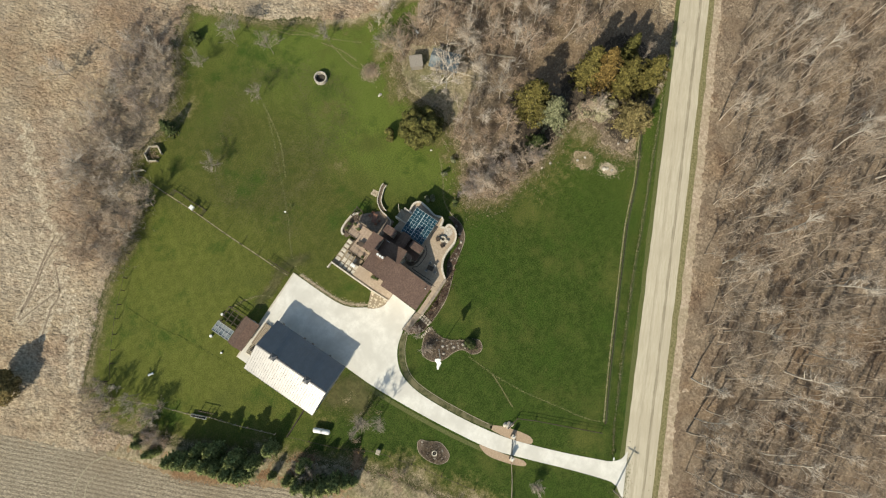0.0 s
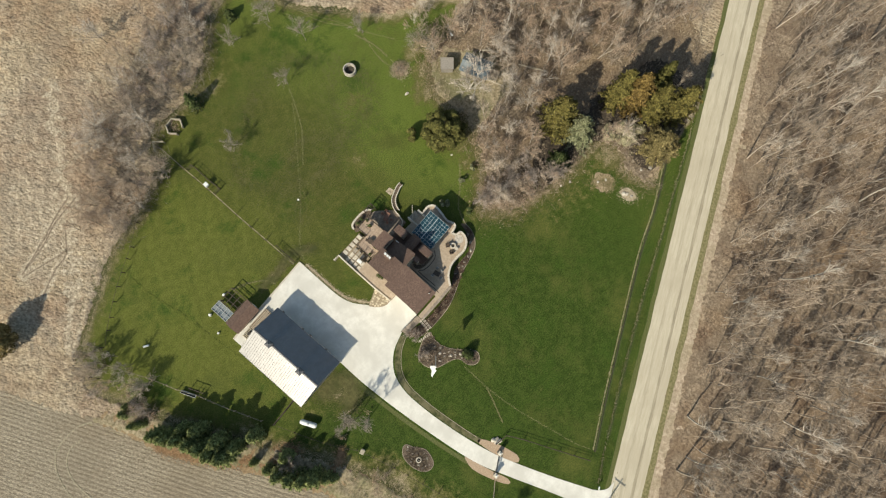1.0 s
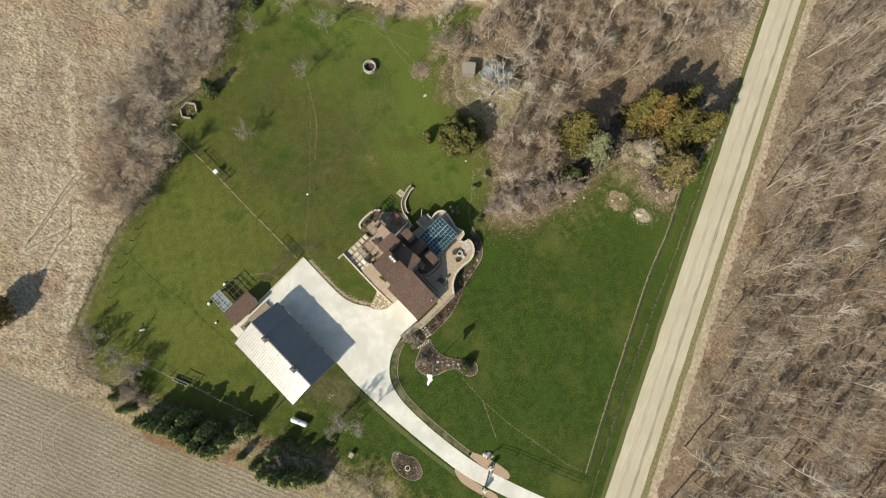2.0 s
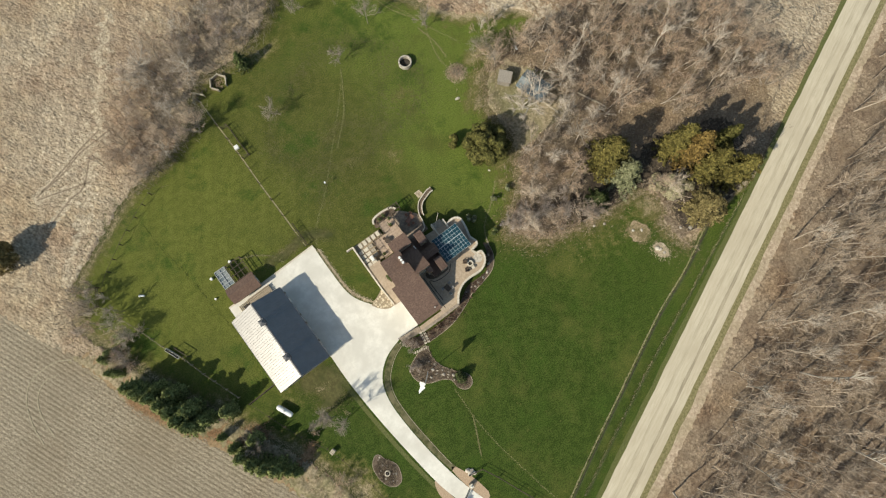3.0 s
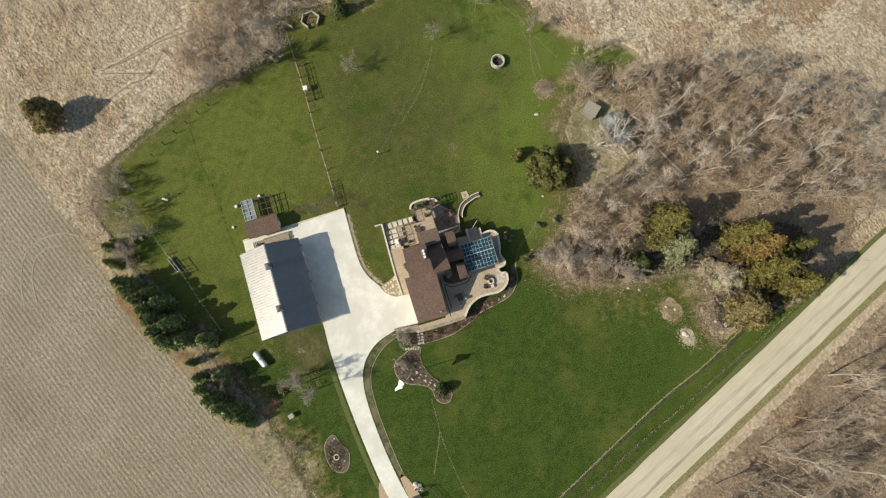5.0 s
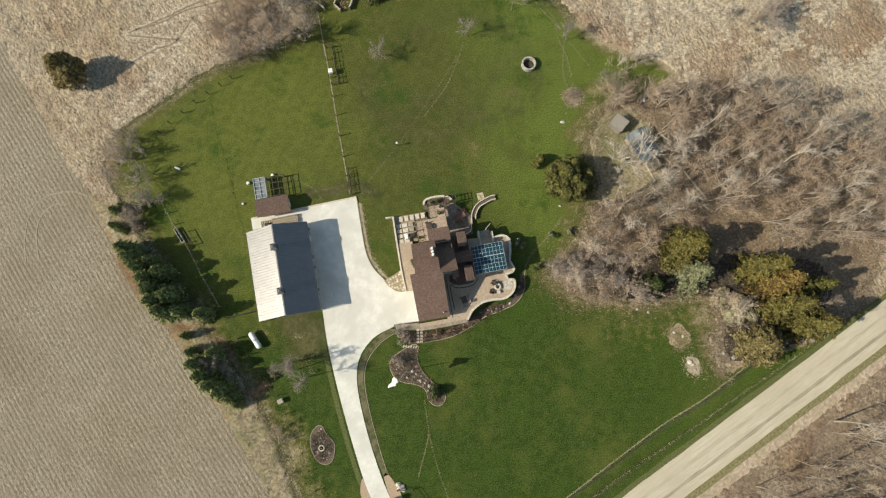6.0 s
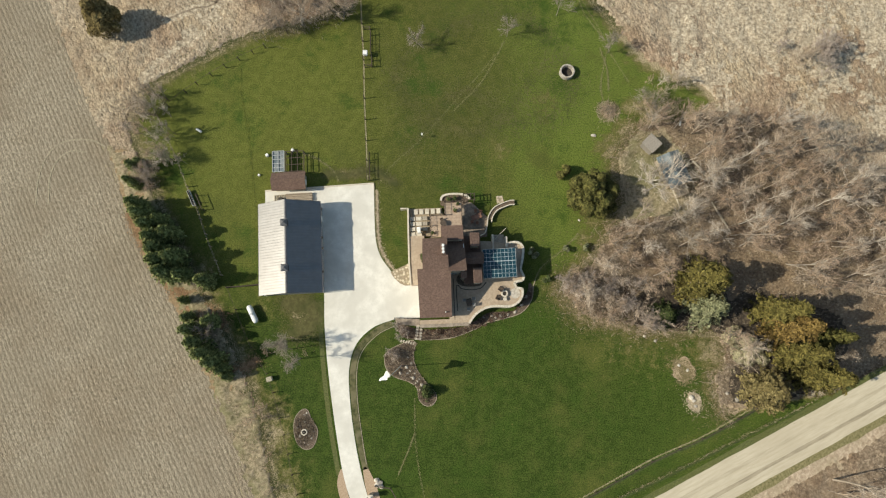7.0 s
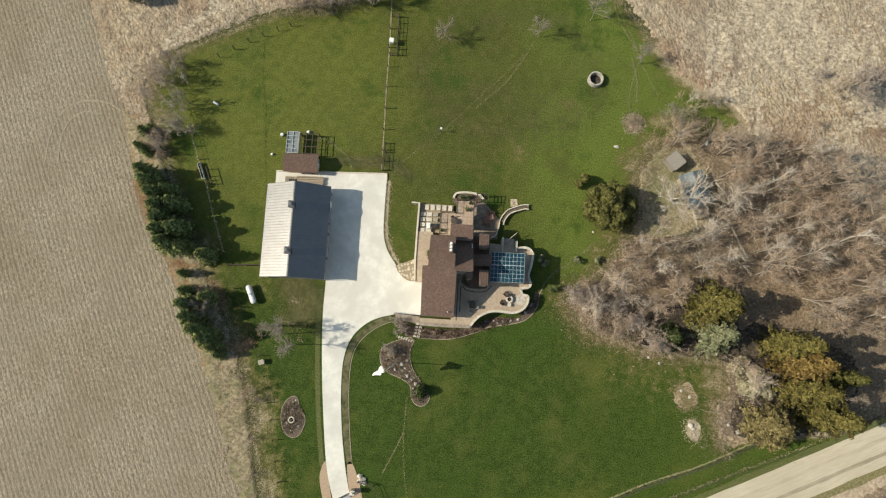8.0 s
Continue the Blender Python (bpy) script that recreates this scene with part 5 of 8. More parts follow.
    # sunken grey pad with pale wing walls to the north
    p = thing("stairwell", HM, "grey concrete landing between pale walls", "landing", kind="structure")
    part("landing", boxes((12.9, 11.2, -.1, 14.6, 13.6, 1.4)), M_WALLSTONE, p)
    part("wing_wall", boxes((14.7, 11.2, -.1, 15.05, 13.1, 2.5), bevel=.02), M_STONECAP, p)
    part("wing_wall", boxes((12.55, 11.0, -.1, 12.8, 13.6, 2.2), bevel=.02), M_STONECAP, p)
    # fire bowl and seating
    fb = thing("fire_bowl", HM @ pose(14.1, 3.5, 2.0), "round pale stone fire bowl on the terrace", "fire pit")
    n = 16
    for k in range(n):
        a0, a1 = k * math.tau / n + .02, (k + 1) * math.tau / n - .02
        q = [(r * math.cos(a), r * math.sin(a)) for r, a in ((.58, a0), (.58, a1), (.33, a1), (.33, a0))]
        part("stone", prism(bmesh.new(), q, 0, .5), M_STONECAP, fb)
    part("ash", tube(bmesh.new(), (0, 0, .05), (0, 0, .3), .33, .33, 16), M_ASH, fb)
    rt = thing("side_table", HM @ pose(14.1, 2.6, 2.0), "small round pale side table", "table")
    part("tabletop", tube(bmesh.new(), (0, 0, .45), (0, 0, .52), .3, .3, 16), M_STONECAP, rt)
    part("pedestal", tube(bmesh.new(), (0, 0, 0), (0, 0, .45), .12, .08, 10), M_STONECAP, rt)
    for x, y, a in ((13.0, 2.9, 60), (13.5, 4.3, 140)):
        c = thing("lounge_chair", HM @ pose(x, y, 2.0, 0, 0, a - 90), "dark wooden lounge chair by the fire bowl", "chair", "chairs round the fire bowl")
        part("seat", boxes((-.32, -.3, .25, .32, .35, .36), bevel=.02), M_POST, c)
        part("backrest", boxes((-.32, -.42, .3, .32, -.3, .95), bevel=.02), M_POST, c)
        for sx in (-.38, .3):
            part("armrest", boxes((sx, -.3, .5, sx + .08, .35, .56)), M_POST, c)
            part("leg", boxes((sx, .25, 0, sx + .08, .33, .5)), M_POST, c)
            part("leg", boxes((sx, -.3, 0, sx + .08, -.22, .5)), M_POST, c)
    lt = thing("patio_table", HM @ pose(8.1, 2.3, 2.0, 0, 0, 10), "grey metal patio table on the terrace", "table")
    part("tabletop", boxes((-.45, -.6, .7, .45, .6, .73), bevel=.01), M_POST, lt)
    for sx in (-.38, .38):
        for sy in (-.52, .52):
            part("leg", boxes((sx - .025, sy - .025, 0, sx + .025, sy + .025, .7)), M_GALV, lt)
    for x, y, a in ((7.4, 2.7, -90), (8.9, 2.9, 90), (8.85, 1.9, 90), (8.0, 1.2, 0)):
        c = thing("patio_chair", HM @ pose(x, y, 2.0, 0, 0, a), "pale metal patio chair round the metal table", "chair", "chairs round the metal table")
        part("seat", boxes((-.25, -.25, .4, .25, .25, .46), bevel=.02), M_CUSHION, c)
        part("backrest", boxes((-.25, -.29, .46, .25, -.24, .95), bevel=.02), M_GALV, c)
        for sx in (-.22, .22):
            for sy in (-.22, .22):
                part("leg", boxes((sx - .02, sy - .02, 0, sx + .02, sy + .02, .4)), M_GALV, c)
    # round gravel bed with a bowl beside the fire bowl
    alone("gravel_circle", tube(bmesh.new(), (*hw(15.9, 3.5), 1.9), (*hw(15.9, 3.5), 2.04), .85, .85, 20), M_ROCK, "round gravel bed on the terrace", "gravel bed", kind="structure")
    # planted wall walk to the north-east
    walkl = curve_pts([(16.9, 19.3), (16.2, 19.3), (15.2, 19.0), (13.6, 18.3), (12.6, 16.9), (12.3, 15.3), (11.8, 13.9), (10.7, 13.3)], .4)
    ww = thing("curved_wall", Matrix.Identity(4), "curved double garden wall with planting between", "garden wall", kind="structure")
    for off in (-.36, .36):
        ln = []
        for i, q in enumerate(walkl):
            a, c = Vector(walkl[max(0, i - 1)]), Vector(walkl[min(len(walkl) - 1, i + 1)])
            dd = (c - a).normalized()
            if off > 0 and i > len(walkl) * .62:
                continue
            ln.append(hw(*(Vector(q) + Vector((-dd.y, dd.x)) * off)))
        part("wall_face", ribbon(bmesh.new(), ln, .16, -.1, .7), M_STONECAP, ww)
    part("soil", ribbon(bmesh.new(), [hw(*p) for p in walkl[:int(len(walkl) * .62)]], .56, 0, .45), M_MULCH, ww)
    alone("slab", prism(bmesh.new(), [(30.2, 16.8), (31.3, 16.9), (31.6, 15.7), (30.4, 15.5)], -.05, .05), M_FLATGRASS, "pale worn slab lying in the lawn", "paving slab", kind="structure")
    # leaning ladder-like pole by the landing
    alone("pole", tube(bmesh.new(), (*hw(13.0, 12.8), 1.4), (*hw(15.0, 14.6), 1.9), .06, n=6), M_PALEWOOD, "pale pole leaning on the landing wall", "pole")

    # west terrace, low wall and garden steps
    alone("west_terrace", prism(bmesh.new(), [hw(*p) for p in [(-1.45, 14.0), (1.1, 14.0), (1.1, 7.3), (.3, 7.2), (.3, 5.6), (-1.3, 5.6)]], -.1, .95), M_PAVER, "tan paved terrace at the front door", "terrace", kind="structure")
    alone("front_wall", ribbon(bmesh.new(), [hw(*p) for p in [(-2.8, 18.85), (-1.5, 18.85), (-1.58, 14), (-1.6, 9.4), (-1.45, 5.7)]], .28, -.1, 1.15), M_STONECAP, "low pale wall along the front terrace", "garden wall", kind="structure")
    alone("step_base", prism(bmesh.new(), [hw(*p) for p in [(-1.4, 18.9), (4.3, 18.9), (4.5, 17.1), (2.1, 17.1), (2.1, 14.0), (-1.4, 14.0)]], -.1, .3), M_MORTAR, "dark gravel under the garden steps", "gravel", kind="structure")
    st = thing("garden_steps", HM, "pale stone slabs set as wide garden steps", "steps")
    for k in range(5):
        x = -.2 + k * .98
        part("step", boxes((x - .34, 17.85, .25, x + .34, 18.75, .45 + .06 * k), bevel=.02), M_STONECAP, st)
    for r in range(4):
        y = 17.1 - r * .92
        part("step", boxes((-1.2, y - .33, .25, -.35, y + .33, .5 + .1 * r), bevel=.02), M_STONECAP, st)
        part("step", boxes((-.2, y - .33, .25, .75, y + .33, .55 + .1 * r), bevel=.02), M_STONECAP, st)
        if r < 3:
            part("step", boxes((.9, y - .33, .25, 1.75, y + .33, .6 + .1 * r), bevel=.02), M_WALLSTONE, st)
    gr = thing("grill", HM @ pose(.3, 14.9, .95), "white covered grill on the terrace", "grill")
    part("body", boxes((-.3, -.5, .25, .3, .5, 1.0), bevel=.06), M_WHITE, gr)
    part("cart", boxes((-.25, -.45, 0, .25, .45, .25)), M_RUBBER, gr)

    # flagstone apron
    alone("apron_base", prism(bmesh.new(), [hw(*p) for p in [(-4.9, 8.1), (-1.6, 9.5), (-1.45, 5.7), (-2.4, 5.7), (-3.3, 6.1), (-4.3, 7.1)]], -.1, .07), M_MORTAR, "brown joint bed of a flagstone apron", "flagstone bed", kind="structure")
    fs = thing("flagstones", HM, "irregular pale flagstones between drive and door", "flagstone paving", kind="structure")
    rng = random.Random(4)
    pts = []
    while len(pts) < 46:
        q = (rng.uniform(-4.9, -1.5), rng.uniform(5.7, 9.5))
        if inside(np.array([q[0]]), np.array([q[1]]), [(-4.7, 8.0), (-1.75, 9.3), (-1.6, 5.85), (-2.4, 5.85), (-3.3, 6.25), (-4.2, 7.2)])[0] and all((q[0] - w2[0]) ** 2 + (q[1] - w2[1]) ** 2 > .15 for w2 in pts):
            pts.append(q)
        if rng.random() < .0015:
            break
    for x, y in pts:
        n, r, a0 = rng.choice((5, 6, 6)), rng.uniform(.19, .25), rng.uniform(0, 6)
        q = [(x + r * rng.uniform(.8, 1.15) * math.cos(a0 + k * math.tau / n), y + r * rng.uniform(.8, 1.15) * math.sin(a0 + k * math.tau / n)) for k in range(n)]
        part("flagstone", prism(bmesh.new(), q, .05, .1), M_FLAG, fs)


build_terrace()

# ---- trees ----
def bare_tree(name, seed, h, spread, label, bark=None, twig=None, limbs=11, stems=1, sub=6, twigs=7, thick=1.0, lean=.1, cat="tree", group="", twig_r=.016, rise=(.45, 1.25), fan=.55, reach=(.15, .34), fine_r=.0019):
    """Leafless tree: tapered stems and limbs (trunk) and a fan of fine branches and twigs (crown)."""
    bark, twig = bark or M_BARK, twig or M_TWIG
    rng = np.random.default_rng(seed)
    wood, fine, tips = [], [], []

    def bend(p, d, length, r0, r1, n, out, wob):
        pts = [p]
        for i in range(n):
            d = d + rng.normal(0, wob, 3) + np.array([0, 0, .05])
            d = d / np.linalg.norm(d)
            q = p + d * length / n
            a, b = r0 + (r1 - r0) * i / n, r0 + (r1 - r0) * (i + 1) / n
            out.append([*p, *q, a, b])
            p = q
            pts.append(p)
        return pts, d

    for s in range(stems):
        a = rng.uniform(0, math.tau)
        tilt = lean if stems == 1 else rng.uniform(.15, .5)
        d = np.array([math.cos(a) * tilt, math.sin(a) * tilt, 1.0])
        base = np.array([math.cos(a) * .12 * (stems > 1), math.sin(a) * .12 * (stems > 1), -.25])
        hh = h * rng.uniform(.8, 1.0)
        tp, _ = bend(base, d / np.linalg.norm(d), hh * .85, .0105 * h * thick / math.sqrt(stems), .003 * h * thick, 6, wood, .05)
        for k in range(max(3, limbs // stems)):
            f = rng.uniform(.28, 1.0) ** .8
            i = min(5, int(f * 6))
            p = tp[i] + (tp[i + 1] - tp[i]) * (f * 6 - i if f * 6 - i <= 1 else 1)
            az = rng.uniform(0, math.tau)
            el = rng.uniform(*rise)
            dd = np.array([math.cos(az) * math.cos(el), math.sin(az) * math.cos(el), math.sin(el)])
            ln = spread * rng.uniform(.6, 1.1) * (1.25 - .6 * f)
            lp, _ = bend(p, dd, ln, .0042 * h * thick, .0018 * h, 4, wood, .11)
            for j in range(sub):
                g = rng.uniform(.2, 1.0)
                ii = min(3, int(g * 4))
                q = lp[ii] + (lp[ii + 1] - lp[ii]) * (g * 4 - ii if g * 4 - ii <= 1 else 1)
                d2 = dd + rng.normal(0, .5, 3) + np.array([0, 0, .15])
                d2 /= np.linalg.norm(d2)
                bp, _ = bend(q, d2, ln * rng.uniform(.3, .6), fine_r * h, twig_r, 2, fine, .13)
                for t in range(twigs):
                    e = rng.uniform(.1, 1.0)
                    jj = min(1, int(e * 2))
                    w = bp[jj] + (bp[jj + 1] - bp[jj]) * min(1, e * 2 - jj)
                    d3 = d2 + rng.normal(0, fan, 3)
                    d3 /= np.linalg.norm(d3)
                    tips.append([*w, *(w + d3 * ln * rng.uniform(*reach)), twig_r * .9, twig_r * .35])
    o = thing(name, Matrix.Identity(4), label, cat, group)
    part("trunk", fast_mesh("trunk", *sticks(wood, 4), bark), bark, o)
    (V0, F0), (V1, F1) = sticks(fine, 3), spikes(tips)
    F0 = np.concatenate([F0[:, [0, 1, 2]], F0[:, [0, 2, 3]]])
    part("crown", fast_mesh("crown", np.concatenate([V0, V1]), np.concatenate([F0, F1 + len(V0)]), twig), twig, o)
    return o


def spikes(segs):
    """Fine twigs: three-sided points, as vertex and face arrays."""
    V, F = sticks(segs, 3)
    V = V.reshape(-1, 6, 3)
    V = np.concatenate([V[:, :3], V[:, 3:].mean(1, keepdims=True)], 1).reshape(-1, 3)
    b = np.arange(len(segs))[:, None] * 4
    return V, np.concatenate([b + np.array([[k, (k + 1) % 3, 3]]) for k in range(3)])


def conifer(name, seed, h, r, label, needles, skirt=.25, n=2200, lobes=0, size=.3, group="", round_top=False, tight=1.0, bough=13, lobe=(.2, .4)):
    """Evergreen: trunk, boughs and a crown of needle sprays in uneven tiers, or in several rounded lobes."""
    rng = np.random.default_rng(seed)
    wood = [[0, 0, -.2, 0, 0, h * .95, .025 * h, .01]]
    P, N = [], []
    if lobes:
        for k in range(lobes):
            a, u = rng.uniform(0, math.tau), math.sqrt(rng.uniform(0, 1))
            rr = r * .78 * u
            c = np.array([rr * math.cos(a), rr * math.sin(a), h * max(.18, .80 - .52 * u + rng.normal(0, .07))])
            s = np.array([r * rng.uniform(*lobe), r * rng.uniform(*lobe), h * rng.uniform(.12, .2)])
            m = n // lobes
            v = rng.normal(size=(m, 3))
            v /= np.linalg.norm(v, axis=1, keepdims=True)
            v[:, 2] = np.abs(v[:, 2]) * np.where(rng.random(m) < .2, -1, 1)
            rad = rng.uniform(.75, 1.12, (m, 1))
            P.append(c + v * s * rad)
            N.append(v)
            wood.append([0, 0, h * .2, *c, .012 * h, .02])
    else:
        tiers = int(h / .42)
        for t in range(tiers):
            f = t / tiers
            z = h * (skirt * .4 + (1 - skirt * .4) * f)
            R = r * ((1 - f * f) ** .7 if round_top else (1 - f) ** .8) * rng.uniform(.82, 1.12) + .12
            boughs = max(5, int(bough * (1 - f * .6)))
            a0 = rng.uniform(0, 6)
            for b in range(boughs):
                a = a0 + b * math.tau / boughs + rng.normal(0, .12)
                L = R * rng.uniform(.5, 1.2)
                e = np.array([math.cos(a) * L, math.sin(a) * L, z - L * .22 + rng.normal(0, .08)])
                s = np.array([0, 0, z + .1])
                wood.append([*s, *e, .03, .008])
                m = max(3, int(n * (1 - f * .6) / (tiers * boughs)))
                g = rng.uniform(.3, 1.02, (m, 1))
                p = s + (e - s) * g + rng.normal(0, (.10 + .07 * R) * tight, (m, 3)) * np.array([1, 1, .45])
                P.append(p)
                N.append(np.c_[np.full(m, math.cos(a)), np.full(m, math.sin(a)), np.full(m, .55)] + rng.normal(0, .45, (m, 3)))
    P, N = np.concatenate(P), np.concatenate(N)
    o = thing(name, Matrix.Identity(4), label, "tree", group)
    part("trunk", fast_mesh("trunk", *sticks(wood, 4), M_BARK), M_BARK, o)
    part("crown", fast_mesh("crown", *sprays(P, N, size, rng), needles), needles, o)
    return o


def place(o, x, y, rot=0.0, s=1.0, z=0.0):
    o.matrix_world = pose(x, y, z, 0, 0, rot) @ Matrix.Diagonal((s, s, s, 1))
    return o


def place_copy(o, x, y, rot=0.0, s=1.0, z=0.0):
    c = copy_thing(o, pose(x, y, z, 0, 0, rot))
    c.scale = (s, s, s)
    return c


rnd = random.Random(11)

# tall wood east of the road
TALL = [bare_tree("woodland_tree", 100 + k, 14.0 + k % 3 * 1.5, 2.7 + .25 * (k % 3), ("tall bare grey woodland tree", "tall bare woodland tree with pale trunk")[k == 2],
                  M_PALEBARK if k == 2 else M_WOODBARK, M_PALETWIG if k % 3 == 2 else M_TWIG, 14, 1 + (k == 4), 6, 9, lean=.16, thick=(.85, .95, 1.25)[k % 3], twig_r=.013, fan=.4, reach=(.2, .45), rise=(.6, 1.35), fine_r=.0012, group="bare woodland trees") for k in range(7)]
SHRUBS = [bare_tree("bare_shrub", 200 + k, 4.2, 2.0, "leafless brown thicket shrub", M_BARK, M_BRUSH, 14, 4, 5, 6, thick=1.0, fan=.4, reach=(.2, .45), cat="shrub", group="thicket shrubs", twig_r=.017) for k in range(4)]
spots = []


def free(x, y, gap):
    if any((x - a) ** 2 + (y - b) ** 2 < gap * gap for a, b in spots):
        return False
    spots.append((x, y))
    return True


used = set()


def plant(kit, x, y, s, z=0.0):
    fresh = [q for q in kit if q.name not in used]
    o = fresh[0] if fresh else rnd.choice(kit)
    if o.name not in used:
        used.add(o.name)
        place(o, x, y, rnd.uniform(0, 360), s, z)
    else:
        place_copy(o, x, y, rnd.uniform(0, 360), s, z)


k = tall = 0
while k < 3000:
    s, p = rnd.uniform(-6, 118), -7.4 - 54 * rnd.random() ** 1.15
    x, y = from_road(s, p)
    if free(x, y, 2.3):
        plant(TALL, x, y, rnd.uniform(.72, 1.12))
        tall += 1
        if tall >= 320:
            break
    k += 1
for k in range(70):
    s, p = rnd.uniform(-6, 112), -7.5 - 46 * rnd.random()
    x, y = from_road(s, p)
    if free(x, y, 1.5):
        plant(SHRUBS, x, y, rnd.uniform(.45, .85))

# wood between the lawn and the road
MID = [bare_tree("wood_edge_tree", 300 + k, 9.5, 2.6, "bare brownish tree at the wood's edge", M_BARK, (M_TWIG, M_BRUSH, M_PALETWIG, M_BRUSH, M_DARKBRUSH)[k], 16, 1 + k % 2, 7, 11, lean=.12, group="bare woodland trees", twig_r=.011, fine_r=.0014) for k in range(5)]


def clear_patch(x, y):
    if inside(np.array([x]), np.array([y]), OPEN)[0]:
        return False
    if inside(np.array([x]), np.array([y]), YARDLET)[0]:
        return False
    if 65.5 < x < 72.8 and -19.6 < y < -11.8:
        return False
    # bare plants are left out here so the evergreens' cast shadow shows
    if inside(np.array([x]), np.array([y]), SHADE)[0]:
        return False
    return all((x - a) ** 2 + (y - b) ** 2 > 4.8 ** 2 for a, b in CONS)


# broad crowns that stand out in the thicket
BROAD = [bare_tree("thicket_tree", 350 + k, 8.5 + k % 2 * 1.5, 3.4, "broad bare tree with fine fanned twigs", (M_PALEBARK, M_BARK, M_PALEBARK, M_WOODBARK, M_BARK)[k], (M_FANTWIG, M_BRUSH, M_PALETWIG, M_TWIG, M_BRUSH)[k], 16, 1 + k % 2, 7, 12, thick=1.5, lean=.12, fan=.34, reach=(.25, .55), fine_r=.0019, group="bare woodland trees", twig_r=.011, rise=(.45, 1.2)) for k in range(5)]
n = 0
for k in range(1600):
    x, y = rnd.uniform(44, 116), rnd.uniform(-14, 31)
    if not inside(np.array([x]), np.array([y]), PATCH)[0] or not clear_patch(x, y) or (x > 64 and y < -9 - (x - 64) * .1) or any((x - a) ** 2 + (y - b) ** 2 < 36 for a, b in CONS):
        continue
    if n < 66 and free(x, y, 3.1):
        plant(BROAD, x, y, rnd.uniform(.65, 1.15) * (1.0 if x > 54 else .75))
        n += 1
n = 0
for k in range(1600):
    x, y = rnd.uniform(41, 118), rnd.uniform(-18, 33)
    if not inside(np.array([x]), np.array([y]), PATCH)[0] or not clear_patch(x, y):
        continue
    if x > 64 and y < -9 - (x - 64) * .1:
        continue
    if n < 42 and free(x, y, 2.5):
        plant(MID, x, y, rnd.choice((.6, .75, .9, 1.0, 1.25, 1.4)) * (1.0 if x > 56 else .7))
        n += 1
n = 0
for k in range(1600):
    x, y = rnd.uniform(41, 116), rnd.uniform(-16, 36)
    if not inside(np.array([x]), np.array([y]), PATCH)[0] or not clear_patch(x, y):
        continue
    if n < 80 and free(x, y, 1.3):
        plant(SHRUBS, x, y, rnd.uniform(.45, .8))
        n += 1

for x, y, s in ((72, 24, .62), (77, 19, .7), (82, 23, .66), (86, 16, .75), (91, 19, .7), (95, 12, .7), (88, 9, .72), (80, 12, .62), (98, 5, .7), (93, 4, .66), (74, 13, .58), (68, 26, .55), (84, 28, .55), (99, 14, .62)):
    plant(TALL[:3], x, y, s)
# thicket on the meadow side of the lawn
WIDE = [bare_tree("hedgerow_tree", 450 + k, 8.0, 4.4, "broad bare hedgerow tree beside the meadow", M_BARK, (M_TWIG, M_PALETWIG, M_FUZZ)[k], 17, 1 + k % 2, 8, 11, thick=1.3, group="hedgerow trees", twig_r=.012, fine_r=.0014, rise=(.3, 1.2)) for k in range(3)]
for x, y, s in ((6.6, 62.4, 1.0), (-1.7, 60.0, .85), (19.0, 68.4, .95), (10.7, 66.6, .95), (16.2, 63.4, .75), (-1.2, 49.2, .62), (-9.2, 47.9, .65), (-5.2, 48.4, .6), (-12.6, 47.4, .5), (2.2, 67.5, .8), (2.6, 51.0, .55), (24.5, 71.2, .8), (21.5, 63.2, .9), (27.0, 67.6, .8), (13.6, 60.6, .8), (-13.5, 52.0, .6), (-6, 56.5, .75), (12.5, 72.5, .8), (12.3, 81, .8), (1, 56.5, .7), (-31.8, 30.9, .55), (-29.6, 31.8, .6), (-27.6, 26.2, .6), (-26.4, 22.3, .55), (-33.5, 27.0, .5)):
    plant(WIDE, x, y, s)
for x, y, s in ((7.0, 62.7, 1.0), (2.5, 67.5, 1.0), (19.6, 69.8, .95), (10.7, 67.6, 1.0), (-1.7, 60.6, .95), (-1.0, 51.5, .55), (-3.2, 55.3, .8), (-11.4, 55.7, .8), (2.0, 56.5, .6), (16.5, 64.6, .85), (12.3, 79, .8), (22, 76, .9),
                (-8, 53.8, .75), (-4, 64, .8), (4.2, 60.8, .8), (13, 72, .9), (25.5, 74, .8), (-13, 51.6, .6), (-16.5, 53, .6), (8.5, 70.5, .95), (0, 64, .9), (15, 68, .9), (20, 65.8, .7), (28, 71, .7), (-6.5, 58, .8), (6, 65.5, .95), (-9, 61, .7), (2.5, 50.6, .45)):
    plant(MID, x, y, s)
for k in range(70):
    t = rnd.random()
    x, y = -18 + 48 * t + rnd.gauss(0, 3), 50.5 + 21 * t + rnd.uniform(0, 9)
    if not inside(np.array([x]), np.array([y]), LAWN)[0] and free(x, y, 1.4):
        plant(SHRUBS, x, y, rnd.uniform(.5, 1.0))
for x, y, s in ((-34, 31.5, .7), (-31.5, 30.5, .6), (-36, 28, .6), (-30, 33.5, .5), (-33.5, 20.2, .5), (-29.8, 20.8, .6), (79.9, 35.6, .9), (94, 34.2, .8), (82.4, 48.6, .4), (86, 38.5, .8), (99, 27, .9), (104, 22, .8),
                (-6.6, -20.7, .5), (-8.3, -23.9, .5), (-6.2, -26.5, .5), (-3.6, -8.3, .35), (-1.5, -10.6, .35), (-6, -32, .6), (-4.5, -36, .6), (-1.5, -42, .7), (2, -48, .7), (15, -7.0, .35), (20, -6.8, .35), (57.5, 38, .6), (59, 36, .6), (62, 34, .6), (55, 33, .4)):
    plant(SHRUBS, x, y, s)

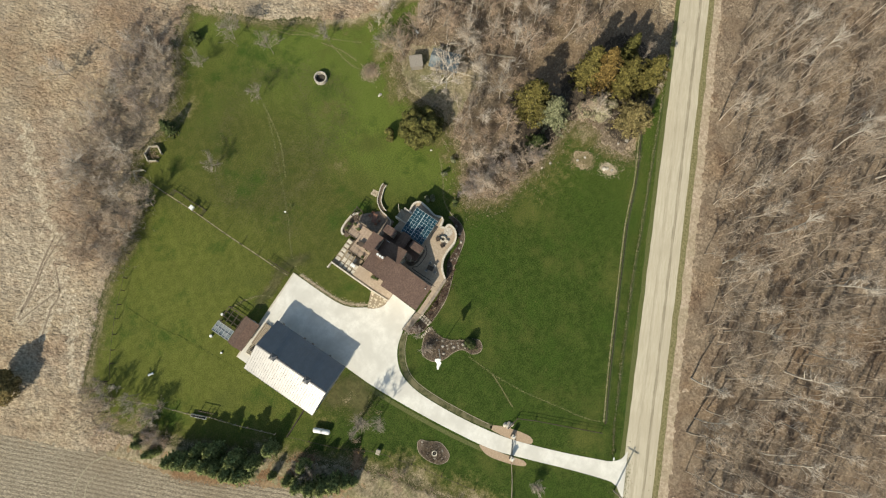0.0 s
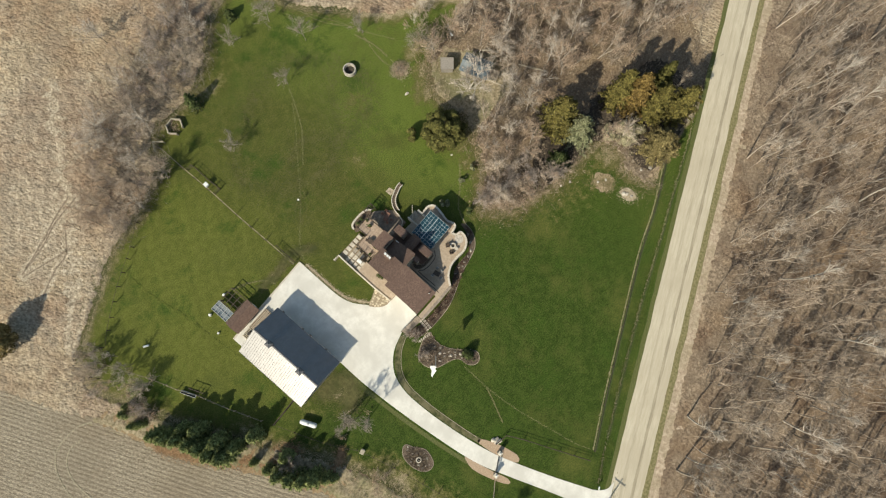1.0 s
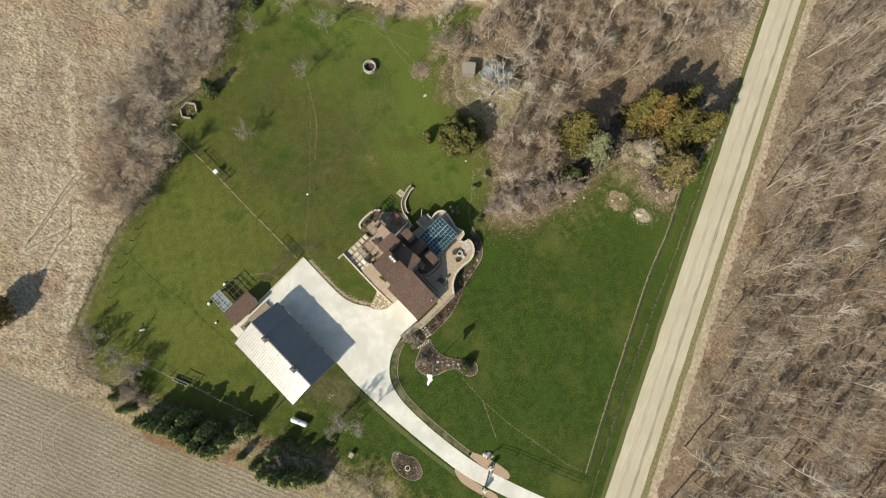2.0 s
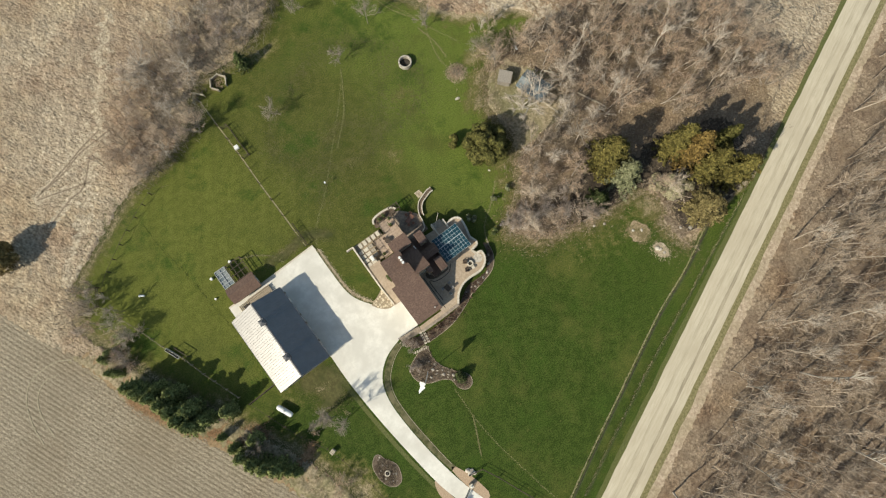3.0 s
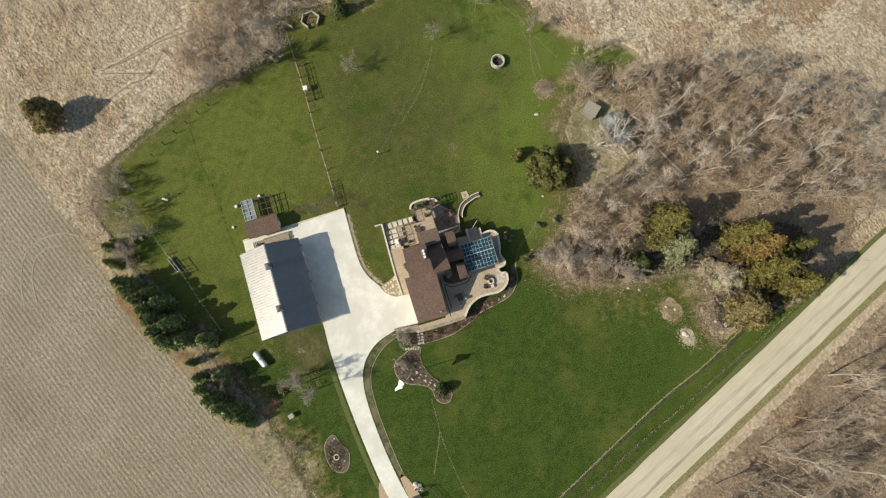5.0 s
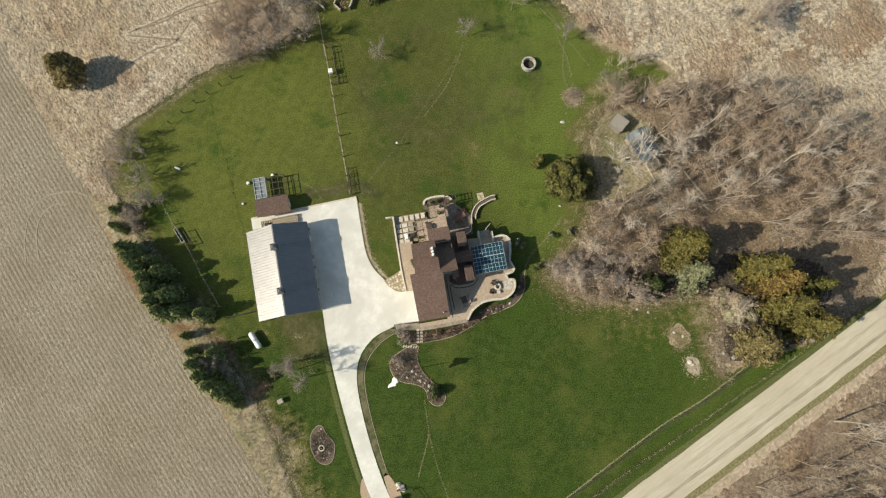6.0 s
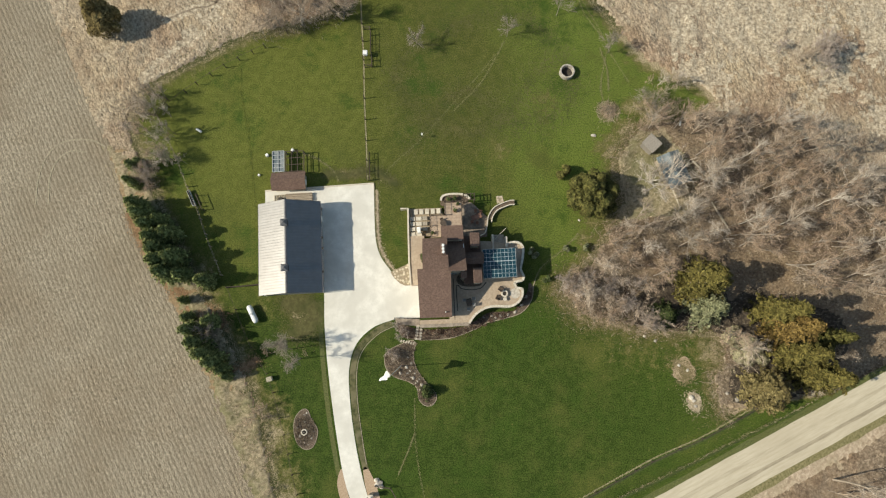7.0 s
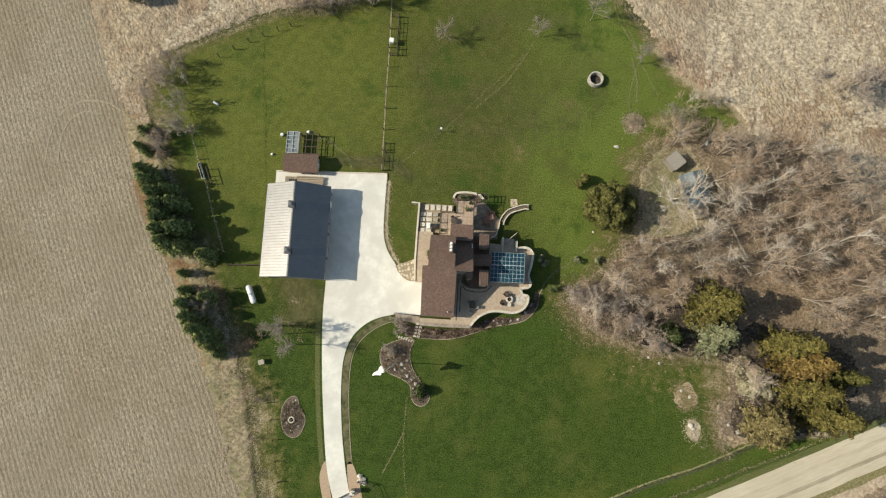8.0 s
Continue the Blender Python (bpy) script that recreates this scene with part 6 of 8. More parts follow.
# small orchard trees in the lawn
ORCH = [bare_tree("orchard_tree", 400 + k, 5.6, 2.9, "small bare grey orchard tree in the lawn", M_BARK, M_DARKBRUSH, 17, 1 + k % 2, 7, 16, cat="tree", group="orchard trees", twig_r=.009, fine_r=.0016, thick=1.2, rise=(.35, 1.2), reach=(.15, .3)) for k in range(3)]
for x, y, s in ((32.1, 46.5, .85), (15.9, 44.9, .95), (41.1, 50.8, 1.1), (38.7, 59.2, 1.35), (30.3, 61.1, .95), (50.4, 43.7, .95), (55.6, 34.3, 1.0), (57.2, 31.8, 1.0)):
    plant(ORCH, x, y, s)
# bare trees shading the drive and the west fence
OVAL = [bare_tree("yard_tree", 380 + k, 11.0, 2.5, "slender bare tree with upswept twigs beside the drive", M_BARK, M_DARKBRUSH, 28, 1, 8, 11, thick=.9, lean=.05, group="yard trees", rise=(.6, 1.3), twig_r=.0065, fine_r=.0011) for k in range(2)]
plant(OVAL, -5.2, -8.7, .95)
plant(OVAL, -2.3, -11.5, .9)
plant(OVAL, -3.7, -10.0, .8)
plant(OVAL, -6.9, -9.3, .6)
plant(SHRUBS, -7.6, -10.4, .5)
for x, y, s in ((-31.1, 30.4, .85), (-29.6, 26.1, .95), (-27.6, 22.0, .8), (-26.4, 26.6, .4), (-30.8, 34.4, .6)):
    plant(MID, x, y, s)
# large pale tree over the old shed
plant([bare_tree("old_tree", 500, 9.0, 5.4, "old pale bare tree spreading over the shed", M_PALEBARK, M_PALETWIG, 22, 2, 8, 10, thick=2.2, twig_r=.02, fine_r=.0034, rise=(.25, 1.1))], 57.0, 20.2, 1.0)
plant([bare_tree("old_tree", 501, 8.0, 3.8, "pale bare tree beside the shed", M_PALEBARK, M_PALETWIG, 18, 1, 8, 10, thick=2.0, twig_r=.019, fine_r=.0032, rise=(.3, 1.2))], 65.6, 19.5, 1.0)

# old trees in the hedgerow, with pale heavy limbs
OLD = [bare_tree("hedgerow_tree", 510 + k, 8.5, 4.0, ("old spreading hedgerow tree with pale limbs", "old spreading hedgerow tree with dark limbs")[k], (M_PALEBARK, M_BARK)[k], (M_PALETWIG, M_TWIG)[k], 20, (1, 2)[k], 8, 12, thick=2.0, fan=.4, reach=(.2, .4), group="hedgerow trees", twig_r=.011, fine_r=.0021, rise=(.3, 1.1)) for k in range(2)]
for (x, y), s in zip([(1.0, 64.1), (18.5, 70.0), (-3.7, 62.8), (25.1, 69.0), (1.8, 49.8)], (1.0, .9, .75, .7, .7)):
    plant(OLD, x, y, s)
for x, y in [(-11.2, 47.9), (-5.1, 47.8), (2.1, 49.0), (-1.4, 50.2), (6.5, 60.5)]:
    plant(OLD, x, y, .85)
for x, y in [(58.1, 34.0), (60.6, 36.8), (57.8, 31.2), (59.1, 37.7), (59.6, 32.9), (62.7, 38.3)]:
    plant(BROAD, x, y, rnd.uniform(.4, .55))
for x, y in [(-28.6, 33.8), (-27.3, 30.1), (-26.1, 27.0), (-23.9, 21.7), (-31.3, 34.1), (-30.2, 29.4)]:
    plant(MID, x, y, rnd.uniform(.5, .68))
for x, y in [(-6.6, 55.7), (-10.4, 51.1), (-12.9, 50.8), (-2.7, 57.7), (-5.6, 61.4), (0.7, 63.5), (-5.3, 52.2), (-0.6, 54.3), (-10.9, 54.7), (-2.2, 64.6)]:
    plant(BROAD, x, y, rnd.uniform(.5, .75))
# pine row along the field
PINES = [conifer("pine", 600 + k, 8.6, 1.85, "dark green pine in the windbreak row", M_PINE, n=6500, skirt=.1, size=.27, tight=.5, bough=11, round_top=True, group="windbreak pines") for k in range(4)]
for x, y, s in ((-32.2, 20.6, .55), (-31.0, 21.2, .5), (-32.6, 18.0, .5), (-31.6, 17.4, .45),
                (-30.4, 13.7, .8), (-29.3, 11.9, .86), (-27.9, 10.0, .86), (-26.8, 7.9, .9), (-26.0, 6.0, .92), (-25.2, 4.0, 1.0), (-24.4, 2.2, .95), (-24.7, 8.8, .8), (-23.2, 4.6, .95), (-26.3, 11.0, .7), (-22.0, 2.0, .75), (-18.3, 1.0, .74),
                (-21.9, -2.2, .42), (-20.8, -5.0, .55), (-19.9, -7.0, .8), (-18.8, -9.0, .85), (-17.4, -10.8, .85), (-15.8, -12.0, .85), (-14.6, -13.4, .6), (-13.8, -14.5, .45), (-16.9, -5.6, .7)):
    plant(PINES, x, y, s)
for x, y, s in ((-30.2, 20.6, .9), (-29.0, 19.2, .8), (-30.6, 18.2, .8), (-28.4, 17.6, .7), (-29.4, 16.6, .7)):
    plant(SHRUBS, x, y, s)
for (x, y), s in zip([(-28.1, 22.0), (-30.1, 20.3), (-29.1, 18.5), (-30.9, 19.0), (-27.0, 23.4)], (.75, .6, .6, .6, .6)):
    plant(WIDE, x, y, s * .8)
plant(SHRUBS, -17.0, -7.8, .85)
plant(SHRUBS, -18.2, -4.2, .6)
# single cedar in the meadow
place(conifer("red_cedar", 620, 8.3, 3.2, "lone bronze-brown cedar in the dry meadow", M_CEDAR, n=9500, lobes=46, size=.25, lobe=(.2, .36)), -39.8, 46.9)
# evergreens by the house, the wood and the road
place(conifer("juniper", 630, 8.6, 5.0, "broad olive juniper on the lawn", M_JUNIPER, n=14000, lobes=66, size=.25, lobe=(.12, .21)), 46.3, 16.5)
place(conifer("juniper", 631, 3.6, 1.3, "small green juniper on the lawn", M_JUNIPER, n=900, lobes=7, size=.26), 41.8, 21.0)
for x, y, h, r, mt, sd, lab in ((63.2, 2.2, 13.4, 3.8, M_OLIVE, 640, "olive-yellow spruce at the wood's edge"),
                               (64.9, -2.1, 9.5, 3.9, M_GREY, 641, "grey-green spruce at the wood's edge"),
                               (58.2, -3.3, 5.0, 2.4, M_SPRUCE, 642, "small dark green pine among bare shrubs"),
                               (75.2, -2.6, 14.0, 2.5, M_OLIVE, 643, "tall olive spruce near the road"),
                               (76.6, -5.2, 14.2, 2.8, M_GOLD, 644, "golden-brown spruce near the road"),
                               (78.3, -9.2, 13.0, 2.6, M_OLIVE, 645, "olive spruce near the road"),
                               (81.4, -12.9, 13.0, 2.8, M_OLIVE, 646, "yellow-green spruce overhanging the road"),
                               (74.0, -15.2, 8.0, 3.9, M_TANSPRUCE, 647, "broad tan-olive spruce by the lawn"),
                               (84.2, -6.6, 10.0, 1.9, M_JUNIPER, 648, "slim dull olive spruce by the road")):
    place(conifer("spruce", sd, h, r, lab, mt, n=13000, size=.27, skirt=.15, round_top=mt in (M_OLIVE, M_TANSPRUCE, M_GOLD), tight=.5, bough=10), x, y, rnd.uniform(0, 360))
place(conifer("low_juniper", 650, 2.2, 2.8, "low pale dry evergreen thicket", M_PALESHRUB, n=3600, lobes=14, size=.24), 71.8, -8.9)
place(conifer("low_juniper", 651, 1.6, 1.8, "low pale dry evergreen thicket", M_PALESHRUB, n=1600, lobes=14, size=.24), 69.7, -6.4)
place(conifer("low_juniper", 652, 1.4, 1.6, "low pale dry evergreen thicket", M_PALESHRUB, n=1400, lobes=14, size=.24), 74.1, -10.3)
plant(OLD, 85.8, -9.7, .6)
for x, y, s in ((42.0, 7.4, .5), (45.4, 7.9, .5), (38.8, 2.7, .55), (36.3, 6.9, .75)):
    place(conifer("clipped_shrub", int(660 + x), 2.1 * s * 1.6, 1.0 * s * 1.5, "small grey-green clipped shrub in the lawn", M_GREY if s != .55 else M_SHRUB, n=700, lobes=4, size=.2, group="lawn shrubs"), x, y)
place(conifer("island_pine", 670, 2.6, 1.1, "small dark pine in the island bed", M_SPRUCE, n=1100, size=.26), 19.0, -16.5)
place(conifer("lawn_spruce", 671, 5.4, 1.5, "small dark spruce at the lawn's corner", M_SPRUCE, n=1800, size=.26), 16.1, 56.3)
place(conifer("lawn_spruce", 672, 2.8, 1.0, "small dark spruce at the lawn's corner", M_SPRUCE, n=1000, size=.28), 33.9, 65.2)


# grey fuzzy shrubs at the wood's tip
FUZZ = [bare_tree("fuzzy_shrub", 700 + k, 4.4, 2.4, "dense grey-purple leafless shrub by the lawn", M_BARK, (M_FUZZ, M_TWIG, M_FUZZ)[k], 20, 5, 6, 12, thick=1.0, cat="shrub", group="fuzzy shrubs", twig_r=.016, rise=(.3, 1.3)) for k in range(3)]
for x, y in [(42.9, 1.1), (45.6, -1.3), (48.4, 0.8), (51.9, -1.9), (54.9, -4.2), (56.9, -4.7), (41.7, 2.2), (44.5, 2.3), (50.0, 2.4), (53.6, 1.6)]:
    plant(FUZZ, x, y, rnd.uniform(.7, 1.05))
for x, y in [(43.5, 0.6), (45.8, -0.3), (51.6, -1.6), (56.0, -4.8), (49.0, -1.8), (54.2, -2.7), (44.9, 2.3)]:
    plant(FUZZ, x, y, rnd.uniform(.85, 1.1))
for x, y in [(7.8, 66.9), (6.9, 62.4), (11.0, 65.0), (14.9, 66.6), (18.1, 66.1), (21.4, 67.0), (18.7, 61.3), (24.6, 66.5), (27.6, 67.7), (2.8, 61.1), (-0.3, 60.2), (-5.9, 59.3), (-5.8, 55.2), (-4.2, 66.8), (4.1, 58.5), (15.5, 63.2), (11.3, 68.8), (20.1, 71.1)]:
    plant(FUZZ, x, y, rnd.uniform(.65, 1.0))
for x, y in [(13.7, -5.9), (14.6, -6.7), (14.0, -7.6), (15.4, -7.2), (13.3, -11.1), (12.6, -10.3), (13.7, -10.6)]:
    plant(FUZZ, x, y, rnd.uniform(.35, .55))
for (x, y), s in zip([(86.4, 43.5), (84.0, 42.7), (89.3, 44.9), (87.9, 41.6), (81.0, 44.9)], (1.5, 1.2, 1.3, 1.2, .7)):
    plant(FUZZ, x, y, s)
plant(FUZZ, 6.2, -41.9, .75)
plant(FUZZ, 5.9, -41.3, .6)
for x, y in [(-8.8, -20.5), (-7.5, -19.6), (-9.8, -21.4)]:
    plant(SHRUBS, x, y, .8)
plant(ORCH, -18.1, -7.7, 1.0)
saplings_bed = [(17.9 + .42 * k + .1 * math.sin(k * 2.1), -6.55 - .5 * (k % 3) + .012 * k * k * (k < 12)) for k in range(20)]
# shrubs leaning out of the wood over the lawn's edge
for x, y, s in ((42.2, 1.0, .95), (43.4, -1.2, .9), (45.0, -2.6, .85), (44.6, 1.2, 1.0), (47.0, -3.6, .8), (43.0, 3.6, .9), (49.5, -4.6, .7), (51.6, -4.8, .85), (54.0, -5.6, .8), (47.4, 7.0, .8), (49.5, 10.6, .7), (60.5, -5.5, .7), (46.6, -.6, 1.0), (50.5, -2.2, .9), (55.5, 29.2, .7), (58.5, 31.5, .8)):
    plant(SHRUBS, x, y, s)


def saplings(name, spots, h0, h1, material, label, seed, lean=.12, boughs=6, r=.035):
    """Countless thin young stems with a few rising side branches, joined."""
    rg = np.random.default_rng(seed)
    segs = []
    for x, y in spots:
        h = rg.uniform(h0, h1)
        a, t = rg.uniform(0, math.tau), abs(rg.normal(0, lean))
        b, tip = np.array([x, y, -.1]), np.array([x + h * t * math.cos(a), y + h * t * math.sin(a), h])
        m = b + (tip - b) * .5 + rg.normal(0, .05 * h * .3, 3) * [1, 1, 0]
        segs += [[*b, *m, r, r * .7], [*m, *tip, r * .7, r * .25]]
        for k in range(boughs):
            f = rg.uniform(.3, .95)
            p = b + (m - b) * f * 2 if f < .5 else m + (tip - m) * (f * 2 - 1)
            az, el, ln = rg.uniform(0, math.tau), rg.uniform(.5, 1.2), h * rg.uniform(.12, .28)
            segs.append([*p, p[0] + ln * math.cos(az) * math.cos(el), p[1] + ln * math.sin(az) * math.cos(el), p[2] + ln * math.sin(el), r * .5, r * .2])
    V, F = sticks(segs, 3)
    return tagged(new(name, fast_mesh(name, V, F, material)), label, "saplings", kind="stuff")


def scatter(n, poly, seed, ok=None):
    rg = np.random.default_rng(seed)
    q = np.array(poly)
    p = rg.uniform(q.min(0), q.max(0), (n, 2))
    p = p[inside(p[:, 0], p[:, 1], poly)]
    return [t for t in p.tolist() if ok is None or ok(*t)]


EASTWOOD = [from_road(-14, -8.5), from_road(125, -8.5), from_road(125, -64), from_road(-14, -64)]
saplings("woodland_saplings", scatter(800, EASTWOOD, 1), 6, 13, M_PALETWIG, "pale thin young stems in the bare wood", 1, .14, 7, .032)
saplings("woodland_saplings", scatter(1800, EASTWOOD, 2), 3, 10, M_TWIG, "brown thin young stems in the bare wood", 2, .14, 10, .016)
saplings("young_woodland", scatter(760, EASTWOOD, 21), 8, 15, M_TWIG, "countless slender bare trees in the wood", 21, .13, 20, .055)
saplings("young_woodland", scatter(420, EASTWOOD, 22), 6, 13, M_DARKBRUSH, "countless dark slender bare trees in the wood", 22, .16, 20, .045)
saplings("woodland_undergrowth", scatter(2600, EASTWOOD, 3), .8, 2.6, M_FUZZ, "grey leafless undergrowth in the bare wood", 3, .4, 10, .012)
saplings("thicket_saplings", scatter(320, PATCH, 4, clear_patch), 3, 8, M_TWIG, "brown thin young stems beside the lawn", 4, .16, 9, .02)
saplings("thicket_saplings", scatter(160, PATCH, 5, clear_patch), 4, 9, M_PALETWIG, "pale thin young stems beside the lawn", 5, .16, 9, .022)
saplings("thicket_undergrowth", scatter(2600, PATCH, 6, clear_patch), .8, 2.4, M_FUZZ, "grey leafless undergrowth beside the lawn", 6, .35, 9, .012)
# brush added to block sky light and darken the evergreens' cast shadow
saplings("shade_brush", scatter(1500, SHADE, 16), .4, 1.3, M_DARKBRUSH, "low dark leafless brush added to deepen the evergreens' shadow", 16, .5, 9, .016)
HEDGE = [(-16, 49), (-7, 50), (0, 54), (5, 60), (16, 61), (28, 70), (30, 76), (18, 78), (8, 73), (-4, 67), (-12, 58)]
saplings("hedgerow_undergrowth", scatter(1000, HEDGE, 7), 1.0, 4.0, M_FUZZ, "grey leafless hedgerow brush beside the meadow", 7, .35, 10, .014)
MARGIN = [(-36, 27), (-31, 31.5), (-28, 33), (-33, 36.5), (-38, 32)]
saplings("hedgerow_undergrowth", scatter(260, MARGIN, 8), 1.0, 3.4, M_DARKBRUSH, "dark leafless brush at the paddock corner", 8, .4, 8, .025)
SOUTH = [(-12, -14), (-8, -20), (-5, -30), (1, -46), (7, -57), (5, -63), (-6, -44), (-11, -31), (-16, -19)]
saplings("margin_brush", scatter(700, SOUTH, 9), .6, 2.6, M_BRUSH, "dry leafless brush along the field margin", 9, .4, 8, .025)


def fringe(line, n, spread, seed):
    rg = np.random.default_rng(seed)
    c = np.array(curve_pts(line, .4))
    return (c[rg.integers(0, len(c), n)] + rg.normal(0, spread, (n, 2))).tolist()


WOODEDGE = PATCH[12:] + PATCH[:2]
saplings("edge_brush", fringe(WOODEDGE, 900, 1.3, 12), .5, 2.4, M_TWIG, "grey leafless brush spilling over the lawn's edge", 12, .4, 9, .02)
saplings("edge_brush", fringe(WOODEDGE, 600, 2.0, 13), .3, 1.4, M_BRUSH, "brown leafless brush spilling over the lawn's edge", 13, .5, 8, .018)
saplings("edge_brush", fringe(LAWN[4:12], 900, 1.4, 14), .5, 2.2, M_DARKBRUSH, "dark leafless brush along the meadow side", 14, .4, 9, .02)

saplings("wall_shrubs", [(x + dx, y + dy) for x, y in saplings_bed for dx, dy in ((0, 0), (.2, .15), (-.15, .2), (.1, -.2), (-.2, -.1))], .5, 1.1, M_REDBRUSH, "dense dark red-brown shrubs below the garage wall", 15, .45, 12, .016)

# ---- fences ----
def rail_fence(name, line, spacing, h, label, post, rail, rails=2, rr=.05):
    f = thing(name, Matrix.Identity(4), label, "fence")
    pts = curve_pts(line, spacing) if spacing else line
    me = boxes((-.06, -.06, -.3, .06, .06, h))
    first = None
    for x, y in pts:
        if first is None:
            first = part("post", me, post, f)
            first.location = (x, y, 0)
        else:
            o = part("post", first.data, post, f)
            o.location = (x, y, 0)
            o.rotation_euler = (rnd.gauss(0, .03), rnd.gauss(0, .03), rnd.uniform(0, 1))
    for (x0, y0), (x1, y1) in zip(pts[:-1], pts[1:]):
        for k in range(rails):
            z = h * (.92 - .4 * k)
            part("rail", tube(bmesh.new(), (x0, y0, z + rnd.gauss(0, .02)), (x1, y1, z + rnd.gauss(0, .02)), rr, n=4), rail, f)
    return f


rail_fence("walk_railing", [hw(-4.3, -.75), hw(-4.35, .3), hw(-2.2, .15), hw(-.35, .05)], 0, .95, "thin dark metal railing beside the drive", M_RUBBER, M_RUBBER, 2, .03)
PADDOCK = [(5.2, 54.9), (5.7, 48.5), (6.3, 41.5), (6.7, 34.2), (7.3, 26.4), (7.8, 19.2)]
rail_fence("paddock_fence", PADDOCK, 3.5, 1.6, "wire fence on dark posts across the lawn", M_POST, M_POST, 3, .012)
alone("grass_strip", ribbon(bmesh.new(), curve_pts(PADDOCK, .6), .22, -.05, .03), M_STRAWLINE, "bleached unmown grass under the paddock fence", "grass strip", kind="structure")
rail_fence("paddock_fence", [(6.2, 47.4), (7.3, 47.4), (7.6, 43), (7.9, 40.2), (6.6, 40.1)], 1.2, 1.3, "dark wooden pen beside the rail fence", M_POST, M_POST, 3)
rail_fence("paddock_fence", [(8.0, 24.0), (8.3, 19.2)], 1.6, 1.3, "dark wooden gate panel beside the rail fence", M_POST, M_POST, 2)
rail_fence("pasture_fence", [(-32.1, 29.3), (-27.8, 32.0), (-25.0, 34.7), (-18.3, 39.6), (-11.5, 43.5), (-7.6, 46.3)], 2.6, 1.5, "leaning dark posts of a pasture fence", M_POST, M_POST, 1, .03)
rail_fence("pasture_fence", [(-30.3, 31.6), (-27.3, 26.0), (-25.2, 22.0), (-23.3, 17.5), (-21.3, 13.9), (-19.4, 9.2), (-16.2, 2.2)], 2.4, 1.3, "weathered post and wire fence beside the pines", M_WOOD, M_WOOD, 2, .025)
rail_fence("yard_fence", [(-9.0, .75), (-12, .4), (-15.1, .1)], 2.0, 1.4, "dark board fence from the barn", M_POST, M_POST, 3, .06)
rail_fence("yard_fence", [(-15.1, .1), (-13.4, -3.6), (-10.4, -9.8), (-7.6, -14.0), (-5.0, -21.1), (-1.6, -33)], 3.0, 1.2, "wire fence on thin posts along the yard", M_POST, M_POST, 2, .018)
rail_fence("front_fence", [(10.9, -31.4), (13.4, -31.7), (17.0, -38.3), (20.8, -45.6)], 2.6, 1.2, "low dark rail fence beside the drive", M_POST, M_POST, 2, .045)
rail_fence("front_fence", [(22.6, -45.2), (30, -40.9), (40.2, -35.3), (55.6, -27.0), (64, -23.3), (73.2, -18.3)], 3.2, .9, "dark rail fence along the road frontage", M_POST, M_POST, 1, .05)
rail_fence("front_fence", [(6.2, -35.6), (4.0, -37.4), (1.3, -39.3), (-3, -42.5)], 2.4, 1.2, "weathered fence south of the gate", M_WOOD, M_WOOD, 2, .04)
rail_fence("corral", [(4.2, 54.6), (5.2, 56.3), (6.6, 54.9)], 1.4, 1.3, "small pale rail corner at the fence end", M_PALEWOOD, M_PALEWOOD, 2, .07)
rail_fence("corral", [(-33, 30.5), (-29.5, 30.0), (-28.0, 33.2), (-31, 34.0)], 2.2, 1.6, "tumbledown dark timber pen", M_POST, M_POST, 2, .07)

# feeder on the paddock fence
fd = thing("feeder", pose(6.7, 42.3, 0), "white feeder box on the rail fence", "feeder")
part("box", boxes((-.4, -.4, .9, .4, .4, 1.5), bevel=.04), M_WHITE, fd)
part("stand", boxes((-.1, -.1, 0, .1, .1, .9)), M_POST, fd)


# ---- lawn furniture and yard things ----
def ring_pit():
    o = thing("stone_ring", pose(42.8, 39.7, 0), "round pale concrete ring, dark inside, on the lawn", "well ring")
    bm = bmesh.new()
    n = 28
    prof = ((1.32, -.1), (1.32, .95), (1.27, 1.02), (1.08, 1.02), (1.03, .95), (1.03, .05))
    rings = [[bm.verts.new((r * math.cos(k * math.tau / n), r * math.sin(k * math.tau / n), z)) for k in range(n)] for r, z in prof]
    for a, b in zip(rings[:-1], rings[1:]):
        for k in range(n):
            bm.faces.new((a[k], a[(k + 1) % n], b[(k + 1) % n], b[k]))
    part("ring", bm, M_ROCK, o)
    part("floor", tube(bmesh.new(), (0, 0, 0), (0, 0, .08), 1.03, 1.03, 28), M_ASH, o, "dark ash bed")


ring_pit()


def rocks(name, pts, label, size=.35, cat="stone", group=""):
    for i, (x, y) in enumerate(pts):
        bm = bmesh.new()
        bmesh.ops.create_icosphere(bm, subdivisions=2, radius=1.0)
        rg = np.random.default_rng(int(abs(x) * 31 + abs(y) * 17) + i)
        s = size * rg.uniform(.6, 1.3)
        sc = np.array([s * rg.uniform(.8, 1.4), s * rg.uniform(.7, 1.1), s * rg.uniform(.5, .8)])
        for v in bm.verts:
            v.co *= 1 + .35 * noise.noise(v.co * 1.3 + Vector((x, y, i)))
            v.co = Vector((v.co.x * sc[0], v.co.y * sc[1], v.co.z * sc[2]))
        alone(name, bm, M_ROCK, label, cat, group, m=pose(x, y, sc[2] * .35 + .03, 0, 0, rg.uniform(0, 360)))


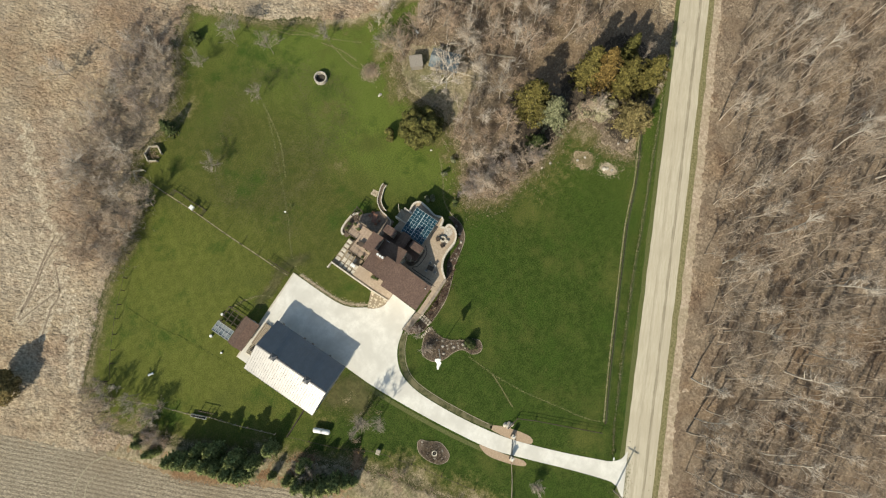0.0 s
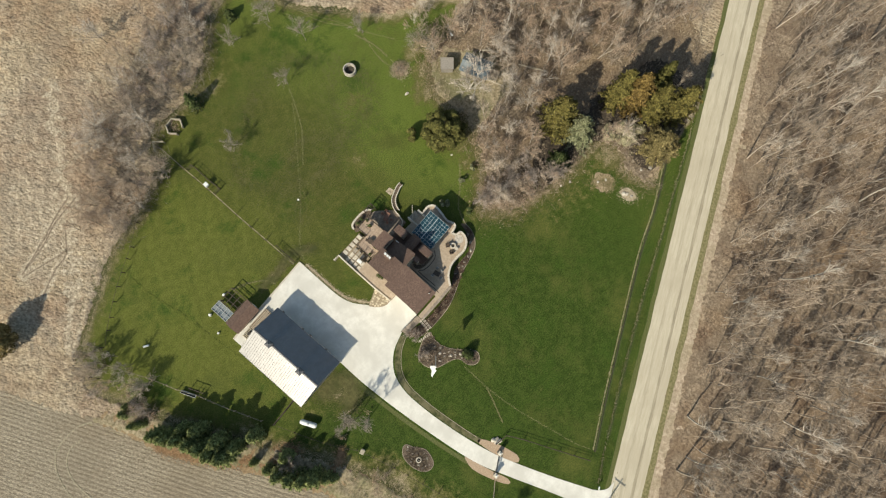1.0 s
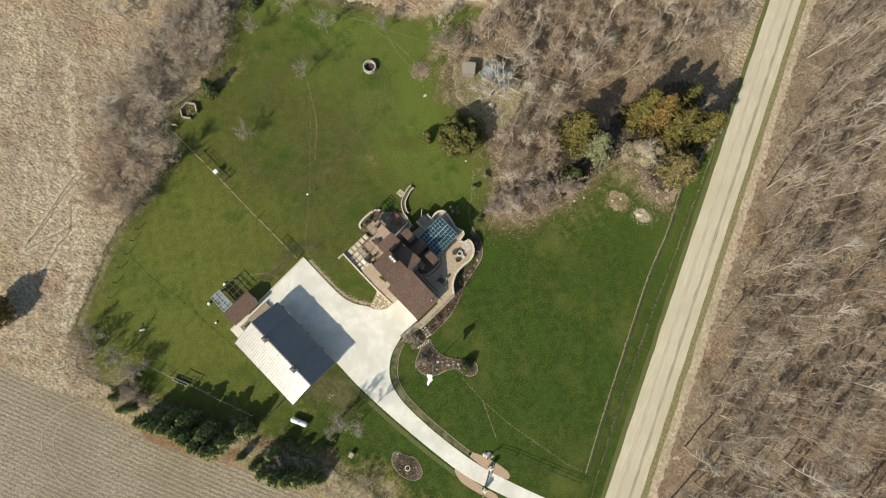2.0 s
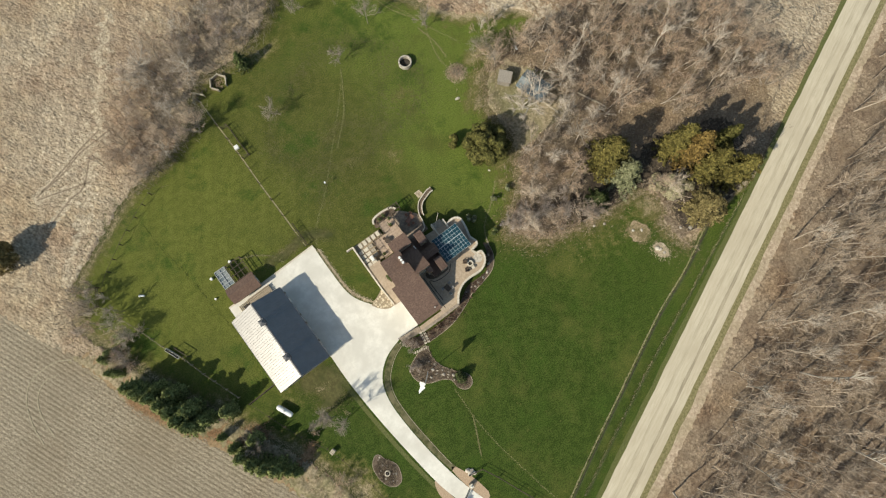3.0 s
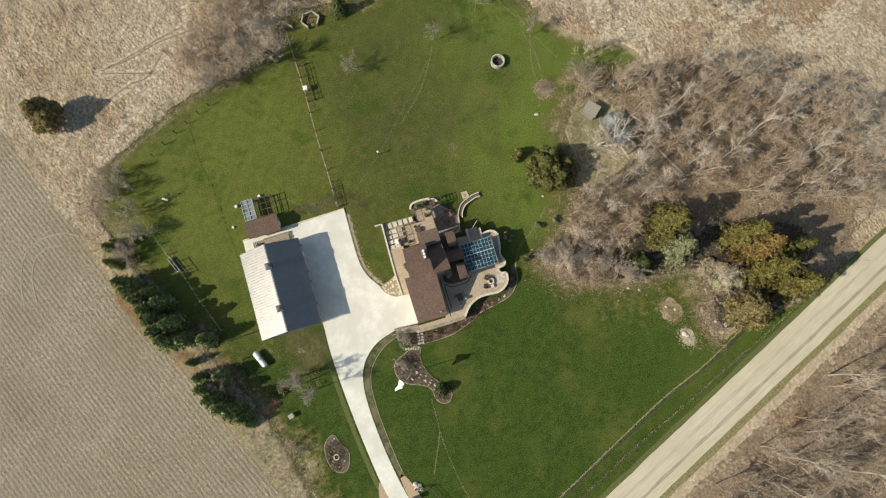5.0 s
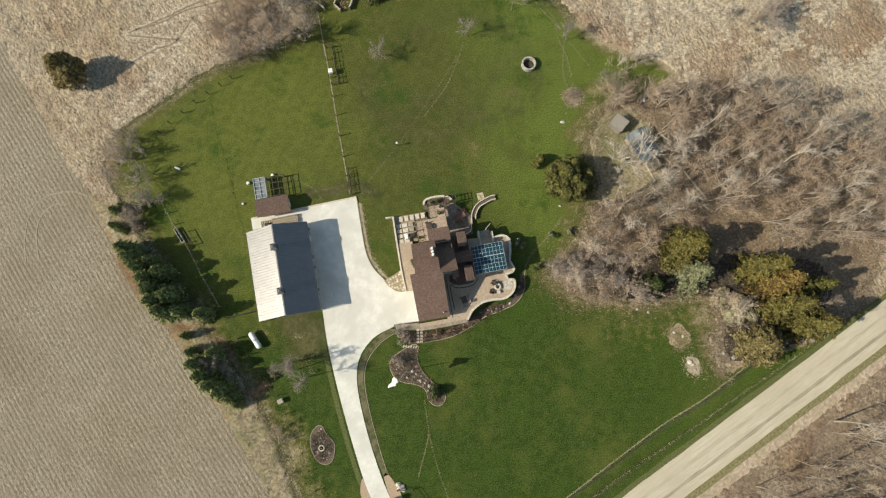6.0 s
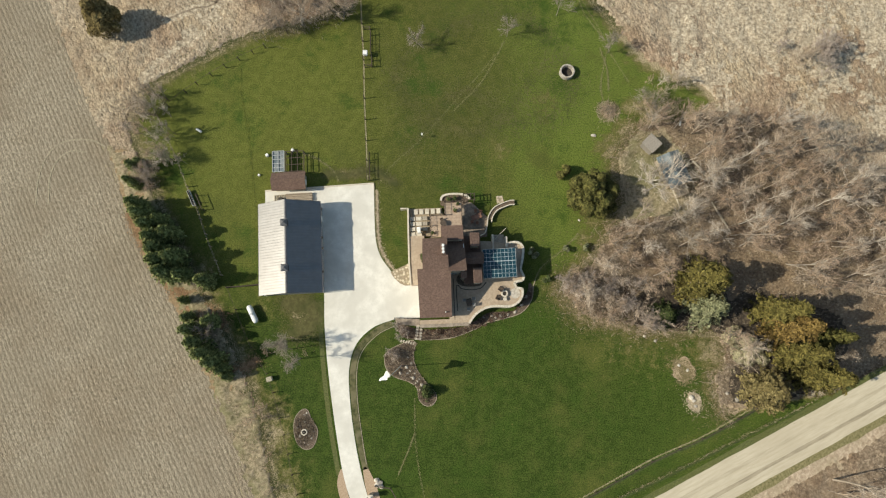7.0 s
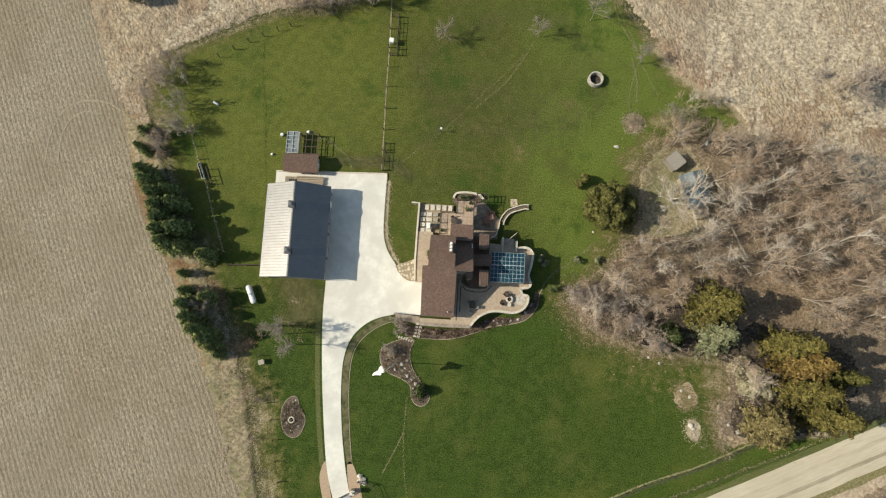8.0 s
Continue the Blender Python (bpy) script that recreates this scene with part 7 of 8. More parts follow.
rocks("boulder", [(15.6, -11.0), (16.2, -12.0), (15.4, -12.6), (16.0, -13.2), (17.0, -15.2), (17.6, -14.5), (18.3, -16.3), (16.8, -13.6), (16.6, -14.4), (17.3, -14.9), (16.2, -14.2), (18.0, -15.5), (17.7, -16.2), (15.6, -13.6), (14.4, -13.6)], "pale fieldstone in the island bed", .24, "boulder", "island bed stones")
rocks("boulder", [(-1.2, -20.6), (-1.9, -21.5), (-1.0, -21.7), (-2.2, -22.6), (-.4, -22.2), (-1.7, -23.9), (.2, -24.2), (.5, -23.2), (-.9, -25.0), (-.3, -25.3), (-1.5, -24.8), (-1.8, -22.3), (-.2, -24.0), (-.8, -20.3)], "pale fieldstone in the oval bed", .2, "boulder", "oval bed stones")
rocks("boulder", [(28.2, -4.2), (29.5, -3.9), (31, -3.9), (32.3, -3.6), (33.5, -3.2), (34.6, -2.0), (35.4, -.6), (30.2, -4.2)], "pale stone among shrubs below the wall", .2, "boulder", "wall bed stones")
rocks("boulder", [(60.8, -11.6), (62.2, -12.4), (63.0, -17.3), (63.3, -18.2), (62.6, -16.8), (47.4, 28.1), (44.6, 12.8), (55.2, -6.9), (57.0, -7.6), (68.6, -16), (70.2, -17.0)], "single pale stone on the grass", .3, "boulder", "lawn stones")
# stepping stones through the bed
for r in range(5):
    for c in range(2):
        x, y = 16.9 + c * .62 + .05 * r, -7.9 + r * .5
        alone("stepping_stone", boxes((-.24, -.18, -.02, .24, .18, .1), bevel=.02), M_STONECAP, "pale square stepping stone in the mulch", "stepping stone", "stepping stones", m=pose(x, y, .05, 0, 0, rnd.uniform(-12, 12)))
for r in range(6):
    alone("stepping_stone", boxes((-.22, -.13, -.02, .22, .13, .1), bevel=.02), M_STONECAP, "pale stepping stone across the bed", "stepping stone", "stepping stones", m=pose(14.4 + r * .42, -8.35 - .08 * r + .06 * (r % 2), .05, 0, 0, 60))

# heap of dry brush on the lawn
sr = thing("brush_heap", pose(50.1, 32.6, 0), "low heap of dry tan brushwood on the lawn", "brush pile")
rg = np.random.default_rng(5)
for nm, mt, cnt, rad, wd in (("straw", M_DRYTUFT, 760, 2.05, .024), ("brushwood", M_BRUSH, 360, 1.3, .026), ("dark_brush", M_DARKBRUSH, 160, .8, .022)):
    seg = []
    for k in range(cnt):
        a, r = rg.uniform(0, 6.28), rad * math.sqrt(rg.uniform(0, 1))
        p = np.array([r * math.cos(a), r * math.sin(a), max(.02, .55 - .26 * r + rg.normal(0, .06))])
        q = p + rg.normal(0, .38, 3) * [1, 1, .35]
        q[2] = max(.0, q[2])
        seg.append([*p, *q, wd, wd * .4])
    part(nm, fast_mesh(nm, *sticks(seg, 3), mt), mt, sr)


def hex_planter():
    o = thing("hexagonal_pen", pose(10.2, 55.8, 0, 0, 0, 8), "weathered hexagonal timber surround with brush inside", "timber surround")
    n = 6
    P = [Vector((1.75 * math.cos(k * math.tau / n), 1.6 * math.sin(k * math.tau / n), 0)) for k in range(n)]
    for k in range(n):
        a, b = P[k], P[(k + 1) % n]
        part("post", boxes((a.x - .1, a.y - .1, 0, a.x + .1, a.y + .1, 1.1)), M_PALEWOOD, o)
        if k != 4:
            part("panel", ribbon(bmesh.new(), [(a.x, a.y), (b.x, b.y)], .08, .05, .8), M_WOOD, o)
            part("cap_rail", ribbon(bmesh.new(), [(a.x, a.y), (b.x, b.y)], .2, .82, .9), M_PALEWOOD, o)
    rg = np.random.default_rng(6)
    seg = [[*(p := np.array([*rg.normal(0, .6, 2), rg.uniform(0, .5)])), *(p + rg.normal(0, .4, 3)), .03, .012] for _ in range(90)]
    part("brush", fast_mesh("brush", *sticks(seg, 3), M_BRUSH), M_BRUSH, o)


hex_planter()


def propane_tank():
    o = thing("propane_tank", pose(-10.5, -4.3, 0, 0, 0, -62), "long white propane tank on legs in the grass", "tank")
    bm = bmesh.new()
    prof = [(-1.62, .02), (-1.6, .2), (-1.5, .36), (-1.34, .45), (-1.15, .48), (1.15, .48), (1.34, .45), (1.5, .36), (1.6, .2), (1.62, .02)]
    n = 20
    rings = [[bm.verts.new((x, r * math.cos(k * math.tau / n), .85 + r * math.sin(k * math.tau / n))) for k in range(n)] for x, r in prof]
    for a, b in zip(rings[:-1], rings[1:]):
        for k in range(n):
            bm.faces.new((a[k], a[(k + 1) % n], b[(k + 1) % n], b[k]))
    bm.faces.new(rings[0])
    bm.faces.new(rings[-1][::-1])
    for f in bm.faces:
        f.smooth = True
    part("vessel", bm, M_TANK, o)
    part("dome", tube(bmesh.new(), (0, 0, 1.28), (0, 0, 1.48), .2, .18, 14), M_GALV, o, "grey valve dome")
    for x in (-.9, .9):
        part("leg", boxes((x - .08, -.35, 0, x + .08, .35, .5)), M_GALV, o)


propane_tank()
ub = thing("utility_box", pose(-7.1, -14.9, 0, 0, 0, 20), "pale green utility cabinet in the grass", "utility box")
part("cabinet", boxes((-.4, -.35, 0, .4, .35, .85), bevel=.03), M_STONECAP, ub)
part("lid", boxes((-.44, -.39, .85, .44, .39, .92), bevel=.02), M_PALEWOOD, ub)
tr = thing("water_trough", pose(-22.4, 15.4, 0, 0, 0, -64), "long grey metal trough by the fence", "trough")
part("basin", boxes((-1.5, -.28, .25, 1.5, .28, .75), bevel=.05), M_GALV, tr)
part("water", boxes((-1.4, -.2, .751, 1.4, .2, .756)), M_WATER, tr)
for x in (-1.3, 1.3):
    part("leg", boxes((x - .05, -.25, 0, x + .05, .25, .25)), M_POST, tr)
bench = thing("hay_rack", pose(-21.4, 14.4, 0, 0, 0, -64), "dark open timber rack beside the trough", "rack")
for x in (-1.4, 0, 1.4):
    part("post", boxes((x - .05, .6, 0, x + .05, .7, 1.3)), M_POST, bench)
part("rail", boxes((-1.5, .6, 1.25, 1.5, .7, 1.35)), M_POST, bench)
for x, y, s, lab in ((-22.2, 27.7, .4, "white tub lying in the paddock"), (62.8, 30.6, .4, "white barrel at the wood's edge")):
    bm = tube(bmesh.new(), (-.5, 0, .2), (.5, 0, .2), .2, .2, 12)
    alone("tub", bm, M_WHITE, lab, "barrel", m=pose(x, y, 0, 0, 0, -30 if x < 0 else 80))
bp = thing("birdhouse", pose(17.15, 27.2, 0), "white birdhouse on a post in the lawn", "birdhouse")
part("post", tube(bmesh.new(), (0, 0, -.2), (0, 0, 1.5), .05, n=6), M_POST, bp)
part("house", boxes((-.12, -.12, 1.5, .12, .12, 1.8), bevel=.02), M_STONECAP, bp)
part("roof", boxes((-.16, -.16, 1.8, .16, .16, 1.85)), M_WHITE, bp)

# leaning flagpole in the island bed
fp = thing("flagpole", pose(14.5, -12.4, 0), "tall leaning white pole with a limp white flag", "flagpole")
FTOP = Vector((-1.0, -1.1, 9.8))
part("pole", tube(bmesh.new(), (0, 0, 0), tuple(FTOP), .075, .045, 10), M_WHITE, fp)
part("finial", tube(bmesh.new(), tuple(FTOP), tuple(FTOP + Vector((0, 0, .18))), .09, .02, 8), M_GALV, fp)
fl = bmesh.new()
rows = []
for i in range(11):
    f = i / 10
    base = FTOP * (.985 - .13 * f)
    rows.append([fl.verts.new(base + Vector((-.15 * j * (.6 + f * .6), -.19 * j * (.5 + f * .7), -.03 * j - .25 * f)) + Vector((-.75 * f, .55 * f, 0)) + Vector((.10, -.04, .03)) * math.sin(j * 1.4 + i * .35)) for j in range(8)])
for a, b in zip(rows[:-1], rows[1:]):
    for j in range(7):
        fl.faces.new((a[j], a[j + 1], b[j + 1], b[j]))
part("flag", fl, M_WHITE, fp, "limp folded cloth flag")
# fountain in the oval bed
ft = thing("fountain", pose(-1.0, -23.3, .05), "round stone-rimmed fountain basin in the oval bed", "fountain")
for k in range(14):
    a0, a1 = k * math.tau / 14 + .03, (k + 1) * math.tau / 14 - .03
    part("rim_stone", prism(bmesh.new(), [(r * math.cos(a), r * math.sin(a)) for r, a in ((.52, a0), (.52, a1), (.34, a1), (.34, a0))], 0, .4), M_STONECAP, ft)
part("water", tube(bmesh.new(), (0, 0, 0), (0, 0, .22), .345, .345, 16), M_WATER, ft, "dark still water")
part("column", tube(bmesh.new(), (0, 0, .2), (0, 0, .75), .08, .06, 8), M_WALLSTONE, ft)


# ---- gate ----
def build_gate():
    g = thing("drive_gate", Matrix.Identity(4), "dark metal drive gate between pale stone pillars", "gate")
    a, b = Vector((10.3, -32.9, 0)), Vector((7.0, -35.0, 0))
    for p in (a, b):
        pl = part("pillar", boxes((p.x - .3, p.y - .3, 0, p.x + .3, p.y + .3, 1.6), bevel=.02), M_WALLSTONE, g)
        part("pillar_cap", boxes((p.x - .38, p.y - .38, 1.6, p.x + .38, p.y + .38, 1.72), bevel=.02), M_STONECAP, pl)
        part("lamp", boxes((p.x - .12, p.y - .12, 1.72, p.x + .12, p.y + .12, 2.1), bevel=.02), M_WHITE, pl)
    for s, e in ((.1, .49), (.51, .9)):
        p, q = a.lerp(b, s), a.lerp(b, e)
        lf = part("gate_leaf", tube(bmesh.new(), p + Vector((0, 0, 1.4)), q + Vector((0, 0, 1.4)), .05, n=6), M_RUBBER, g)
        part("bottom_rail", tube(bmesh.new(), p + Vector((0, 0, .25)), q + Vector((0, 0, .25)), .04, n=6), M_RUBBER, lf)
        for k in range(9):
            c = p.lerp(q, k / 8)
            part("bar", tube(bmesh.new(), c + Vector((0, 0, .25)), c + Vector((0, 0, 1.4)), .025, n=5), M_RUBBER, lf)


build_gate()
rocks("boulder", [(11.4, -31.2), (11.8, -31.6), (11.1, -30.7)], "pale boulder beside the gate", .5, "boulder", "gate boulders")


def utility_pole(x, y, a):
    o = thing("utility_pole", pose(x, y, 0, 0, 0, a), "weathered wooden utility pole with crossarm", "utility pole", "utility poles")
    part("pole", tube(bmesh.new(), (0, 0, -.4), (0, 0, 7.2), .15, .1, 10), M_WOOD, o)
    arm = part("crossarm", boxes((-1.1, -.06, 6.5, 1.1, .06, 6.65)), M_WOOD, o)
    for sx in (-1.0, -.35, .35, 1.0):
        part("insulator", tube(bmesh.new(), (sx, 0, 6.65), (sx, 0, 6.82), .05, .04, 8), M_GALV, arm)
    return o


utility_pole(13.8, -53.5, 100)
mb = thing("mailbox", pose(18.4, -49.9, 0, 0, 0, 117), "white mailbox on a post by the road", "mailbox")
part("post", boxes((-.05, -.05, -.2, .05, .05, 1.0)), M_POST, mb)
bm = boxes((-.12, -.3, 1.0, .12, .3, 1.25), bevel=.06)
part("box", bm, M_WHITE, mb)


# ---- old shed among the trees ----
def old_sheds():
    o = thing("old_shed", pose(60.6, 21.6, 0, 0, 0, -68), "old shed with rusty blue metal roof", "shed")
    part("wall", boxes((-2.6, -1.8, 0, 2.6, 1.8, 2.2)), M_WOOD, o)
    part("roof_slope", roof_with_ribs(bmesh.new(), (-2.9, -2.05, 2.15), (2.9, -2.05, 2.15), (2.9, 0, 3.0), (-2.9, 0, 3.0), .05, .6), M_TARP, o)
    part("roof_slope", roof_with_ribs(bmesh.new(), (2.9, 2.05, 2.15), (-2.9, 2.05, 2.15), (-2.9, 0, 3.0), (2.9, 0, 3.0), .05, .6), M_TARP, o)
    for x in (-2.58, 2.58):
        g = bmesh.new()
        g.faces.new([g.verts.new(p) for p in ((x, -1.8, 2.2), (x, 1.8, 2.2), (x, 0, 2.9))])
        part("gable", g, M_WOOD, o)
    part("door", boxes((2.6, -.45, .05, 2.66, .45, 1.95)), M_POST, o)
    c = thing("small_shed", pose(57.0, 26.2, 0, 0, 0, -45), "small shed with grey-brown flat roof", "shed")
    part("wall", boxes((-1.15, -1.0, 0, 1.15, 1.0, 1.9)), M_GREYWOOD, c)
    part("roof", slab(bmesh.new(), [(-1.3, -1.15, 1.95), (1.3, -1.15, 1.95), (1.3, 1.15, 2.3), (-1.3, 1.15, 2.3)], .1), M_GREYWOOD, c)
    l = thing("lean_to", pose(61.9, 18.0, 0, 0, 0, -68), "small open lean-to roofed with weathered grey boards", "shed")
    for k in range(6):
        part("roof_board", boxes((-.95, -1.1 + k * .36, 1.7 + .02 * (k % 2), .95, -.77 + k * .36, 1.76 + .02 * (k % 2))), M_WOOD, l)
    for x in (-.85, .85):
        for y in (-1.0, .95):
            part("post", boxes((x - .06, y - .06, 0, x + .06, y + .06, 1.71)), M_WOOD, l)
    for k, (x, y, a) in enumerate(((66.1, 22.3, -45), (67.5, 20.9, -45), (61.5, 17.0, -70), (68.6, 14.6, -62), (69.6, 13.0, -62))):
        alone("plank", boxes((-2.0, -.12, 0, 2.0, .12, .09)), M_PALEWOOD, "pale weathered plank lying by the shed", "plank", "planks by the shed", m=pose(x, y, .18, 0, 0, a))


old_sheds()


# ---- grasses ----
def tufts(name, pts, h, material, label, blades=7, seed=1):
    rg = np.random.default_rng(seed)
    pts = np.asarray(pts, float)
    P = np.repeat(pts, blades, 0)
    a = rg.uniform(0, math.tau, len(P))
    hh = h * rg.uniform(.5, 1.3, len(P))
    ln = hh * rg.uniform(.3, 1.0, len(P))
    tip = np.c_[P[:, 0] + ln * np.cos(a), P[:, 1] + ln * np.sin(a), hh]
    w = (.018 + .03 * rg.random(len(P)))
    sx, sy = -np.sin(a) * w, np.cos(a) * w
    V = np.stack([np.c_[P[:, 0] - sx, P[:, 1] - sy, np.full(len(P), -.03)], np.c_[P[:, 0] + sx, P[:, 1] + sy, np.full(len(P), -.03)], tip], 1).reshape(-1, 3)
    F = np.arange(len(P))[:, None] * 3 + np.array([[0, 1, 2]])
    ob = new(name, fast_mesh(name, V, F, material))
    return tagged(ob, label, "grass", kind="stuff")


def meadow_points(n, seed):
    rg = np.random.default_rng(seed)
    x, y = rg.uniform(-60, 125, n), rg.uniform(-62, 100, n)
    perp = -(x - ROAD_O[0]) * RS + (y - ROAD_O[1]) * RC
    keep = ~(inside(x, y, LAWN) | inside(x, y, FIELD)) & (perp > 7.5)
    return np.c_[x, y][keep]


tufts("meadow_grass", meadow_points(26000, 1), .5, M_DRYTUFT, "clumps of tall dry tan grass in the meadow", 4, 2)


def leaves(name, line, n, spread, label, material, size=.12, seed=1, z=.02):
    """Leaves blown out from a line over the turf, thinning with distance."""
    rg = np.random.default_rng(seed)
    c = np.array(curve_pts(line, .5))
    i = rg.integers(0, len(c) - 1, n)
    p = c[i] + (c[i + 1] - c[i]) * rg.random((n, 1)) + rg.normal(0, 1, (n, 2)) * (spread * rg.uniform(.2, 1.0, n) ** 1.5)[:, None]
    p = p[~inside(p[:, 0], p[:, 1], DRIVE)]
    n = len(p)
    a, s = rg.uniform(0, math.tau, n), size * rg.uniform(.5, 1.6, n)
    u, v = np.c_[np.cos(a), np.sin(a)] * s[:, None], np.c_[-np.sin(a), np.cos(a)] * (s * .6)[:, None]
    h = z + rg.uniform(0, .05, n)
    V = np.stack([np.c_[p - u - v, h], np.c_[p + u - v, h + rg.uniform(-.01, .05, n)], np.c_[p + u + v, h], np.c_[p - u + v, h + rg.uniform(0, .05, n)]], 1).reshape(-1, 3)
    ob = new(name, fast_mesh(name, V, np.arange(n)[:, None] * 4 + np.array([[0, 1, 2, 3]]), material))
    return tagged(ob, label, "leaves", kind="stuff")


EDGE = PATCH[12:] + PATCH[:2]
leaves("fallen_leaves", EDGE, 16000, 2.0, "brown leaves thinning out over the lawn's edge", M_LEAVES, .05, 4)
leaves("thin_turf", EDGE, 14000, 4.0, "thin yellowing turf near the wood", M_WORN, .07, 14)
leaves("blown_grass", LAWN[:16], 20000, 2.0, "dry grass blown over the lawn's edge", M_WORN, .06, 5)
leaves("blown_grass", [LAWN[-1]] + LAWN[::-1][:14], 20000, 2.2, "dry grass blown over the yard's margin", M_WORN, .06, 6)
leaves("loose_leaves", [(60, -11), (62.5, -13), (61, -14)], 2500, 1.0, "loose dry leaves round a mound", M_LEAVES, .06, 21)
leaves("loose_leaves", [(62.6, -16.5), (63.4, -18.6)], 1800, .9, "loose dry leaves round a mound", M_DRYTUFT, .05, 22)
# worn trails in the turf
for k, (ln, w) in enumerate((([(37.0, 2.6), (37.8, 4.2), (39.2, 5.6), (41.5, 7.4), (44.5, 10.5)], .3), ([(9.5, 18.2), (12, 22), (17, 27), (22, 33), (27, 39), (30, 43)], .3), ([(16.9, -17.7), (17.1, -23.7), (18.1, -30.2), (19.6, -36.0), (21.0, -41.3), (22.4, -44.6)], .25), ([(17.0, -23.2), (16.1, -25.8), (14.5, -29.8)], .15), ([(2.8, 18.9), (1.9, 20.7), (-.7, 22.7), (-3.8, 24.0)], .3), ([(31.6, 45.7), (30.1, 42.5), (27.3, 37.5), (22.7, 32.3)], .25), ([(43.5, 58.5), (45.7, 54.3), (48.7, 48.7), (50.8, 43.7), (54.0, 38.2)], .3), ([(48.9, 44.8), (50.1, 40.5), (50.3, 36.6)], .3), ([(50, 46), (46, 52), (44, 60)], .25), ([(52.5, 31), (49, 36), (50.5, 46)], .25))):
    leaves("worn_trail", ln, 900, w * .7, "thin pale trail worn in the lawn", M_TRAIL, .035, 50 + k, .004)
leaves("bleached_litter", [(9.45, 17.5), (9.75, 13), (10.1, 8.8), (10.9, 6.4), (12.3, 4.3), (13.7, 2.7)], 2600, .32, "bleached dry litter along the yard edge", M_DRYTUFT, .045, 61, .035)
# fallen needles on the field margin and between the pines
leaves("fallen_needles", [(-33.0, 12.5), (-31.0, 9.0), (-28.5, 4.8), (-25.2, .6), (-23.6, -1.2)], 5200, .75, "rust-coloured needles blown onto the field margin", M_RUST, .07, 81, .045)
leaves("fallen_needles", [(-23.4, -.6), (-20.6, -3.6), (-17.2, -4.6), (-15.5, -6.2)], 5200, 1.0, "rust-coloured needles between the pines", M_RUST, .07, 82, .045)
leaves("fallen_needles", [(-14.6, -13.8), (-11.4, -13.2), (-9.6, -11.8)], 2200, .8, "rust-coloured needles at the end of the pine row", M_RUST, .07, 83, .045)
# thatch beside the barn
leaves("dry_thatch", [(-5.5, -2.2), (-1, -3.0), (-1.0, -6.0), (-4, -7.5)], 12000, 1.6, "dry thatch in the turf beside the barn", M_WORN, .07, 7)
leaves("dry_thatch", [(14, 24), (24, 36), (34, 30), (44, 36), (36, 50), (22, 48), (12, 38), (26, 28), (40, 42)], 16000, 5.0, "scattered dry thatch in the turf", M_WORN, .06, 17)
leaves("dry_thatch", [(0, 20.5), (4, 20.0), (8.5, 21), (13, 18.5)], 5000, .9, "dry thatch in the turf beside the yard", M_WORN, .06, 8)


def line_points(line, n, spread, seed):
    rg = np.random.default_rng(seed)
    c = np.array(curve_pts(line, .1))
    return c[rg.integers(0, len(c), n)] + rg.normal(0, spread, (n, 2))


tufts("rank_trail", line_points([(-15.6, 39.5), (-15.1, 34.1), (-13.9, 29.4), (-12.9, 24.0), (-12.0, 18.3), (-11.2, 13.0)], 260, .16, 31), .1, M_GRASS, "dark rank grass along a trail in the paddock", 6, 33)
FRONT = [(22.6, -45.0), (30, -40.7), (40.2, -35.1), (55.6, -26.8), (64, -23.1), (73.2, -18.1)]
DITCH = [(18.8, -49.6), (26.4, -45.2), (37.6, -39.2), (49.5, -33.1), (56.2, -30.0), (63.7, -26.4), (72.3, -22.2), (81.0, -18.0), (90, -13)]
leaves("fence_straw", FRONT, 2600, .11, "bleached straw along the road fence", M_STRAWLINE, .05, 71, .01)
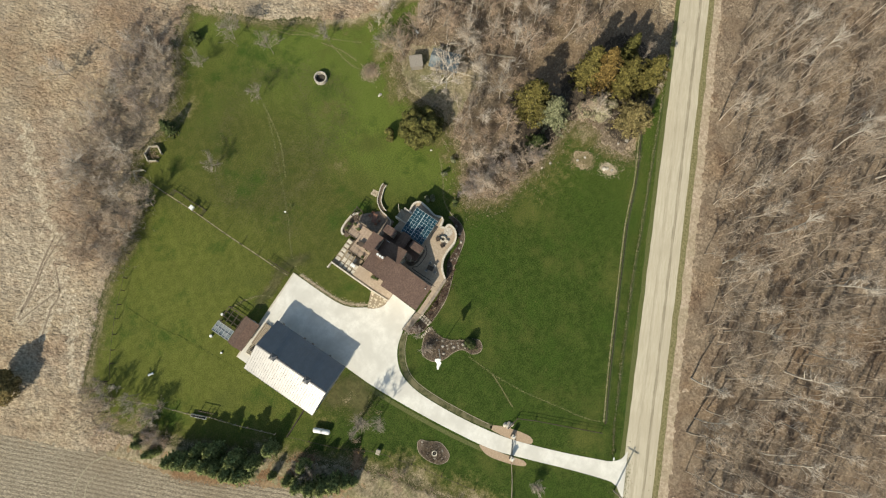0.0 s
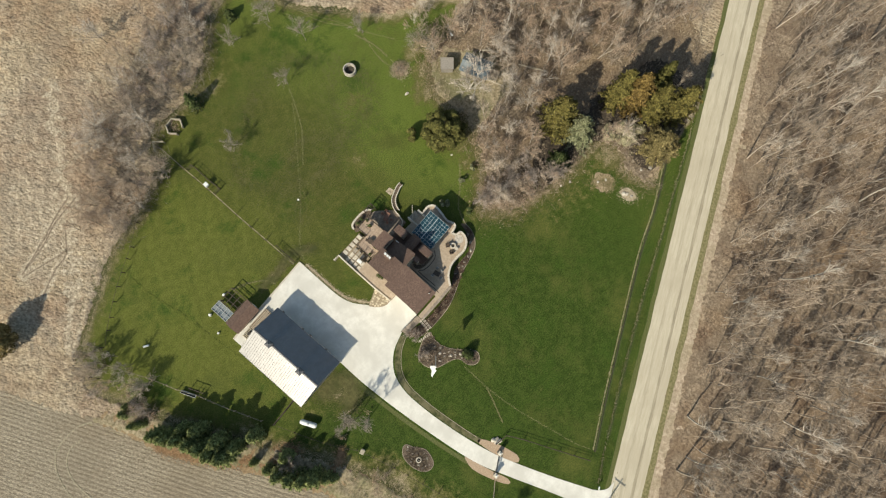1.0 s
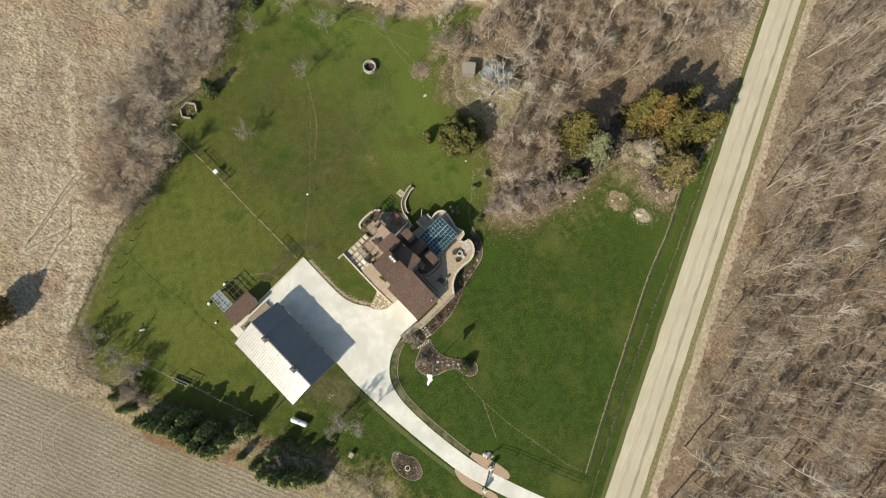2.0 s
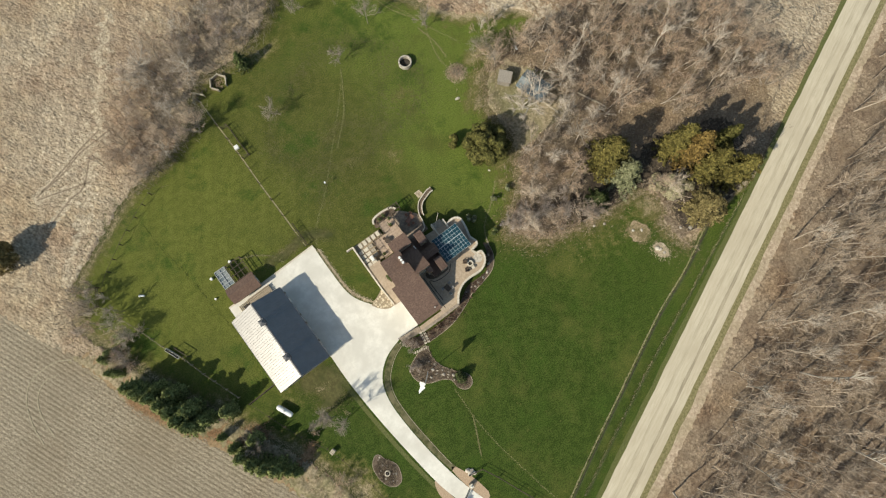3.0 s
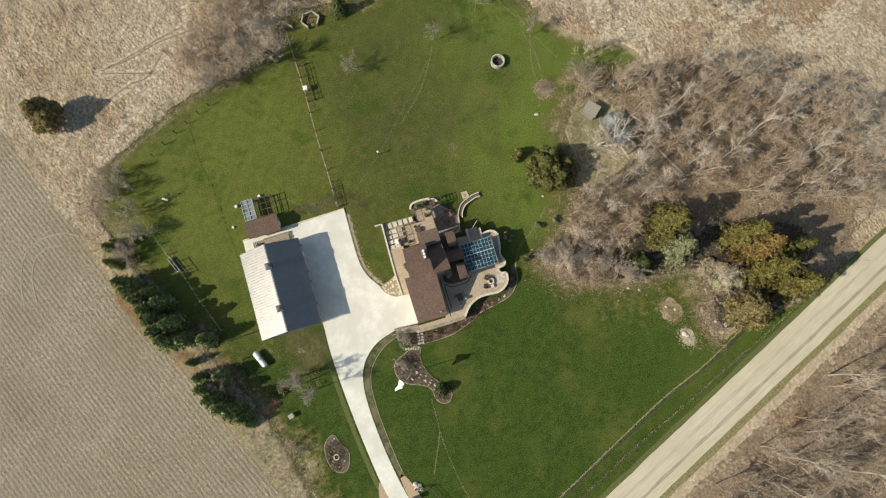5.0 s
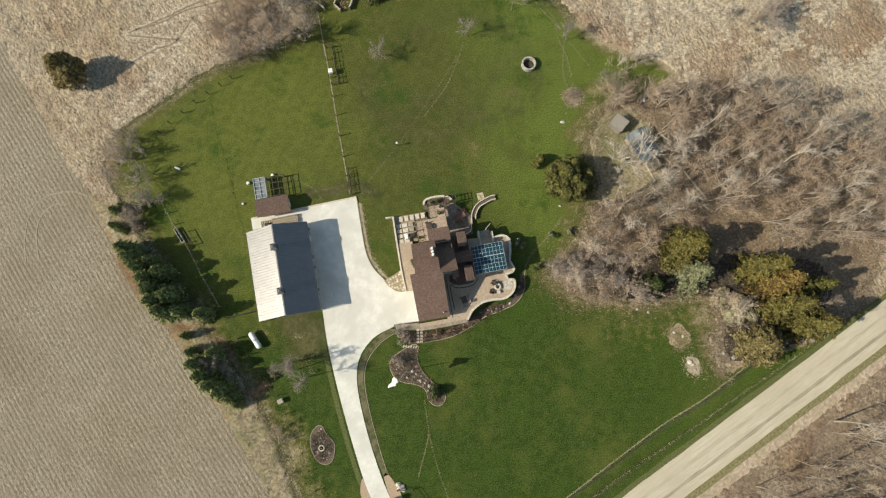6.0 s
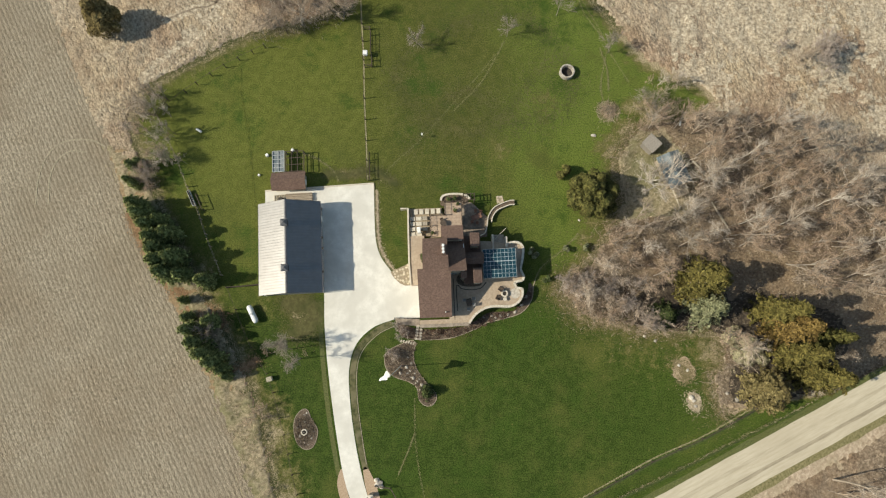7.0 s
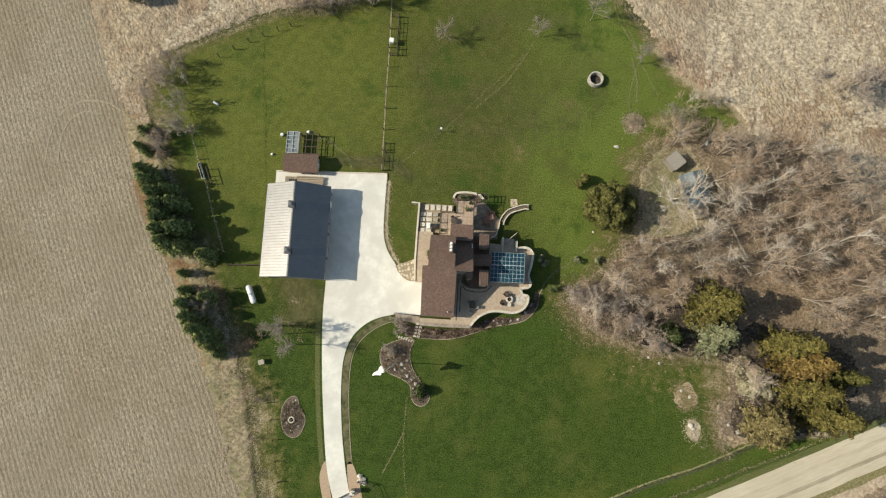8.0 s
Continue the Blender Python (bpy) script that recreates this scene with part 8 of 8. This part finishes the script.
alone("ditch", ribbon(bmesh.new(), curve_pts([(x + .25, y - .48) for x, y in FRONT], .7), .55, -.05, .012), M_DARKTURF, "dark green strip beside the road fence", "grass strip", kind="structure")
tufts("fence_grass", line_points(FRONT, 140, .09, 1), .12, M_DRYTUFT, "dry grass along the road fence", 5, 11)
alone("ditch", ribbon(bmesh.new(), curve_pts([(x + .12, y - .3) for x, y in DITCH[1:8]], .7), .38, -.05, .012), M_DARKTURF, "dark green strip along the roadside ditch", "grass strip", kind="structure")
tufts("ditch_grass", line_points(DITCH, 1000, .12, 3), .15, M_DRYTUFT, "bleached grass in the roadside ditch", 5, 13)
tufts("ditch_grass", line_points(DITCH, 3000, .5, 4), .14, M_GRASS, "rank green grass in the roadside ditch", 5, 14)


def bed_points(poly, n, seed):
    rg = np.random.default_rng(seed)
    q = np.array(poly)
    p = rg.uniform(q.min(0), q.max(0), (n, 2))
    return p[inside(p[:, 0], p[:, 1], poly)]


for k, (poly, n) in enumerate((([(14.9, -8.6), (12.4, -9.9), (11.7, -11.4), (12.2, -13.2), (13.6, -14.3), (15.8, -15.0), (17.2, -16.0), (17.6, -17.8), (19.8, -18.7), (20.1, -16.4), (17.4, -13.4), (16.6, -11.6), (16.9, -8.6)], 1100),
                               ([(13.6, -5.4), (17.5, -6.4), (22, -6.2), (25.3, -5.6), (29, -3.4), (33.2, -3.0), (35.6, .4), (36.5, 1.2), (36.3, -1.0), (31.6, -4.3), (26.6, -6.2), (22.5, -7.7), (17.4, -8.1), (14.6, -7.6)], 2600),
                               ([(-1.2, -20.2), (-2.3, -21.2), (-2.6, -22.9), (-2.0, -25.2), (-1.1, -25.8), (.8, -23.7), (.5, -21.6)], 420))):
    tufts("dry_perennials", bed_points(poly, n, 20 + k), .42, (M_DEADSTEM, M_REDBRUSH, M_DEADSTEM)[k], "dry brown perennials in a mulched bed", 9, 30 + k)
    tufts("dry_perennials", bed_points(poly, n // 8, 25 + k), .35, M_DRYTUFT, "bleached dry perennials in a mulched bed", 5, 40 + k)
